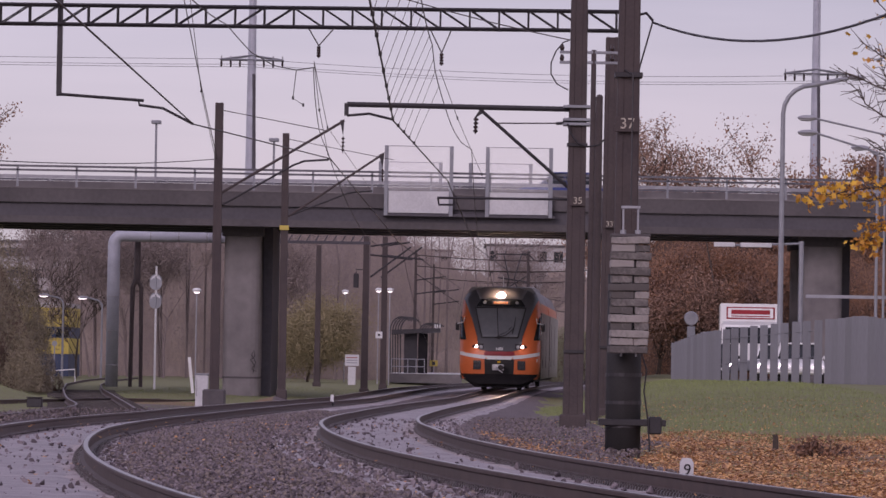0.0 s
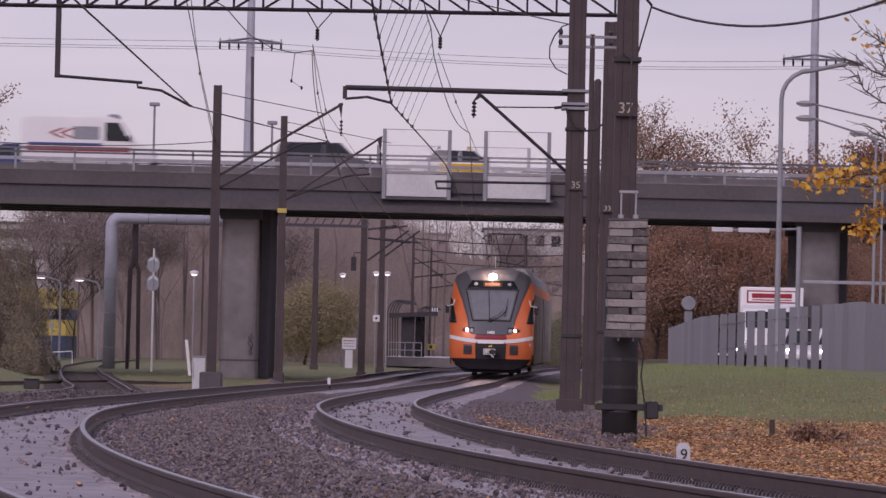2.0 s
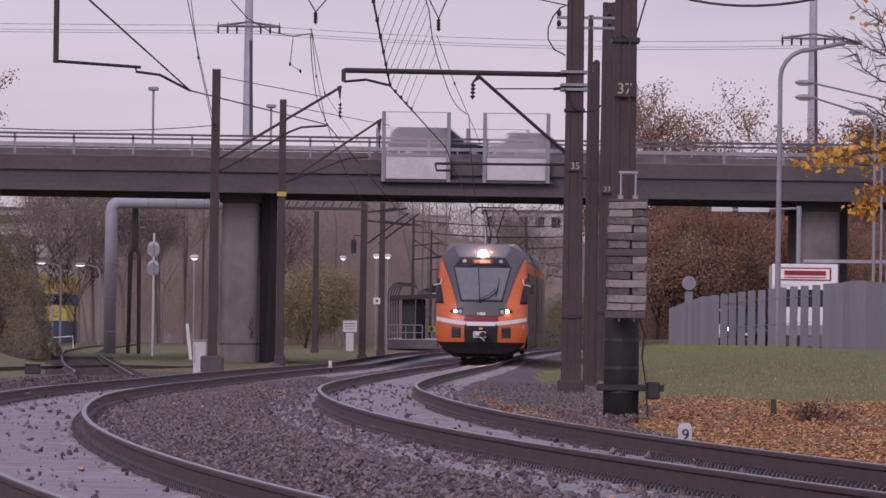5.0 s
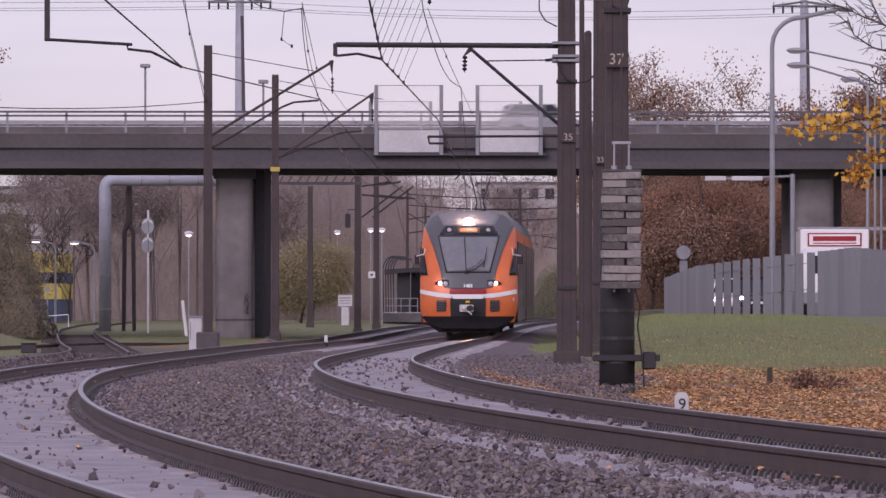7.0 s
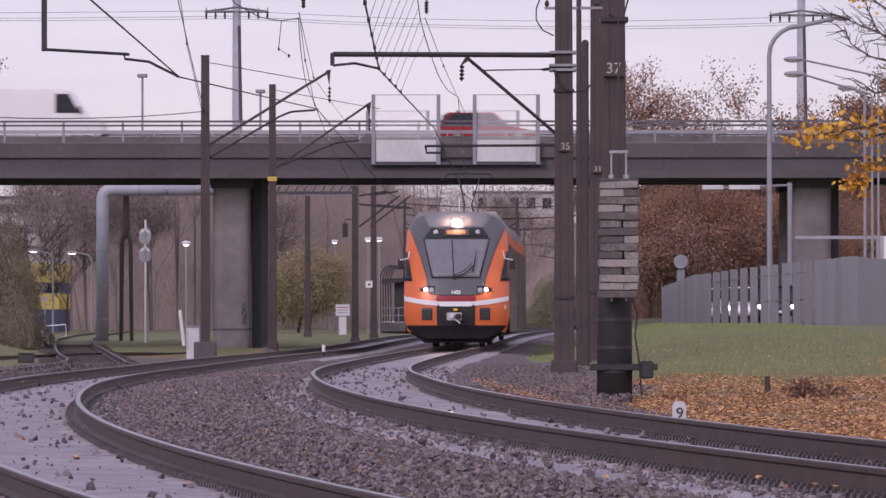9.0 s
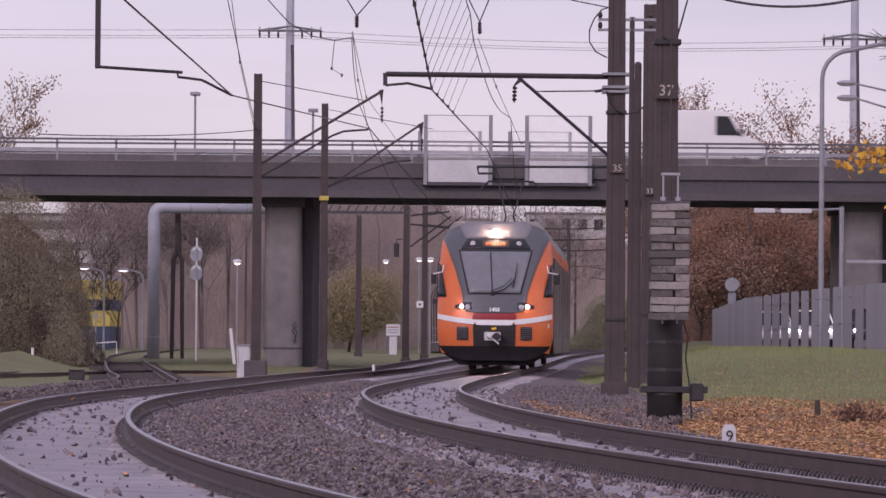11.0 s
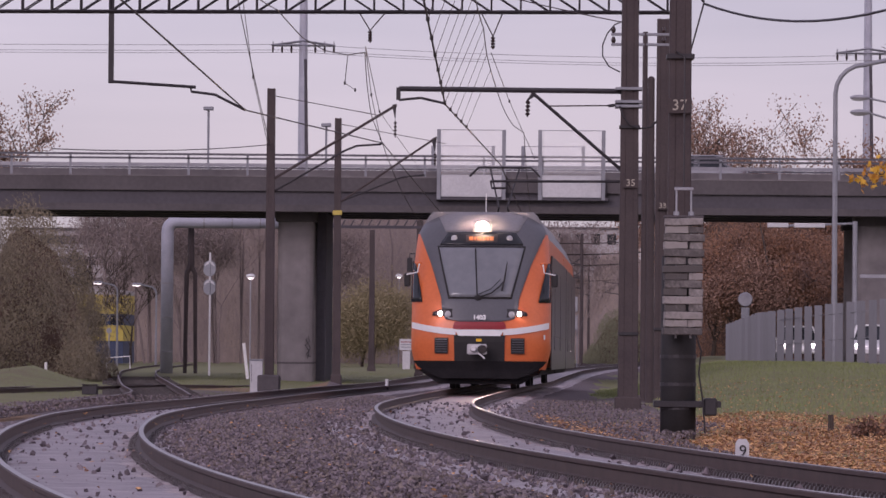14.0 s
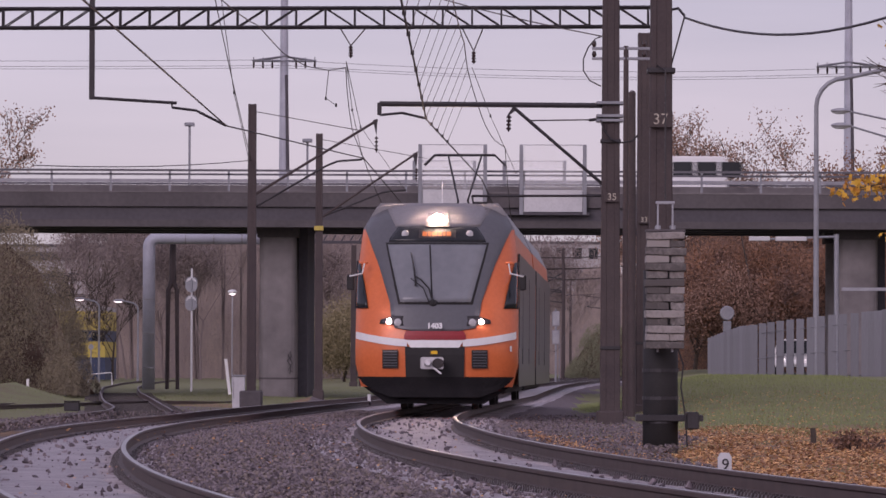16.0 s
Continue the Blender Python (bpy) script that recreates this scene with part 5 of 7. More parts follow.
# woods far behind: a mass of fine bare twigs, and trunks in it
def thicket(name, x0, x1, y0, y1, top, count, size, leaf, label, seed, lean=0.35, trunks=14, fill=0.92, rough=1.0):
    """A dense wood: thin twig or leaf faces that fill clumped crowns, over standing trunks."""
    r = random.Random(seed)
    t = thing(name, ((x0 + x1) / 2, y0, -0.4), label, "woods", kind="stuff")
    ox = (x0 + x1) / 2
    vs, fs = [], []
    while len(fs) < count:
        x, y = r.uniform(x0, x1), r.uniform(y0, y1)
        cap = top * (0.80 + rough * (0.34 * noise.noise((x * 0.16, y * 0.05, seed)) + 0.16 * noise.noise((x * 0.7, y * 0.2, seed)))) * smooth(-0.3, 2.5, min(x - x0, x1 - x) + 1.2 * noise.noise((y * 0.3, 2.0, seed)))
        z = cap * r.random() ** 0.85
        if noise.noise((x * 0.6, y * 0.3, z * 0.6 + seed)) < -0.22:
            continue
        c = Vector((x - ox, y - y0, z))
        a = Vector((r.gauss(0, lean), r.gauss(0, lean), 1)).normalized()
        b = a.cross(Vector((r.gauss(0, 1), r.gauss(0, 1), 0.1))).normalized()
        s, w = size * r.uniform(0.5, 1.5), size * 0.28 * r.uniform(0.6, 1.4)
        i = len(vs)
        vs += [tuple(c - a * s - b * w), tuple(c + b * w), tuple(c + a * s), tuple(c - b * w)]
        fs.append((i, i + 1, i + 2, i + 3))
    from_faces("twigs", vs, fs, M[leaf], t, "", "stuff")
    # the dense inside of the wood: lumpy brushwood of uneven height
    gv, gf, nx, nz = [], [], int((x1 - x0) / 0.6), 14
    for j in range(nz + 1):
        for i in range(nx + 1):
            x = x0 + (x1 - x0) * i / nx
            cap = top * fill * (0.80 + rough * (0.34 * noise.noise((x * 0.16, y0 * 0.05, seed)) + 0.3 * noise.noise((x * 0.9, 0.3, seed)))) * smooth(-0.1, 2.8, min(x - x0, x1 - x))
            z = min(cap, max(top * 0.86, 8)) * j / nz
            gv.append((x - ox + 0.3 * noise.noise((x, z, 2.0)), (y1 - y0) * 0.75 + 0.8 * noise.noise((x * 0.5, z * 0.5, seed + 4.0)) + 0.35 * noise.noise((x * 1.7, z * 1.7, seed)), z))
    for j in range(nz):
        for i in range(nx):
            k = j * (nx + 1) + i
            gf.append((k, k + 1, k + nx + 2, k + nx + 1))
    # behind leaves the sheet is darker: the thicket's inner shade put into colour
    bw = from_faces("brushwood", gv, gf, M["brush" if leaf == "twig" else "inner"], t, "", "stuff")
    for p in bw.data.polygons:
        p.use_smooth = True
    bm = B()
    for k in range(trunks):
        x = r.uniform(x0, x1) - ox
        tube(bm, [(x, r.uniform(0, 3), 0), (x + r.uniform(-0.3, 0.3), 1, top * 0.5), (x + r.uniform(-0.7, 0.7), 1, top * 0.85)], [0.085, 0.06, 0.03], 6)
    if trunks:
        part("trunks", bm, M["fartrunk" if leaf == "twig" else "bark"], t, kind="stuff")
    return t


thicket("far_woods", -32, -1.6, 330, 366, 17.0, 190000, 0.07, "twig", "hazy bare grey-brown woods behind the bridge", 3, trunks=22, fill=1.0, rough=0.3)
thicket("far_woods", -7, 4.5, 384, 410, 17.0, 45000, 0.085, "twig", "hazy bare grey-brown woods beyond the station", 11, trunks=10, fill=0.7, rough=0.6)
thicket("far_woods", -9, 34, 470, 520, 16.5, 60000, 0.12, "twig", "hazy bare grey-brown woods beyond the station", 4, fill=0.8, rough=0.6)
thicket("rust_woods", 8.6, 36, 226, 243, 9.6, 150000, 0.062, "leaf_r", "dense rust-leaved thicket under the bridge", 6, 0.9, 5, 1.1)
thicket("green_thicket", -24.5, -15.5, 172, 182, 8.4, 80000, 0.06, "leaf_g", "dark olive bushes by the siding", 9, 0.9, 0, 0.8)
for x, y, h, k in ((-27.671, 286, 11, 93), (-24.142, 292, 8, 92)):
    tree("bare_tree", (x, y, -0.3), h, "bare twiggy tree before the far buildings", "twig", k, 2, 0.05, 0.55, 5, 0.4, 0.1)
for x, y, h, k in ((-25.6, 322, 14.5, 31), (-23.2, 326, 15.5, 32), (-20.5, 324, 13.0, 33), (-12.0, 322, 13.5, 34)):
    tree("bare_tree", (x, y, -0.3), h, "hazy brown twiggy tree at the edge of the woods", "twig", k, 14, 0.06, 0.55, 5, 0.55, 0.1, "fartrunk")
for x, y, h in ((-8.4, 290, 6.4), (-9.338, 296, 5.2), (-28.14, 285, 6)):
    tree("yellowing_tree", (x, y, -0.3), h, "small olive-yellow autumn tree by the line", "leaf_ol", int(h * 10), 110, 0.06, 0.68, 4, 0.8, 0.12)


# ---- fence of grey boards across the bank ----
def build_fence():
    f = thing("board_fence", (0, 0, 0), "weathered grey board fence with an open picket stretch", "fence")
    me = [mesh_of("board", box(B(), (-0.5, -0.012, 0), (0.5, 0.012, 1), 0.004), M["fence"]) for k in range(2)]
    KX = [8.316, 9.199, 10.514, 11.771, 12.628, 13.613, 14.21, 15.155]
    KY = [168, 165, 163, 158, 154, 150, 145, 140]
    KZ = [1.855, 2.25, 2.438, 2.587, 2.641, 2.764, 2.60, 2.5]
    x, n, line = KX[0], 0, []
    while x < KX[-1]:
        y, zt = float(np.interp(x, KX, KY)), float(np.interp(x, KX, KZ))
        open_part = KX[1] + 0.5 < x < KX[4] + 0.2
        w = 0.292 if open_part else (0.34 if x > KX[4] else 0.2)
        ob = new("board", me[n % 2])
        ob.parent = f
        z0 = 0.05
        ob.matrix_basis = pose(x, y + random.uniform(-0.01, 0.01), z0, random.uniform(-0.3, 0.3), random.uniform(-0.3, 0.3), -28 + random.uniform(-1, 1)) @ Matrix.Diagonal((w, 1, zt - z0 + random.uniform(-0.012, 0.012), 1))
        line.append((x, y + 0.24, zt))
        x += 0.285 if open_part else (0.165 if x > KX[4] else 0.1)
        n += 1
    for dz in (-0.35, -1.25):
        part("cross_rail", tube(B(), [(a, b, c + dz) for a, b, c in line[::6] if a < KX[4] + 0.3], 0.011, 4), M["fence"], f)
    return f


build_fence()
# road behind the fence, curving off to the right
vs, fs = [], []
RY = np.arange(60, 420, 6.0)
for y in RY:
    xc = float(np.interp(y, [60, 100, 140, 170, 200, 250, 420], [30, 25, 20.5, 17.2, 15.6, 15.2, 17]))
    for o in (-4.2, -1.5, 1.5, 4.5):
        vs.append((xc + o, float(y), 0.44 + (0.02 if abs(o) < 2 else 0)))
for j in range(len(RY) - 1):
    for i in range(3):
        fs.append((j * 4 + i, j * 4 + i + 1, j * 4 + 5 + i, j * 4 + 4 + i))
tagged(from_faces("road", vs, fs, M["road"]), "asphalt road behind the fence", "road", kind="structure")


# ---- street lamps ----
def street_lamp(x, y, z0, z1, reach, lit, label, rise=0.25, r=0.055, bend=0.9):
    """A curved-arm street lamp; reach is the arm's length to the right, or left if negative."""
    t = thing("street_lamp", (x, y, z0), label, "street lamp", "street lamps")
    h = z1 - z0
    sg = 1 if reach > 0 else -1
    b = min(bend, abs(reach) * 0.5)
    pts = [(0, 0, -0.2), (0, 0, h - b - rise)] + [(sg * b * (1 - math.cos(a)), 0, h - b - rise + b * math.sin(a)) for a in np.linspace(0.3, math.pi / 2, 5)] + [(reach, 0, h)]
    part("column", tube(B(), pts, [r * 1.4] + [r] * (len(pts) - 1), 8), M["greyp"], t, "grey curved steel column")
    head = part("lamp_head", ball(B(), (reach + sg * 0.3, 0, h + 0.02), 0.36, 1, 0.45, 0.28, 12), M["steel"], t, "oval lamp head")
    part("lens", ball(B(), (reach + sg * 0.32, 0, h - 0.03), 0.30, 1, 0.42, 0.25, 10), M["lamps"] if lit else M["lens"], head, "glowing lens" if lit else "pale unlit lens")
    return t


street_lamp(12.534, 172, 0.3, 12.091, 2.473, False, "tall grey street lamp with a long curved arm", 0.3, 0.085, 1.1)
street_lamp(15.52, 160, 0.3, 9.85, -2.7, False, "grey street lamp with a long arm", 0.55, 0.035, 0.15)
street_lamp(14.535, 152, 0.3, 8.907, -2.318, False, "grey street lamp with a long arm", 0.65, 0.035, 0.15)
street_lamp(16.168, 172, 0.3, 9.425, -0.387, False, "short-armed grey street lamp", 0.2, 0.05, 0.15)
for x, y, d, reach in ((167, 430, 280, -26), (98, 427, 285, -26)):
    street_lamp((x - 784) * d / 8000, d, -0.3, 0.887 + (538.1 - y) * d / 8000, reach * d / 8000, True, "lit street lamp with a curved arm", 0.1)


def post_lamp(x, y, z0, z1, label, lit=True):
    t = thing("post_lamp", (x, y, z0), label, "street lamp", "post lamps")
    part("post", tube(B(), [(0, 0, -0.2), (0, 0, z1 - z0)], 0.036, 8), M["steel"], t)
    part("shade", ball(B(), (0, 0, z1 - z0 + 0.05), 0.24, 1, 1, 0.5, 12), M["white"], t, "white domed shade")
    part("globe", ball(B(), (0, 0, z1 - z0 - 0.02), 0.17, 1, 1, 0.6, 10), M["lamps"], t, "glowing globe")
    return t


for x, yt, d in ((334, 415, 230), (597, 412, 300), (656, 408, 290), (676, 408, 285)):
    post_lamp((x - 784) * d / 8000, d, -0.3, 0.887 + (538.1 - yt) * d / 8000, "slim post lamp with a glowing white dome")


# camera-like flood posts on the far side of the bridge
def bridge_post(x, d, ztop, zb):
    t = thing("bridge_lamp", (x, d, zb), "thin lamp post with a flat head on the bridge", "street lamp", "bridge lamps")
    part("post", tube(B(), [(0, 0, 0), (0, 0, ztop - zb)], 0.05, 6), M["greyp"], t)
    part("head", box(B(), (-0.22, -0.2, ztop - zb), (0.22, 0.2, ztop - zb + 0.16), 0.03), M["greyp"], t)


bridge_post(-13.241, 200.9, 11.392, 8.452)
bridge_post(-7.99, 200.9, 10.688, 8.452)


# ---- maple at the edge: thin bare branches with clusters of yellow leaves ----
def build_maple():
    r = random.Random(17)
    d = 60
    t = thing("maple_tree", (6.87, d, 0), "maple with bare branches and clusters of yellow leaves", "tree", "trees")
    o = Vector(t.location)
    bm = tube(B(), [(0, 0, -0.3), (-0.05, 0, 2.0), (0.05, 0, 4.5), (0, 0, 6.5)], [0.15, 0.12, 0.08, 0.03], 8)
    vs, fs = [], []
    def leaf(c, size):
        a = Vector((r.gauss(0, 1), r.gauss(0, 1), r.gauss(0, 1))).normalized()
        b = a.cross(Vector((r.gauss(0, 1), r.gauss(0, 1), r.gauss(0, 1)))).normalized()
        i = len(vs)
        pts = [(-1, 0), (-0.5, -0.35), (-0.35, -0.9), (0.1, -0.45), (0.75, -0.7), (0.5, -0.1), (1.0, 0.25), (0.35, 0.4), (0.1, 0.95), (-0.4, 0.4)]
        vs.extend(tuple(c + (a * u + b * v) * size) for u, v in pts)
        fs.append(tuple(range(i, i + 10)))
    def branch(pts, fork, leaves, spread):
        P = [Vector(p) - o for p in pts]
        tube(bm, P, [0.018 - 0.012 * i / (len(P) - 1) for i in range(len(P))], 5)
        for p, q in zip(P, P[1:]):
            for _ in range(fork):
                s = p.lerp(q, r.random())
                e = s + Vector((r.uniform(-0.5, 0.15), r.uniform(-0.3, 0.3), r.uniform(-0.18, 0.34))) * 0.75
                m = s.lerp(e, 0.5) + Vector((0, 0, r.uniform(-0.04, 0.06)))
                tube(bm, [s, m, e], [0.006, 0.005, 0.003], 4)
                for _ in range(leaves):
                    leaf(s.lerp(e, r.uniform(0.3, 1.1)) + Vector((r.gauss(0, spread), r.gauss(0, spread), r.gauss(0, spread) - 0.03)), r.uniform(0.028, 0.055))
    branch([(6.87, 60, 3.723), (5.82, 60, 3.385), (5.334, 59.6, 3.294), (4.797, 59.4, 3.189)], 9, 9, 0.06)
    branch([(6.87, 60, 3.573), (6.065, 60.2, 3.318), (5.52, 60, 3.16), (4.995, 60, 3.258)], 8, 6, 0.07)
    branch([(6.87, 60, 3.198), (5.895, 60, 2.898), (5.633, 60, 2.763), (5.505, 60, 2.538)], 9, 9, 0.05)
    branch([(7.02, 60, 4.473), (5.97, 60, 4.548), (5.595, 60, 4.698), (5.31, 60, 4.833)], 14, 0, 0.05)
    branch([(7.02, 60, 4.623), (6.045, 60, 4.848), (5.707, 60, 5.073), (5.37, 60, 5.298)], 12, 1, 0.05)
    branch([(7.02, 60, 4.023), (6.045, 60, 4.203), (5.707, 60, 4.293), (5.46, 60, 4.458), (5.37, 60, 4.698)], 9, 0, 0.06)
    branch([(7.067, 60.4, 4.27), (6.161, 60.4, 4.421), (5.849, 60.3, 4.641), (5.683, 60.3, 5.018)], 12, 0, 0.06)
    branch([(6.985, 59.7, 3.783), (6.089, 59.7, 3.858), (5.754, 59.7, 3.783), (5.567, 59.7, 3.932)], 10, 0, 0.06)
    branch([(7.02, 60, 4.773), (6.12, 60, 5.373), (5.82, 60, 5.598), (5.595, 60, 5.823)], 7, 1, 0.05)
    part("trunk", bm, M["bark"], t)
    from_faces("crown", vs, fs, M["leaf_y"], t, "yellow lobed leaves", "stuff")


build_maple()


# ---- power line pylons and wires behind ----
def pylon(x, d, ztop, arm, label):
    t = thing("power_pylon", (x, d, -0.3), label, "pylon", "pylons")
    h = ztop + 0.3
    # the pole borrows the pipe's pale grey, so distance haze sits in its colour
    part("pole", tube(B(), [(0, 0, 0), (0, 0, h * 0.62), (0, 0, h)], [0.42, 0.34, 0.26], 10), M["pipe"], t, "concrete pole in a haze-paled tone")
    part("casing", tube(B(), [(0.30, -0.2, h * 0.50), (0.16, -0.2, h * 0.73)], 0.16, 6), M["girder"], t)
    za = arm + 0.3
    for dy in (-0.5, 0.5):
        part("crossarm", tube(B(), [(-2.4, dy, za), (0, dy * 0.6, za + 0.35), (2.4, dy, za)], 0.06, 4), M["greyp"], t, "lattice crossarm")
        part("arm_chord", tube(B(), [(-2.4, dy, za), (2.4, dy, za)], 0.05, 4), M["greyp"], t)
    for xx in (-2.3, -1.6, -0.9, 0.9, 1.6, 2.3):
        part("arm_tie", tube(B(), [(xx, -0.5, za), (xx, 0.5, za), (xx, 0, za + 0.3)], 0.035, 4), M["greyp"], t)
        part("insulator", tube(B(), [(xx, 0, za), (xx, 0, za - 0.3), (xx, 0, za - 0.55)], [0.05, 0.09, 0.05], 6), M["insul"], t)
    return t


pylon(-15.3, 340, 31.0, 23.6, "concrete power pole with a lattice crossarm")
pylon(27.2, 340, 31.0, 23.3, "haze-paled concrete power pole with a crossarm")
for i, (dz, dy) in enumerate(((0, -0.5), (-0.12, 0.5), (0.45, 0))):
    t = thing("power_line", (0, 0, 0), "thin high-voltage wire across the sky", "power line", "power lines")
    pts = sag((-60, 340 + dy, 23.25 + dz), (-15.3, 340 + dy, 23.25 + dz), 8, 0.15)[:-1] + sag((-15.3, 340 + dy, 23.25 + dz), (27.2, 340 + dy, 22.75 + dz), 16, 0.55)[:-1] + sag((27.2, 340 + dy, 22.75 + dz), (90, 340, 22.75 + dz), 6, 0.2)
    part("wire", tube(B(), pts, 0.018, 4), M["steel"], t)


# ---- heating pipe under the bridge ----
hp = thing("heating_pipe", (0, 0, 0), "large grey insulated pipe rising and bending under the bridge", "pipe")
rx, rz, rr = -15.847, 6.72, 0.291
arc = [(rx + 0.45 * (1 - math.cos(a)), 212, rz - 0.45 + 0.45 * math.sin(a)) for a in np.linspace(0, math.pi / 2, 7)]
part("pipe_run", tube(B(), [(rx, 212, -0.5)] + arc + [(-10.547, 212, rz)], rr, 14), M["pipe"], hp, "pale grey lagging", smooth=True)
for z in (0.6, 2.2, 3.8):
    part("joint_band", tube(B(), [(rx, 212, z), (rx, 212, z + 0.06)], rr * 1.04, 14), M["steel"], hp)
for x in (-14.151, -12.826, -11.501):
    part("joint_band", tube(B(), [(x, 212, rz), (x + 0.06, 212, rz)], rr * 1.04, 14), M["steel"], hp)
part("truss_chord", box(B(), (-15.15, 213, 6.508), (-3.834, 213.2, 6.641), 0.01), M["girder"], hp)
for i in range(26):
    x = -14.883 + i * 0.42
    part("truss_web", tube(B(), [(x, 213.1, 6.561), (x + 0.21, 213.1, 6.907)], 0.03, 4), M["girder"], hp)
for x in (-14.803,):
    part("support", tube(B(), [(x - 0.25, 213, -0.4), (x - 0.2, 213, 4.298), (x, 213, 4.697), (x, 213, 6.694)], [0.09, 0.11, 0.16, 0.14], 8), M["pole"], hp, "dark forked support")
    part("support", tube(B(), [(x + 0.25, 213, -0.4), (x + 0.2, 213, 4.298), (x, 213, 4.697)], [0.09, 0.1, 0.12], 8), M["pole"], hp)


# ---- signal seen from behind, cabinet, leaning post, low marker ----
sg = thing("railway_signal", (-12.006, 184, -0.3), "white railway signal post with two round boards", "signal")
part("post", tube(B(), [(0, 0, 0), (0, 0, 4.707 + 0.3)], 0.045, 8), M["panel"], sg, "flaking white post")
for yc in (4.063 + 0.3, 3.304 + 0.3):
    for dx in (-0.1, 0.1):
        part("board", tube(B(), [(-0.02, -0.02 + dx * 0.3, yc + dx * 0.8), (-0.02, 0.05 + dx * 0.3, yc + dx * 0.8)], 0.25, 18), M["greyp"], sg, "round grey signal back")
        part("rim", tube(B(), [(-0.02, -0.04, yc + dx * 0.8), (-0.02, -0.025, yc + dx * 0.8)], 0.20, 18), M["panel"], sg)
    part("mast_clip", box(B(), (-0.04, -0.10, yc - 0.24), (0.02, -0.06, yc + 0.24), 0.01), M["greyp"], sg)
cab = thing("relay_cabinet", (-7.446, 136, -0.5), "pale grey trackside relay cabinet", "cabinet")
part("body", box(B(), (-0.19, -0.15, 0), (0.19, 0.15, 0.782 + 0.18), 0.015), M["panel"], cab)
part("lid", box(B(), (-0.21, -0.17, 0.782 + 0.18), (0.21, 0.17, 0.833 + 0.18), 0.01), M["greyp"], cab)
part("door_line", box(B(), (-0.15, -0.158, 0.3), (-0.14, -0.148, 0.85)), M["black"], cab)
lp = thing("leaning_post", (-10.26, 180, -0.3), "leaning white marker post", "post")
part("post", tube(B(), [(0.05, 0, -0.1), (-0.12, 0, 1.024 + 0.3)], 0.07, 6), M["white"], lp)
for x, y, h, w, lab in ((-3.623, 140, 0.42, 0.05, "short white marker post with a dark base"), (-16.235, 160, 0.8, 0.05, "low white marker post")):
    mp = thing("marker_post", (x, y, ground_z(x, y)), lab, "post", "marker posts")
    part("post", tube(B(), [(0, 0, -0.1), (0, 0, h)], w, 8), M["white"], mp)
    part("base", tube(B(), [(0, 0, -0.1), (0, 0, h * 0.45)], w * 1.15, 8), M["black"], mp)
jb = thing("junction_box", (-10.812, 118, -0.3), "low black trackside junction box", "box")
part("body", box(B(), (-0.2, -0.15, -0.1), (0.2, 0.15, 0.14), 0.02), M["black"], jb)
part("lid", box(B(), (-0.21, -0.16, 0.144), (0.21, 0.16, 0.17), 0.01), M["under"], jb)
hr = thing("low_handrail", (-19.665, 230, -0.3), "low white handrail by a path", "railing")
part("rail", tube(B(), [(-0.6, 0, 0), (-0.55, 0, 0.257 + 0.3), (0.6, 0, 0.344 + 0.3), (0.62, 0, 0)], 0.035, 6), M["white"], hr)
rs = thing("round_sign", (-20.3, 232, -0.3), "round grey road sign seen from behind on a thin post", "sign")
part("post", tube(B(), [(0, 0, 0), (0, 0, 2.1)], 0.035, 6), M["greyp"], rs)
part("disc", tube(B(), [(0, -0.05, 1.95), (0, -0.03, 1.95)], 0.14, 16), M["greyp"], rs, "round grey back")
# distance stone numbered 9 and a stub post on the grass
ks = thing("distance_stone", (2.268, 43, -0.40), "small white concrete marker numbered 9", "marker stone")
part("stone", prism(B(), [(-0.065, 0), (0.065, 0), (0.065, 0.40), (0.04, 0.445), (-0.04, 0.445), (-0.065, 0.40)], "y", -0.04, 0.04), M["panel"], ks)
words("9", 0.15, pose(0.005, -0.045, 0.33, 90), M["black"], ks, "black painted number 9")
sp = thing("stub_post", (4.769, 66, ground_z(4.769, 66) - 0.1), "short dark wooden stub post in leaves", "post")
part("post", tube(B(), [(0, 0, 0), (0.005, 0, 0.2), (0, 0, 0.264 + 0.1)], [0.05, 0.045, 0.04], 7), M["bark"], sp)
for x, w in ((4.991, 0.22), (5.255, 0.3)):
    cl = thing("leaf_clump", (x, 62, ground_z(x, 62)), "low clump of dead leaves on twigs", "shrub", "leaf clumps")
    r = random.Random(int(w * 100))
    bm = B()
    vs, fs = [], []
    for k in range(9):
        e = Vector((r.uniform(-w, w), r.uniform(-0.2, 0.2), r.uniform(0.1, 0.3)))
        tube(bm, [(0, 0, -0.05), tuple(e * 0.5 + Vector((0, 0, 0.05))), tuple(e)], [0.01, 0.007, 0.004], 4)
        for _ in range(34):
            c = e * r.uniform(0.4, 1.1) + Vector((r.gauss(0, 0.05), r.gauss(0, 0.05), r.gauss(0, 0.03)))
            a = Vector((r.gauss(0, 1), r.gauss(0, 1), r.gauss(0, 1))).normalized()
            b = a.cross(Vector((r.gauss(0, 1), r.gauss(0, 1), 1))).normalized()
            i = len(vs)
            vs += [tuple(c - a * 0.03), tuple(c + b * 0.02), tuple(c + a * 0.03), tuple(c - b * 0.02)]
            fs.append((i, i + 1, i + 2, i + 3))
    part("stems", bm, M["bark"], cl)
    from_faces("leaves", vs, fs, M["leaf_r"], cl, "dead brown leaves", "stuff")
# round mirror over the fence
dm = thing("traffic_mirror", (11.822, 222, 0.3), "round pale traffic mirror on a grey post", "mirror")
part("post", box(B(), (-0.2, 0, 0), (0.2, 0.1, 2.999 - 0.3), 0.02), M["greyp"], dm)
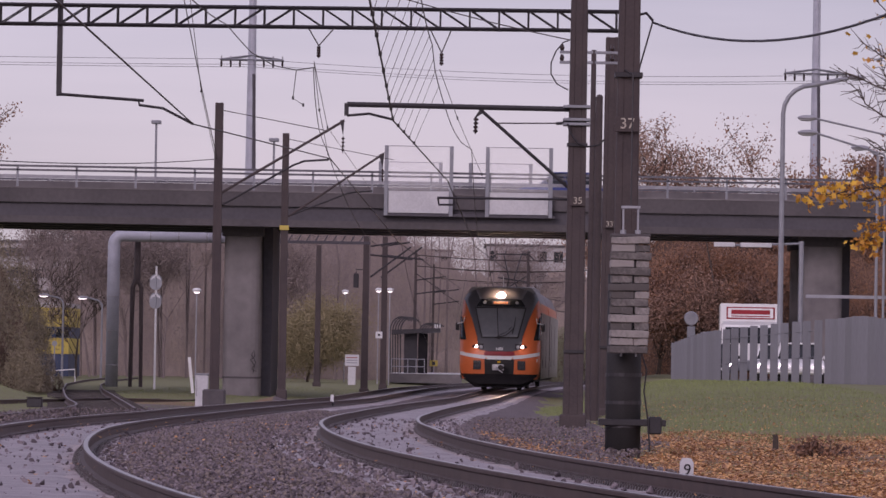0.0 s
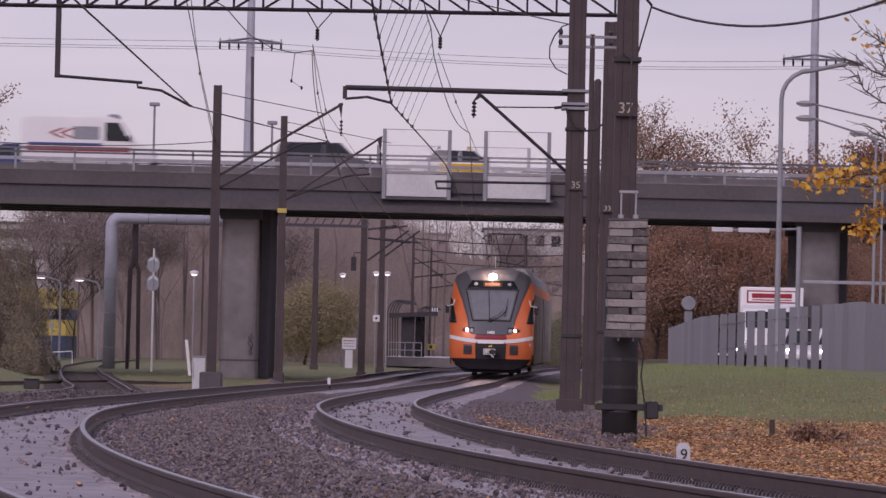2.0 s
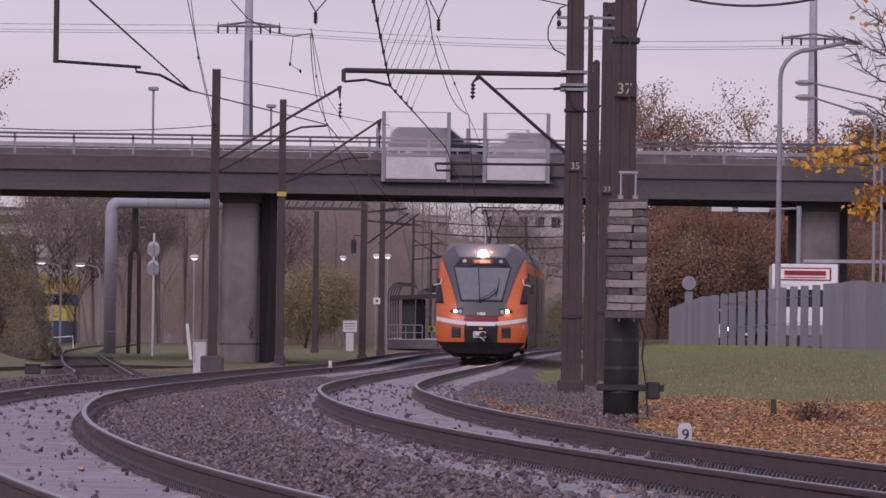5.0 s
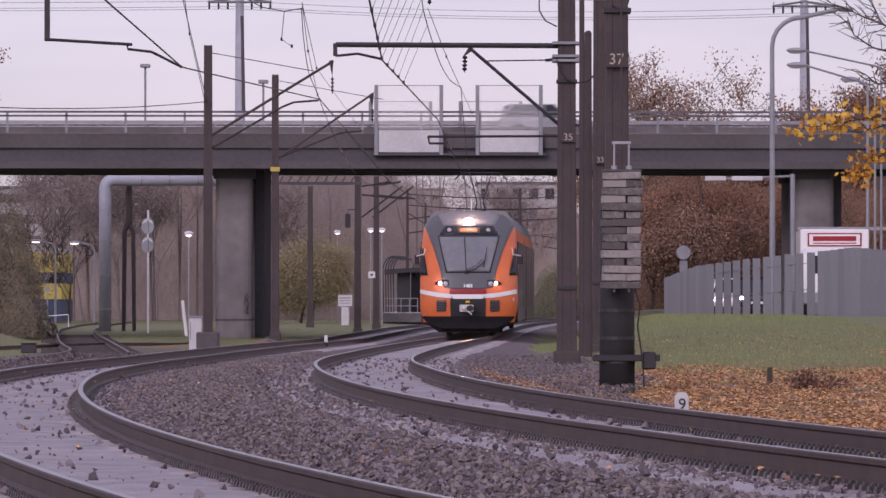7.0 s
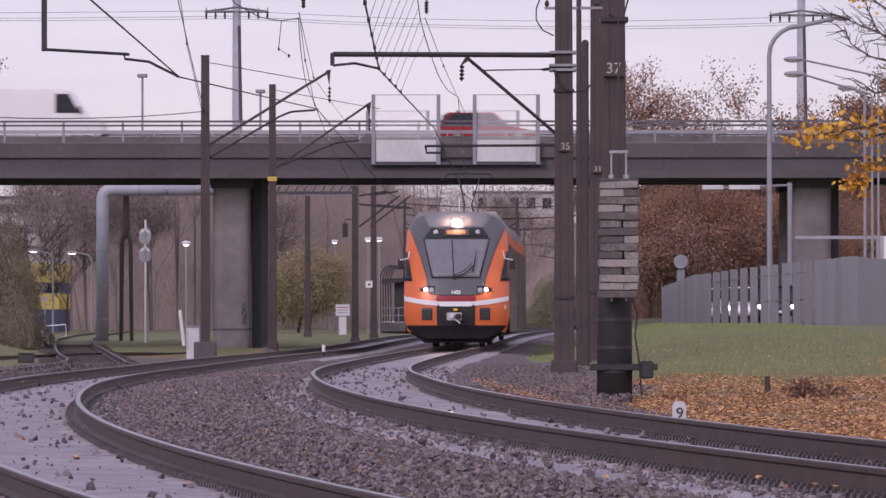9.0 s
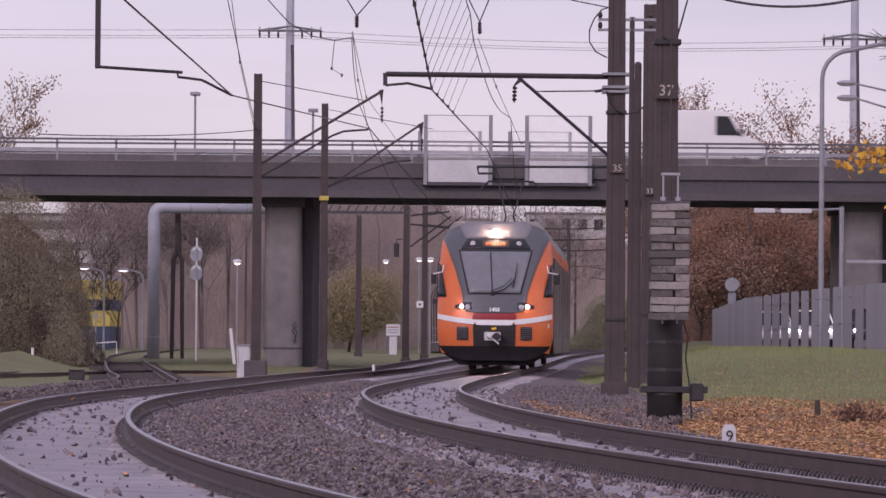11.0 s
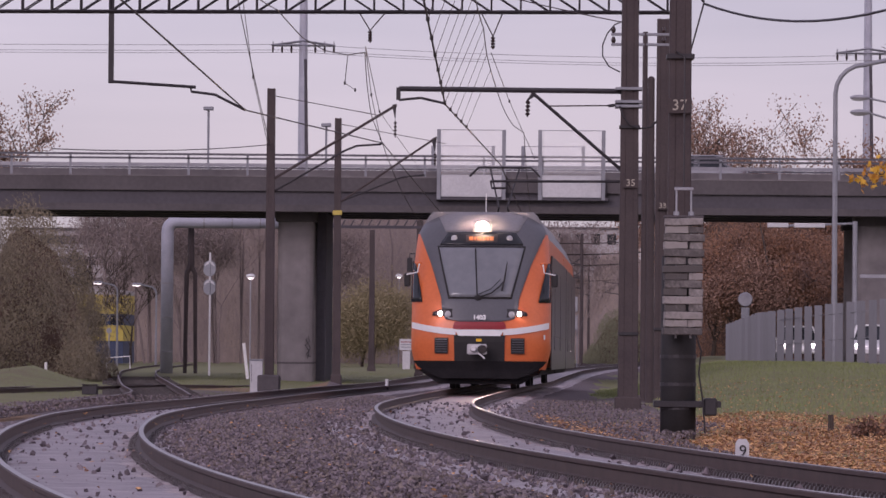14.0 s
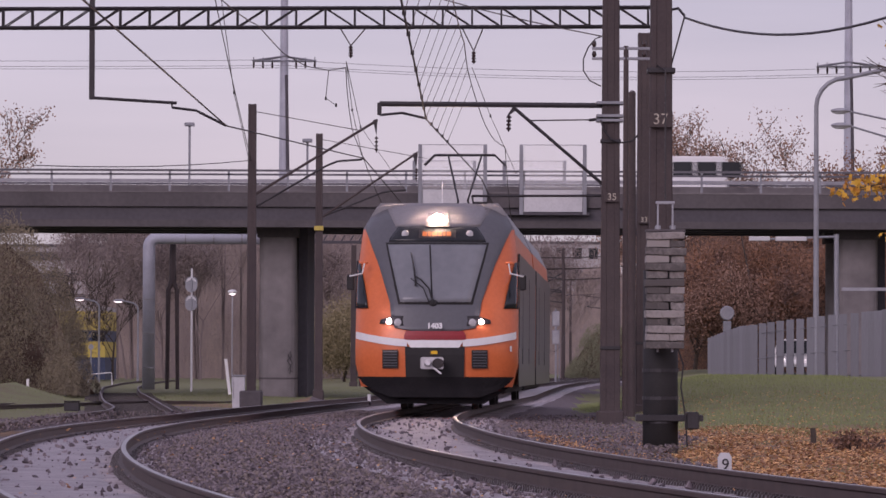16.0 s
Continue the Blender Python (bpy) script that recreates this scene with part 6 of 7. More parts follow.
part("dish", tube(B(), [(0, -0.06, 3.387 - 0.3), (0, 0.02, 3.387 - 0.3)], [0.32, 0.36], 24), M["steel"], dm, "round pale disc")
# signboards slung below the bridge on an arm
sb = thing("road_gantry_sign", (13.928, 180, 0.4), "grey sign arm with two pale lamps below the bridge", "sign post")
part("post", tube(B(), [(0, 0, 0), (0, 0, 6.064 - 0.4)], 0.1, 8), M["greyp"], sb)
part("arm", tube(B(), [(0, 0, 5.974 - 0.4), (-3.375, 0, 5.839 - 0.4)], 0.05, 6), M["greyp"], sb)
for a, b in ((1248, 1285), (1295, 1350)):
    part("lamp_box", box(B(), ((a - 1403) * 0.0225, -0.1, 5.794 - 0.4), ((b - 1403) * 0.0225, 0.1, 5.974 - 0.4), 0.02), M["panel"], sb, "pale lamp box")
part("side_rail", box(B(), (0.2, -0.03, 3.814 - 0.4), (3.8, 0.03, 3.949 - 0.4), 0.01), M["steel"], sb)


# ---- buildings beyond ----
def striped_building():
    d = 300
    b = thing("striped_building", (-26.738, d, -0.3), "yellow and dark blue striped commercial building", "building")
    zs = [(0, 1.191 + 0.3, "blue"), (1.191 + 0.3, 2.241 + 0.3, "yellow"), (2.241 + 0.3, 2.991 + 0.3, "blue"), (2.991 + 0.3, 4.266 + 0.3, "yellow"), (4.266 + 0.3, 4.566 + 0.3, "wall")]
    for z0, z1, m in zs:
        part("cladding_band", box(B(), (-3.4, 0 if m != "blue" else 0.06, z0), (1.425, 9, z1 - 0.004), 0.01), M[m], b, {"blue": "dark blue band", "yellow": "yellow band", "wall": "grey parapet"}[m])
    for i in range(4):
        part("window", box(B(), (-2.9 + i * 1.15, -0.02, 2.316 + 0.3), (-2.1 + i * 1.15, 0.06, 2.878 + 0.3)), M["glass"], b)
    return b


def block_building(x, d, w, h, floors, cols, label, m="wall", z0=-0.3):
    b = thing("apartment_building", (x, d, z0), label, "building", "far buildings")
    part("wall", box(B(), (-w / 2, 0, 0), (w / 2, 12, h), 0.02), M[m], b)
    part("roof", box(B(), (-w / 2 - 0.2, -0.2, h), (w / 2 + 0.2, 12.2, h + 0.3), 0.02), M["concrete_d"], b)
    if d < 550:
        for j in range(floors):
            part("balcony_band", box(B(), (-w / 2, -0.08, (j + 0.35) * h / floors), (w / 2, 0.06, (j + 0.75) * h / floors)), M["concrete_d"], b, "grey balcony band")
    for j in range(floors if d > 550 else 0):
        for i in range(cols):
            cx, cz = -w / 2 + (i + 0.5) * w / cols, (j + 0.55) * h / floors
            part("window", box(B(), (cx - w / cols * 0.28, -0.04, cz - h / floors * 0.25), (cx + w / cols * 0.28, 0.06, cz + h / floors * 0.25)), M["glass"], b)
    return b


striped_building()
block_building(-49.01, 520, 16, 14.414, 6, 7, "pale apartment block behind bare trees")
block_building(10.22, 560, 12, 16.014, 6, 6, "pale apartment block beyond the station")
block_building(-4.48, 570, 9, 15.454, 6, 5, "pale apartment block beyond the station")
tree("bare_tree", (6.6, 400, -0.3), 14, "bare tree beyond the station", "twig", 71, 5, 0.09, 0.5, 5, 0.5, 0.12, "twig")
tree("bare_tree", (-1.14, 420, -0.3), 15, "bare tree beyond the station", "twig", 72, 5, 0.09, 0.5, 5, 0.5, 0.12, "twig")
thicket("green_hedge", 6.0, 14.5, 352, 362, 4.6, 30000, 0.08, "hedge", "dull green hedge beside the line", 73, 0.9, 0, 0.95)
s2 = thing("railway_signal", (4.612, 300, -0.4), "pale signal post with a rounded back board", "signal")
part("post", tube(B(), [(0, 0, 0), (0, 0, 4.9)], 0.07, 8), M["greyp"], s2)
part("ladder_rail", tube(B(), [(0.22, 0, 0), (0.22, 0, 3.6)], 0.03, 6), M["greyp"], s2)
for z0, z1 in ((3.75, 4.75), (2.55, 3.5)):
    part("board", box(B(), (-0.25, -0.08, z0), (0.25, 0.06, z1), 0.06), M["steel"], s2, "rounded grey board")


# thin masts and cross wires over the station tracks
for px, d, h in ((-2.6, 330, 9.6), (-1.5, 385, 9.8), (-1.2, 430, 9.8), (5.6, 330, 9.6), (6.6, 385, 9.8), (8.0, 430, 9.8), (11.5, 430, 9.8)):
    sm = thing("station_mast", (px, d, -0.35), "thin dark station mast with crossbars", "catenary mast", "station masts")
    part("post", tube(B(), [(0, 0, 0), (0, 0, h)], [0.13, 0.09], 8), M["pole"], sm)
    for z in (6.4, 7.4):
        part("crossbar", tube(B(), [(0, 0, z), (2.2 if px < 2 else -2.2, 0, z + 0.3)], 0.05, 5), M["black"], sm)
    part("stay", tube(B(), [(0, 0, 7.9), (2.2 if px < 2 else -2.2, 0, 6.5)], 0.035, 5), M["black"], sm)
for d, z in ((330, 8.9), (330, 8.1), (385, 9.2), (385, 8.3), (430, 9.0), (430, 7.6)):
    cw = thing("cross_wire", (0, 0, 0), "thin cross-span wire over the station", "overhead wire", "cross wires")
    part("wire", tube(B(), sag((-2.6 if d == 330 else -1.5, d, z), (11.5, d, z), 8, 0.3), 0.035, 4), M["wire"], cw)


# ---- station: platform, shelter with hooped ribs, boards ----
pf = thing("platform", (-2.587, 300, -0.35), "low pale concrete platform with a railing", "platform")
part("slab", box(B(), (-1.4, 0, 0), (3.4, 40, 0.62), 0.03), M["concrete"], pf)
part("edge_strip", box(B(), (-1.4, -0.02, 0.624), (3.4, 40, 0.66)), M["panel"], pf)
for i in range(5):
    part("railing_post", tube(B(), [(-1.3 + i * 0.55, 0.1, 0.6), (-1.3 + i * 0.55, 0.1, 1.6)], 0.03, 5), M["steel"], pf)
for z in (1.1, 1.6):
    part("handrail", tube(B(), [(-1.3, 0.1, z), (0.9, 0.1, z)], 0.03, 5), M["steel"], pf)
sh = thing("platform_shelter", (-3.022, 306, 0.27), "dark platform shelter with hooped steel ribs", "shelter")
for i in range(5):
    y = i * 1.2
    pts = [(-1.0 + 0.16 * i, y, 0)] + [(-0.3 - 0.75 * math.cos(a) + 0.16 * i, y, 2.9 + 0.95 * math.sin(a)) for a in np.linspace(0, math.pi * 0.75, 8)]
    part("rib", tube(B(), pts, 0.045, 5), M["black"], sh, "bent steel rib")
for i in range(4):
    y = 0.4 + i * 1.2
    pts = [(0.9 + 0.16 * i, y, 2.6)] + [(1.6 - 0.72 * math.cos(a) + 0.16 * i, y, 2.75 + 0.7 * math.sin(a)) for a in np.linspace(0, math.pi * 0.75, 8)]
    part("rib", tube(B(), pts, 0.04, 5), M["black"], sh, "bent steel rib")
part("side_wall", box(B(), (0.85, 0.8, 0), (1.5, 1.0, 2.75), 0.02), M["soot"], sh, "dark kiosk wall")
for k in range(3):
    part("bracket_lamp", box(B(), (1.95 + 0.16 * k, -0.05, 3.12), (2.03 + 0.16 * k, 0.05, 3.38), 0.01), M["white"], sh, "small white fitting")
part("back_wall", box(B(), (-0.1, 1, 0), (0.8, 1.2, 2.8), 0.02), M["black"], sh, "dark glazed wall")
part("canopy", prism(B(), [(-0.95, 2.65), (2.35, 2.85), (2.35, 3.12), (-0.95, 2.95)], "y", 0, 5), M["black"], sh, "dark sloping canopy")
ib = thing("notice_board", (-5.622, 260, -0.35), "white trackside notice board on a box", "sign")
part("board", box(B(), (-0.4, -0.03, 1.1), (0.4, 0.03, 1.75), 0.01), M["panel"], ib)
part("box", box(B(), (-0.22, -0.2, 0), (0.22, 0.2, 1.05), 0.02), M["panel"], ib)
for i in range(3):
    part("text_bar", box(B(), (-0.32, -0.036, 1.25 + i * 0.15), (0.3, -0.03, 1.3 + i * 0.15)), M["red" if i == 2 else "greyp"], ib)
ys = thing("yellow_sign", (-1.1, 308, 0.2), "small yellow platform sign", "sign")
part("plate", box(B(), (-0.28, -0.02, 0.6), (0.28, 0.02, 1.0), 0.01), M["yellow"], ys)
part("post", tube(B(), [(0, 0.04, 0), (0, 0.04, 0.95)], 0.03, 5), M["steel"], ys)
part("mark", box(B(), (-0.1, -0.03, 0.68), (0.1, -0.02, 0.92)), M["black"], ys)


# ---- road vehicles; each faces along its own -y ----
def wheel(t, x, y, r):
    w = part("wheel", tube(B(), [(x - 0.1, y, r), (x + 0.1, y, r)], r, 16), M["rubber"], t, "black tyre")
    part("rim", tube(B(), [(x - 0.105, y, r), (x + 0.105, y, r)], r * 0.62, 12), M["steel"], w)


def road_car(name, label, paint, length=4.5, width=1.8, height=1.47, hood=0.24, tail=0.12, lit=False, stripe=None, box_back=False):
    """A car lofted from its side outline; the cabin is narrower than the body."""
    t = thing(name, (0, 0, 0), label, "car", "road vehicles")
    L, H, w = length, height, width / 2
    belt = H * 0.60
    lower = [(0.0, 0.42), (0.05, 0.32), (L * 0.97, 0.30), (L, 0.5), (L - 0.03, belt + 0.02), (L * 0.80, belt + 0.04), (L * hood + 0.25, belt), (0.35, belt - 0.16), (0.04, belt - 0.28)]
    bm = prism(B(), lower, "x", -w, w)
    bmesh.ops.bevel(bm, geom=bm.edges[:], offset=0.06, segments=2, affect="EDGES")
    part("body", bm, M[paint], t)
    back = L * (0.985 if box_back else 1 - tail)
    top = [(L * hood + 0.2, belt - 0.02), (L * hood + 0.85, H - 0.06), (L * hood + 1.3, H), (back - 0.7, H), (back - 0.15 if box_back else back - 0.35, H - 0.08), (back, belt)]

    def cabin(k, lo=0.0):
        bm = B()
        A = [bm.verts.new((-(w - 0.06 - 0.2 * max(0, (z - belt) / (H - belt))) * k, y, z - lo)) for y, z in top]
        C = [bm.verts.new(((w - 0.06 - 0.2 * max(0, (z - belt) / (H - belt))) * k, y, z - lo)) for y, z in top]
        n = len(top)
        bm.faces.new(A)
        bm.faces.new(C[::-1])
        for i in range(n):
            bm.faces.new((A[i], C[i], C[(i + 1) % n], A[(i + 1) % n]))
        bmesh.ops.recalc_face_normals(bm, faces=bm.faces)
        return bm
    part("cabin_glass", cabin(1.0, 0.012), M["glass"], t, "dark tinted windows")
    bm = B()
    y1, y2 = L * hood + 0.8, back - 0.3
    box(bm, (-w + 0.25, y1, H - 0.05), (w - 0.25, y2, H + 0.01), 0.02)
    part("roof", bm, M[paint], t)
    for sd in (-1, 1):
        for ya, yb, r in ((L * hood + 0.2, L * hood + 0.85, 0.035), (L * 0.55, L * 0.55, 0.035), (back - 0.02, back - 0.5, 0.05)):
            part("pillar", tube(B(), [(sd * (w - 0.06), ya, belt), (sd * (w - 0.26), yb, H - 0.03)], r, 5), M[paint], t)
        for y in (L * 0.19, L * 0.80):
            wheel(t, sd * (w - 0.1), y, 0.32)
        part("headlamp", ball(B(), (sd * (w - 0.26), 0.05, belt - 0.22), 0.085, 1.1, 0.4, 0.7, 8), M["lampw"] if lit else M["lens"], t, "lit headlamp" if lit else "clear headlamp")
        part("tail_lamp", box(B(), (sd * (w - 0.2) - 0.1, L - 0.04, belt - 0.2), (sd * (w - 0.2) + 0.1, L + 0.01, belt - 0.05), 0.01), M["red"], t)
        part("wing_mirror", ball(B(), (sd * (w + 0.06), L * hood + 0.55, belt + 0.06), 0.09, 1, 0.7, 0.8, 8), M[paint], t)
        if stripe:
            part("door_panel", box(B(), (sd * w - 0.012, L * 0.32, 0.42), (sd * w + 0.012, L * 0.74, belt - 0.05), 0.01), M[stripe], t, "yellow side panel")
    part("number_plate", box(B(), (-0.26, -0.02, 0.42), (0.26, 0.02, 0.52)), M["white"], t)
    if stripe:
        part("roof_sign", box(B(), (-0.3, L * 0.45, H), (0.3, L * 0.45 + 0.14, H + 0.13), 0.03), M["caryellow"], t, "yellow roof sign")
    return t


def road_van(name, label, length=5.6, height=2.45, stripe=None, windows=0, paint="carwhite"):
    t = thing(name, (0, 0, 0), label, "van", "road vehicles")
    L, H, w = length, height, 1.0
    out = [(0, 0.4), (L, 0.4), (L, H - 0.1), (L - 0.12, H), (1.75, H), (1.45, H - 0.12), (0.85, H * 0.58), (0.12, H * 0.45), (0, 0.8)]
    bm = prism(B(), out, "x", -w, w)
    bmesh.ops.bevel(bm, geom=bm.edges[:], offset=0.07, segments=2, affect="EDGES")
    part("body", bm, M[paint], t)
    part("windscreen", prism(B(), [(0.9, H * 0.61), (1.42, H - 0.2), (1.47, H - 0.23), (0.98, H * 0.6)], "x", -w + 0.12, w - 0.12), M["glass"], t, "dark windscreen")
    for sd in (-1, 1):
        part("cab_window", prism(B(), [(1.05, H * 0.57), (1.5, H - 0.25), (2.05, H - 0.25), (2.05, H * 0.57)], "x", sd * w - 0.015, sd * w + 0.015), M["glass"], t, "dark cab window")
        for i in range(windows):
            y = 2.3 + i * 1.05
            part("side_window", box(B(), (sd * w - 0.015, y, H * 0.57), (sd * w + 0.015, y + 0.95, H - 0.25), 0.02), M["glass"], t)
        if stripe:
            part("stripe", box(B(), (sd * w - 0.014, 1.0, H * 0.38), (sd * w + 0.014, L - 0.2, H * 0.46), 0.005), M[stripe], t, "coloured side stripe")
        for y in (1.0, L - 1.1):
            wheel(t, sd * (w - 0.12), y, 0.35)
        part("headlamp", ball(B(), (sd * 0.75, 0.06, 0.85), 0.14, 1, 0.5, 0.9, 8), M["lens"], t)
        part("wing_mirror", box(B(), (sd * (w + 0.1) - 0.08, 1.0, H * 0.56), (sd * (w + 0.1) + 0.08, 1.1, H * 0.68), 0.02), M["rubber"], t)
    part("bumper", box(B(), (-w + 0.02, -0.05, 0.35), (w - 0.02, 0.2, 0.62), 0.04), M["rubber"], t)
    return t


def build_lorry():
    t = thing("delivery_lorry", (0, 0, 0), "white box lorry with a red-framed sign over the cab", "lorry", "road vehicles")
    bm = box(B(), (-1.27, 1.9, 0.95), (1.27, 8.2, 3.2), 0.04)
    part("cargo_box", bm, M["carwhite"], t, "white cargo box")
    out = [(0.0, 0.55), (1.85, 0.55), (1.85, 2.45), (0.75, 2.45), (0.25, 2.28), (0.05, 1.5)]
    bm = prism(B(), out, "x", -1.2, 1.2)
    bmesh.ops.bevel(bm, geom=bm.edges[:], offset=0.06, segments=2, affect="EDGES")
    part("cab", bm, M["carwhite"], t, "white cab")
    part("windscreen", prism(B(), [(0.03, 1.54), (0.21, 2.2), (0.27, 2.2), (0.1, 1.54)], "x", -1.05, 1.05), M["glass"], t, "dark windscreen")
    # the sign: a red frame and an unlettered red bar on white
    part("sign_frame", box(B(), (-1.0, 1.86, 2.56), (1.0, 1.895, 3.06), 0.01), M["red"], t, "red rounded sign frame")
    part("sign_field", box(B(), (-0.94, 1.84, 2.61), (0.94, 1.862, 3.01), 0.01), M["carwhite"], t)
    part("sign_bar", box(B(), (-0.8, 1.82, 2.76), (0.8, 1.842, 2.94)), M["red"], t, "plain red bar")
    part("sign_line", box(B(), (-0.8, 1.82, 2.66), (0.8, 1.842, 2.70)), M["red"], t)
    for sd in (-1, 1):
        part("cab_window", box(B(), (sd * 1.2 - 0.015, 0.35, 1.55), (sd * 1.2 + 0.015, 1.2, 2.15), 0.03), M["glass"], t)
        part("wing_mirror", box(B(), (sd * 1.38 - 0.1, 0.1, 1.5), (sd * 1.38 + 0.1, 0.25, 2.05), 0.03), M["rubber"], t)
        for y in (1.0, 6.4):
            wheel(t, sd * 1.1, y, 0.5)
        part("headlamp", ball(B(), (sd * 0.95, 0.02, 0.95), 0.13, 1.2, 0.4, 0.8, 8), M["lens"], t)
    part("bumper", box(B(), (-1.22, -0.08, 0.42), (1.22, 0.2, 0.85), 0.04), M["greyp"], t)
    part("underframe", box(B(), (-0.9, 1.9, 0.6), (0.9, 8.1, 0.95), 0.02), M["under"], t)
    return t


ROAD_TOP = 7.916 + 0.02
lorry = build_lorry()
taxi = road_car("taxi", "white saloon taxi with yellow doors and roof sign", "carwhite", 4.7, 1.82, 1.34, stripe="caryellow")
estate = road_car("estate_car", "dull grey estate car with roof rails", "cargrey", 4.7, 1.85, 1.62, 0.22, 0.06, box_back=True)
ambulance = road_van("white_van", "white high-roofed van with red and blue side markings", 5.6, 2.38, "red", 0)
for sd in (-1, 1):
    x = sd * 1.0
    part("blue_stripe", box(B(), (x - 0.013, 2.2, 1.12), (x + 0.013, 5.3, 1.25), 0.004), M["carblue"], ambulance, "dark blue side stripe")
    part("grey_window", box(B(), (x - 0.014, 2.3, 1.4), (x + 0.014, 3.4, 1.95), 0.02), M["greyp"], ambulance, "pale grey side window")
    for k in range(2):
        y = 3.3 + k * 0.45
        part("chevron", prism(B(), [(y, 1.45), (y + 0.5, 1.66), (y, 1.87), (y + 0.18, 1.87), (y + 0.68, 1.66), (y + 0.18, 1.45)], "x", x - 0.016, x + 0.016), M["red"], ambulance, "red chevron")
part("light_bar", box(B(), (-0.75, 1.55, 2.36), (0.75, 1.95, 2.5), 0.04), M["greyp"], ambulance, "pale roof light bar")
part("roof_vent", box(B(), (-0.3, 3.6, 2.36), (0.3, 4.1, 2.46), 0.03), M["carwhite"], ambulance)
dark_car = road_car("dark_car", "dark grey estate car", "carblack", 4.5, 1.8, 1.5, 0.23, 0.06, box_back=True)
dark_car_2 = road_car("dark_car", "dull grey saloon car", "cargrey", 4.4, 1.78, 1.45)
silver_car = road_car("silver_car", "silver grey hatchback with dark windows", "steel", 4.2, 1.75, 1.48, 0.24, 0.05, box_back=True)
red_car = road_car("red_car", "dull red hatchback with dark windows", "carred", 4.2, 1.75, 1.4, 0.24, 0.05, box_back=True)
cargo_van = road_van("cargo_van", "plain white panel van", 5.7, 2.45)
minibus = road_van("minibus", "white minibus with a blue window band", 4.7, 2.0, "carblue", 3)
far_car = road_car("grey_car", "grey saloon car on the far lane", "steel", 4.5, 1.8, 1.45)
blue_car = road_car("blue_car", "dark blue saloon car on the far lane", "carblue", 4.4, 1.78, 1.45)
queue = [road_car("oncoming_car", ("dark" if k == 1 else "white") + " oncoming car with lit headlamps behind the fence", "carblack" if k == 1 else "carwhite", 4.4, 1.8, 1.48, lit=True) for k in range(5)]


def bridge_rows(x_at, t_at, speed, y, length):
    """A steady drive along the bridge; the car's middle is at x_at at t_at seconds."""
    rows = []
    sg = 1 if speed > 0 else -1
    for i in range(9):
        t = i * 2.0
        x = x_at + speed * (t - t_at) + sg * length / 2
        rows.append((t, pose(x, y, ROAD_TOP + bz(x), 0, 0, 90 * sg)))
    return rows


def road_rows(places, straight=False):
    """Rows along the road behind the fence: seconds, x, y; facing the way it goes."""
    out = []
    for i, (t, x, y) in enumerate(places):
        a, b = places[max(i - 1, 0)], places[min(i + 1, len(places) - 1)]
        dx, dy = b[1] - a[1], b[2] - a[2]
        turn = math.degrees(math.atan2(dx, -dy)) if abs(dx) + abs(dy) > 0.2 else 0
        if straight:
            turn = -3.0
        out.append((t, pose(x, y, 0.46, 0, 0, turn)))
    return out


def queue_rows(keys, back=0.0):
    """Bearings along the queue (hundredths of a right offset) turned into places on the road."""
    out = []
    for t, b in keys:
        y = 180 - (b - 481) * 0.055 + back
        out.append((t, b * y / 8000, y))
    return road_rows(out, True)


# ---- loose stones, leaves and grass ----
def stone_shapes():
    out = []
    for k in range(14):
        bm = B()
        for _ in range(9):
            p = Vector((random.gauss(0, 1), random.gauss(0, 1), random.gauss(0, 1))).normalized()
            bm.verts.new((p.x * random.uniform(0.8, 1.3), p.y * random.uniform(0.8, 1.3), p.z * random.uniform(0.5, 0.9)))
        bmesh.ops.convex_hull(bm, input=bm.verts[:])
        bm.verts.index_update()
        out.append(([tuple(v.co) for v in bm.verts], [tuple(v.index for v in f.verts) for f in bm.faces]))
        bm.free()
    return out


def cloud(name, places, shapes, material, label, group):
    """Many small bodies in one mesh. places: x, y, z, size, turn, tilt."""
    V, F, base = [], [], 0
    for x, y, z, s, a, b in places:
        vs, fs = random.choice(shapes)
        A = np.array(vs) * s
        ca, sa, cb, sb_ = math.cos(a), math.sin(a), math.cos(b), math.sin(b)
        R = np.array([[ca, -sa * cb, sa * sb_], [sa, ca * cb, -ca * sb_], [0, sb_, cb]])
        V.append(A @ R.T + np.array((x, y, z)))
        F.extend([tuple(i + base for i in f) for f in fs])
        base += len(vs)
    V = np.concatenate(V)
    ob = from_faces(name, V.tolist(), F, material)
    return tagged(ob, label, group, kind="stuff")


rng = random.Random(5)
stones = stone_shapes()
pl = []
while len(pl) < 66000:
    y = 18 + 92 * rng.random() ** 1.5
    o = rng.uniform(-3.35, -1.3)
    fringe = rng.random() < 0.10
    if fringe:
        o = rng.choice((-3.42, -1.22)) + rng.gauss(0, 0.13)
    elif rng.random() < 0.2:
        o = 1.3 + (shoulder(0, y) - 1.1) * rng.random() ** 1.3
    if not fringe and rng.random() < 0.08:
        o = rng.uniform(-8.6, -6.2)
    x, yy, z, th = on_track(y, o)
    if abs(x) > 0.11 * yy + 1.5:
        continue
    mid = 1 - abs((o + 2.3) / 1.05) if -3.4 < o < -1.2 else 0.4
    z0 = z - 0.20 - (0.043 if -3.4 < o < -1.2 else 0.0) - (0.07 if o > 1.3 else 0) + 0.11 * max(0, mid)
    if o > 1.9:
        z0 = max(z0, ground_z(x, yy) + 0.005)
    if fringe:
        z0 = z - 0.176 - (0.075 if o < -2.3 else 0)
    pl.append((x, yy, z0 + rng.uniform(-0.02, 0.02), rng.uniform(0.012, 0.028), rng.uniform(0, 6.28), rng.uniform(0, 3.1)))
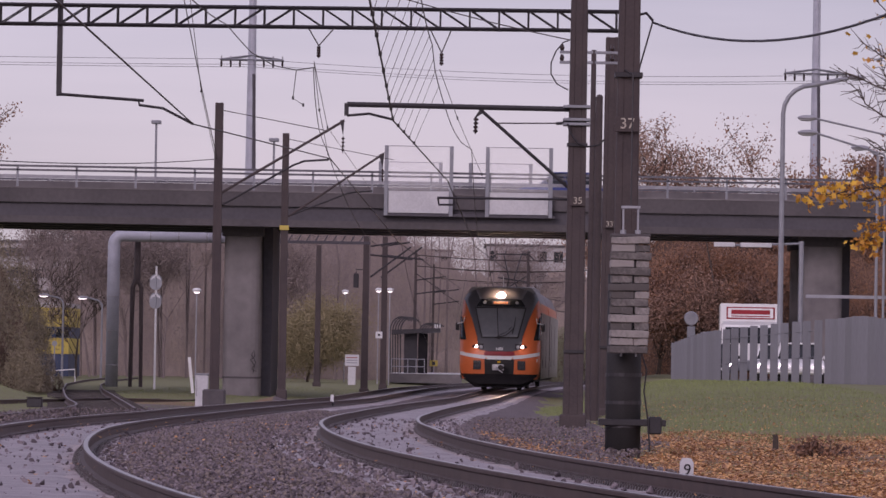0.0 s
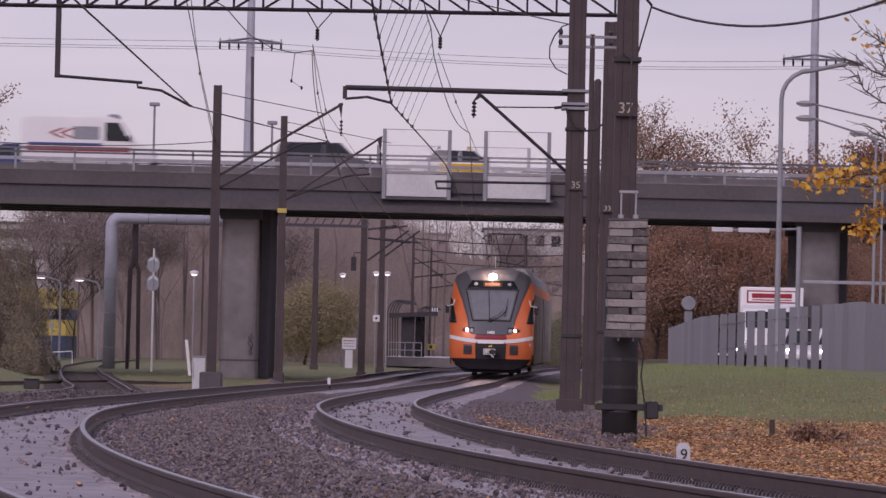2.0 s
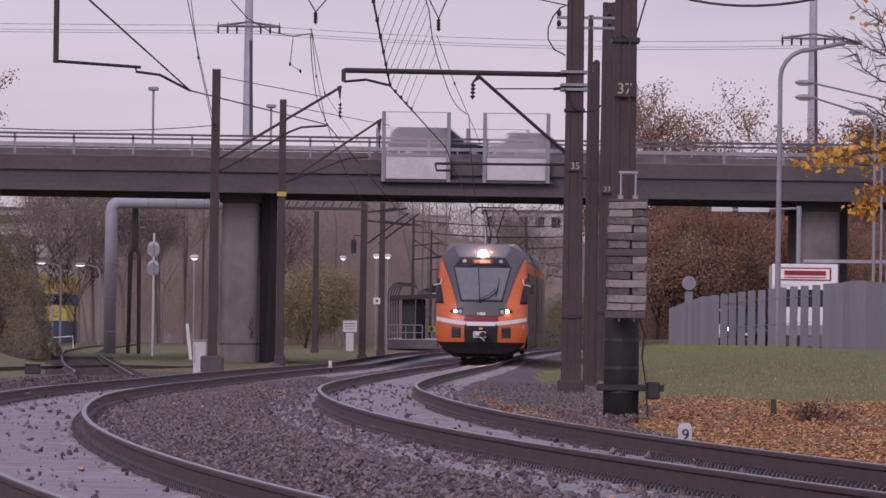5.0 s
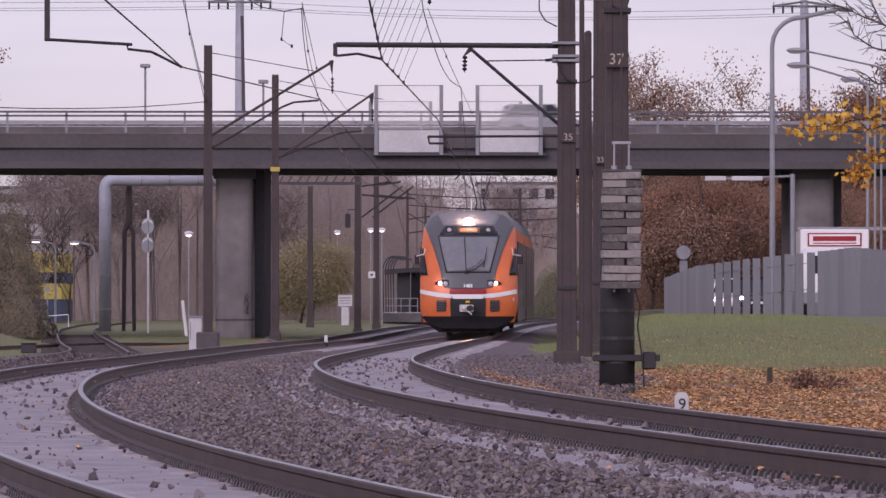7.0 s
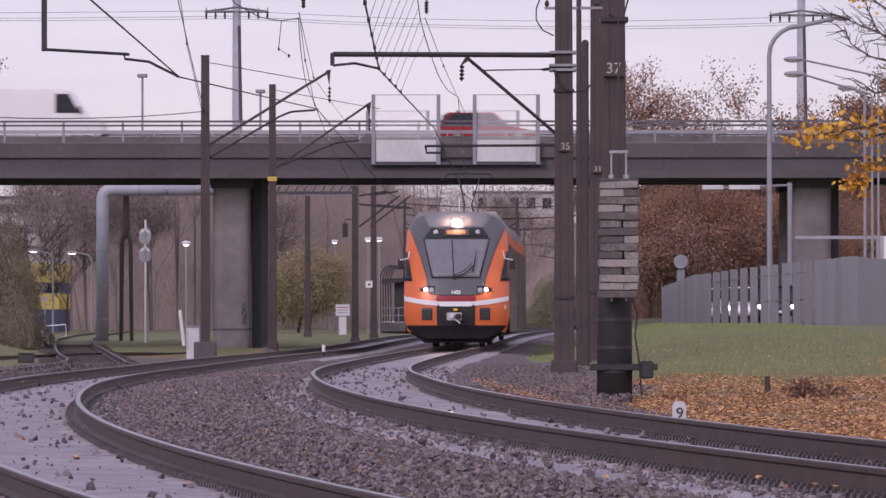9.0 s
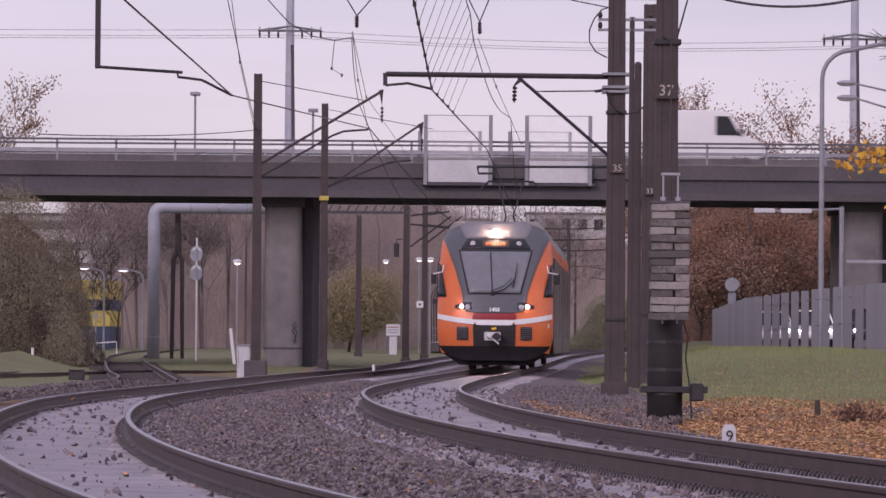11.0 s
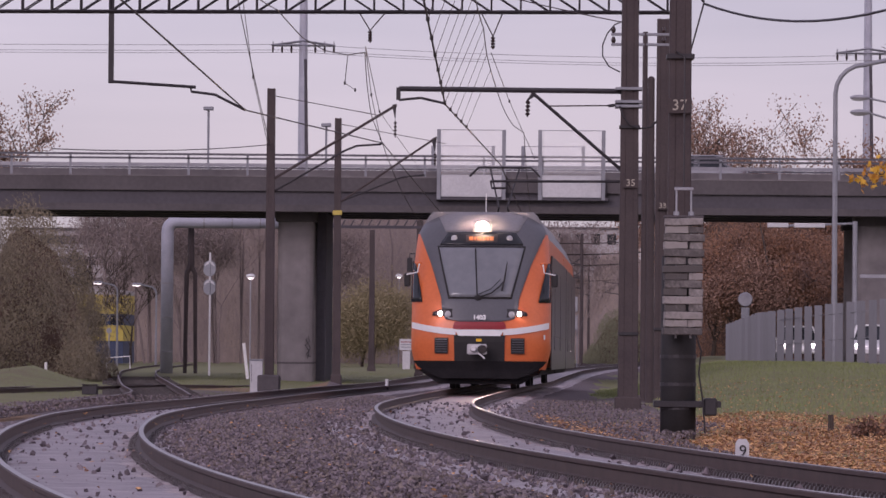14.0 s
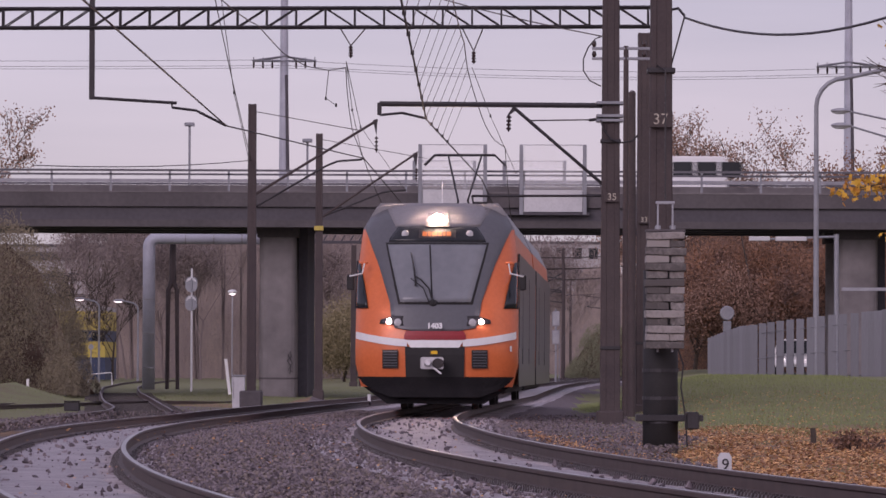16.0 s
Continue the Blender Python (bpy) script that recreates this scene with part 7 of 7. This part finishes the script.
cloud("ballast", pl[:44000], stones, M["stone"], "grey-purple crushed ballast stones between the tracks", "ballast")
cloud("ballast", pl[44000:], stones, M["stone_b"], "tan and brown ballast stones among the grey", "ballast")
pl = []
for off, dz in ((0, 0), (-APART, -0.086)):
    for _ in range(2300):
        y = 18 + 80 * rng.random() ** 1.3
        x, yy, z, th = on_track(y, off + (rng.uniform(-1.7, 1.5) if rng.random() < 0.6 else rng.choice((-1.35, 1.25)) + rng.gauss(0, 0.12)))
        pl.append((x, yy, z + dz - 0.158, 0.008 + 0.04 * rng.random() ** 2.6, rng.uniform(0, 6.28), rng.uniform(0, 3.1)))
cloud("loose_stones", pl, stones, M["stone"], "loose dark stones on the dusty track bed", "ballast")

LEAF = [([(-1, 0, 0.1), (-0.3, -0.6, 0), (0.5, -0.5, 0.15), (1, 0, 0), (0.5, 0.55, 0.1), (-0.3, 0.6, 0.05)], [(0, 1, 2, 3, 4, 5)]),
        ([(-1, 0, 0), (-0.1, -0.7, 0.2), (1, 0.1, 0.25), (0.1, 0.6, 0)], [(0, 1, 2, 3)])]
pl = []
while len(pl) < 62000:
    y = 27 + 85 * rng.random() ** 1.1
    xr = 0.105 * y + 1.0
    xc = on_track(y, 0)[0]
    o = 1.75 + (xr - xc - 1.75) * rng.random()
    x = xc + o
    edge = 80 + 14 * noise.noise((x * 0.25, y * 0.08, 5)) + (o - 4) * 0.8
    if y > edge and rng.random() < 0.93:
        continue
    if o < shoulder(x, y) + 0.2 and rng.random() < 0.75:
        continue
    if noise.noise((x * 1.1, y * 0.45, 9)) < -0.18 and rng.random() < 0.7:
        continue
    pl.append((x, y, ground_z(x, y) + rng.uniform(0.005, 0.06), rng.uniform(0.014, 0.03), rng.uniform(0, 6.28), rng.gauss(0, 0.45)))
cloud("fallen_leaves", pl, LEAF, M["leaf_o"], "carpet of fallen orange and brown leaves", "leaves")
pl = []
while len(pl) < 320:
    y = 25 + 60 * rng.random()
    x, yy, z, th = on_track(y, rng.uniform(-6.2, 1.4))
    pl.append((x, yy, z - 0.13, rng.uniform(0.013, 0.028), rng.uniform(0, 6.28), rng.gauss(0, 0.5)))
for _ in range(180):
    y = 30 + 55 * rng.random()
    x, yy, z, th = on_track(y, rng.uniform(-3.3, -1.3))
    pl.append((x, yy, z - 0.115, rng.uniform(0.01, 0.022), rng.uniform(0, 6.28), rng.gauss(0, 0.5)))
cloud("stray_leaves", pl, LEAF, M["leaf_o"], "stray orange leaves on the ballast", "leaves")

BLADE = [([(-0.05, 0, 0), (0.05, 0, 0), (0.02, 0.25, 0.9)], [(0, 1, 2)]), ([(-0.06, 0, 0), (0.05, 0.02, 0), (0.18, -0.2, 0.8)], [(0, 1, 2)]), ([(-0.05, 0, 0), (0.06, 0, 0), (-0.15, 0.1, 1.0)], [(0, 1, 2)])]
pl = []
while len(pl) < 75000:
    y = 52 + 110 * rng.random() ** 1.2
    if rng.random() < 0.12:
        y = 120 + 120 * rng.random()
        o = rng.uniform(-16, -7.2)
        xc = on_track(y, 0)[0]
    else:
        xc = on_track(y, 0)[0]
        o = 2.5 + (min(0.105 * y + 1.0, 11.5) - xc - 2.5) * rng.random()
    x = xc + o
    edge = 76 + 14 * noise.noise((x * 0.25, y * 0.08, 5)) + (o - 4) * 0.8
    if o > 0 and (y < edge or o < shoulder(x, y) and rng.random() < 0.93):
        continue
    pl.append((x, y, ground_z(x, y) - 0.01, rng.uniform(0.05, 0.115), rng.uniform(0, 6.28), rng.gauss(0, 0.25)))
while len(pl) < 81000:
    y = 34 + 44 * rng.random()
    xc = on_track(y, 0)[0]
    x = xc + 2.6 + (0.105 * y - xc - 1.6) * rng.random()
    if noise.noise((x * 0.8, y * 0.35, 21)) < 0.08:
        continue
    pl.append((x, y, ground_z(x, y) - 0.01, rng.uniform(0.04, 0.11), rng.uniform(0, 6.28), rng.gauss(0, 0.3)))
cloud("grass_blades", pl, BLADE, M["grass"], "rough green autumn grass on the bank", "grass")


def motions():
    for k, car in enumerate(cars):
        walk(car, train_rows(k))
    walk(wiper_arm, arm_rows())
    walk(wiper_blade, blade_rows())
    walk(taxi, bridge_rows(-4.95, 1.5, 11.1, 190.8, 4.7))
    walk(estate, bridge_rows(-5.2, 2.0, 14.0, 193.2, 4.7))
    walk(ambulance, bridge_rows(-15.4, 2.0, 15.8, 190.8, 5.8))
    walk(dark_car, bridge_rows(-11.8, 4.0, 11.4, 190.8, 4.5))
    walk(dark_car_2, bridge_rows(-9.2, 4.0, 13.0, 193.4, 4.4))
    walk(silver_car, bridge_rows(4.5, 7.0, 14.6, 193.4, 4.2))
    walk(red_car, bridge_rows(-12.3, 8.0, 14.3, 190.8, 4.2))
    walk(cargo_van, bridge_rows(8.6, 11.0, 12.8, 191.2, 5.7))
    walk(minibus, bridge_rows(8.1, 16.0, -14.0, 197.6, 4.7))
    walk(far_car, bridge_rows(-15.9, 15.5, -16.0, 197.6, 4.5))
    walk(blue_car, bridge_rows(-7.3, 1.0, -12.0, 197.6, 4.4))
    walk(lorry, road_rows([(0, 12.37, 186), (2, 12.93, 180), (3.5, 13.2, 176), (5, 13.62, 172), (6.3, 14.1, 168), (7, 14.45, 166), (7.6, 15.2, 164.5), (8.2, 16.05, 163), (10.3, 19.1, 157), (13, 22.4, 128), (16, 26.0, 96)], True))
    walk(queue[0], queue_rows([(0, 581), (1.5, 606), (2.4, 670), (3.3, 776), (5, 900), (16, 1100)]))
    walk(queue[1], queue_rows([(0, 470), (1.5, 482), (3.5, 505), (7, 557), (10.3, 640), (12, 735), (14, 850), (16, 960)]))
    walk(queue[2], queue_rows([(0, 442), (3.5, 458), (7, 513), (11, 570), (12.5, 607), (13, 615), (14, 656), (15, 700), (16, 760)], 6))
    walk(queue[3], queue_rows([(0, 445), (7, 462), (11, 498), (14.5, 525), (16, 547)], 12))
    walk(queue[4], queue_rows([(0, 620), (1.5, 660), (3, 800), (5, 950), (16, 1150)], -6))


motions()
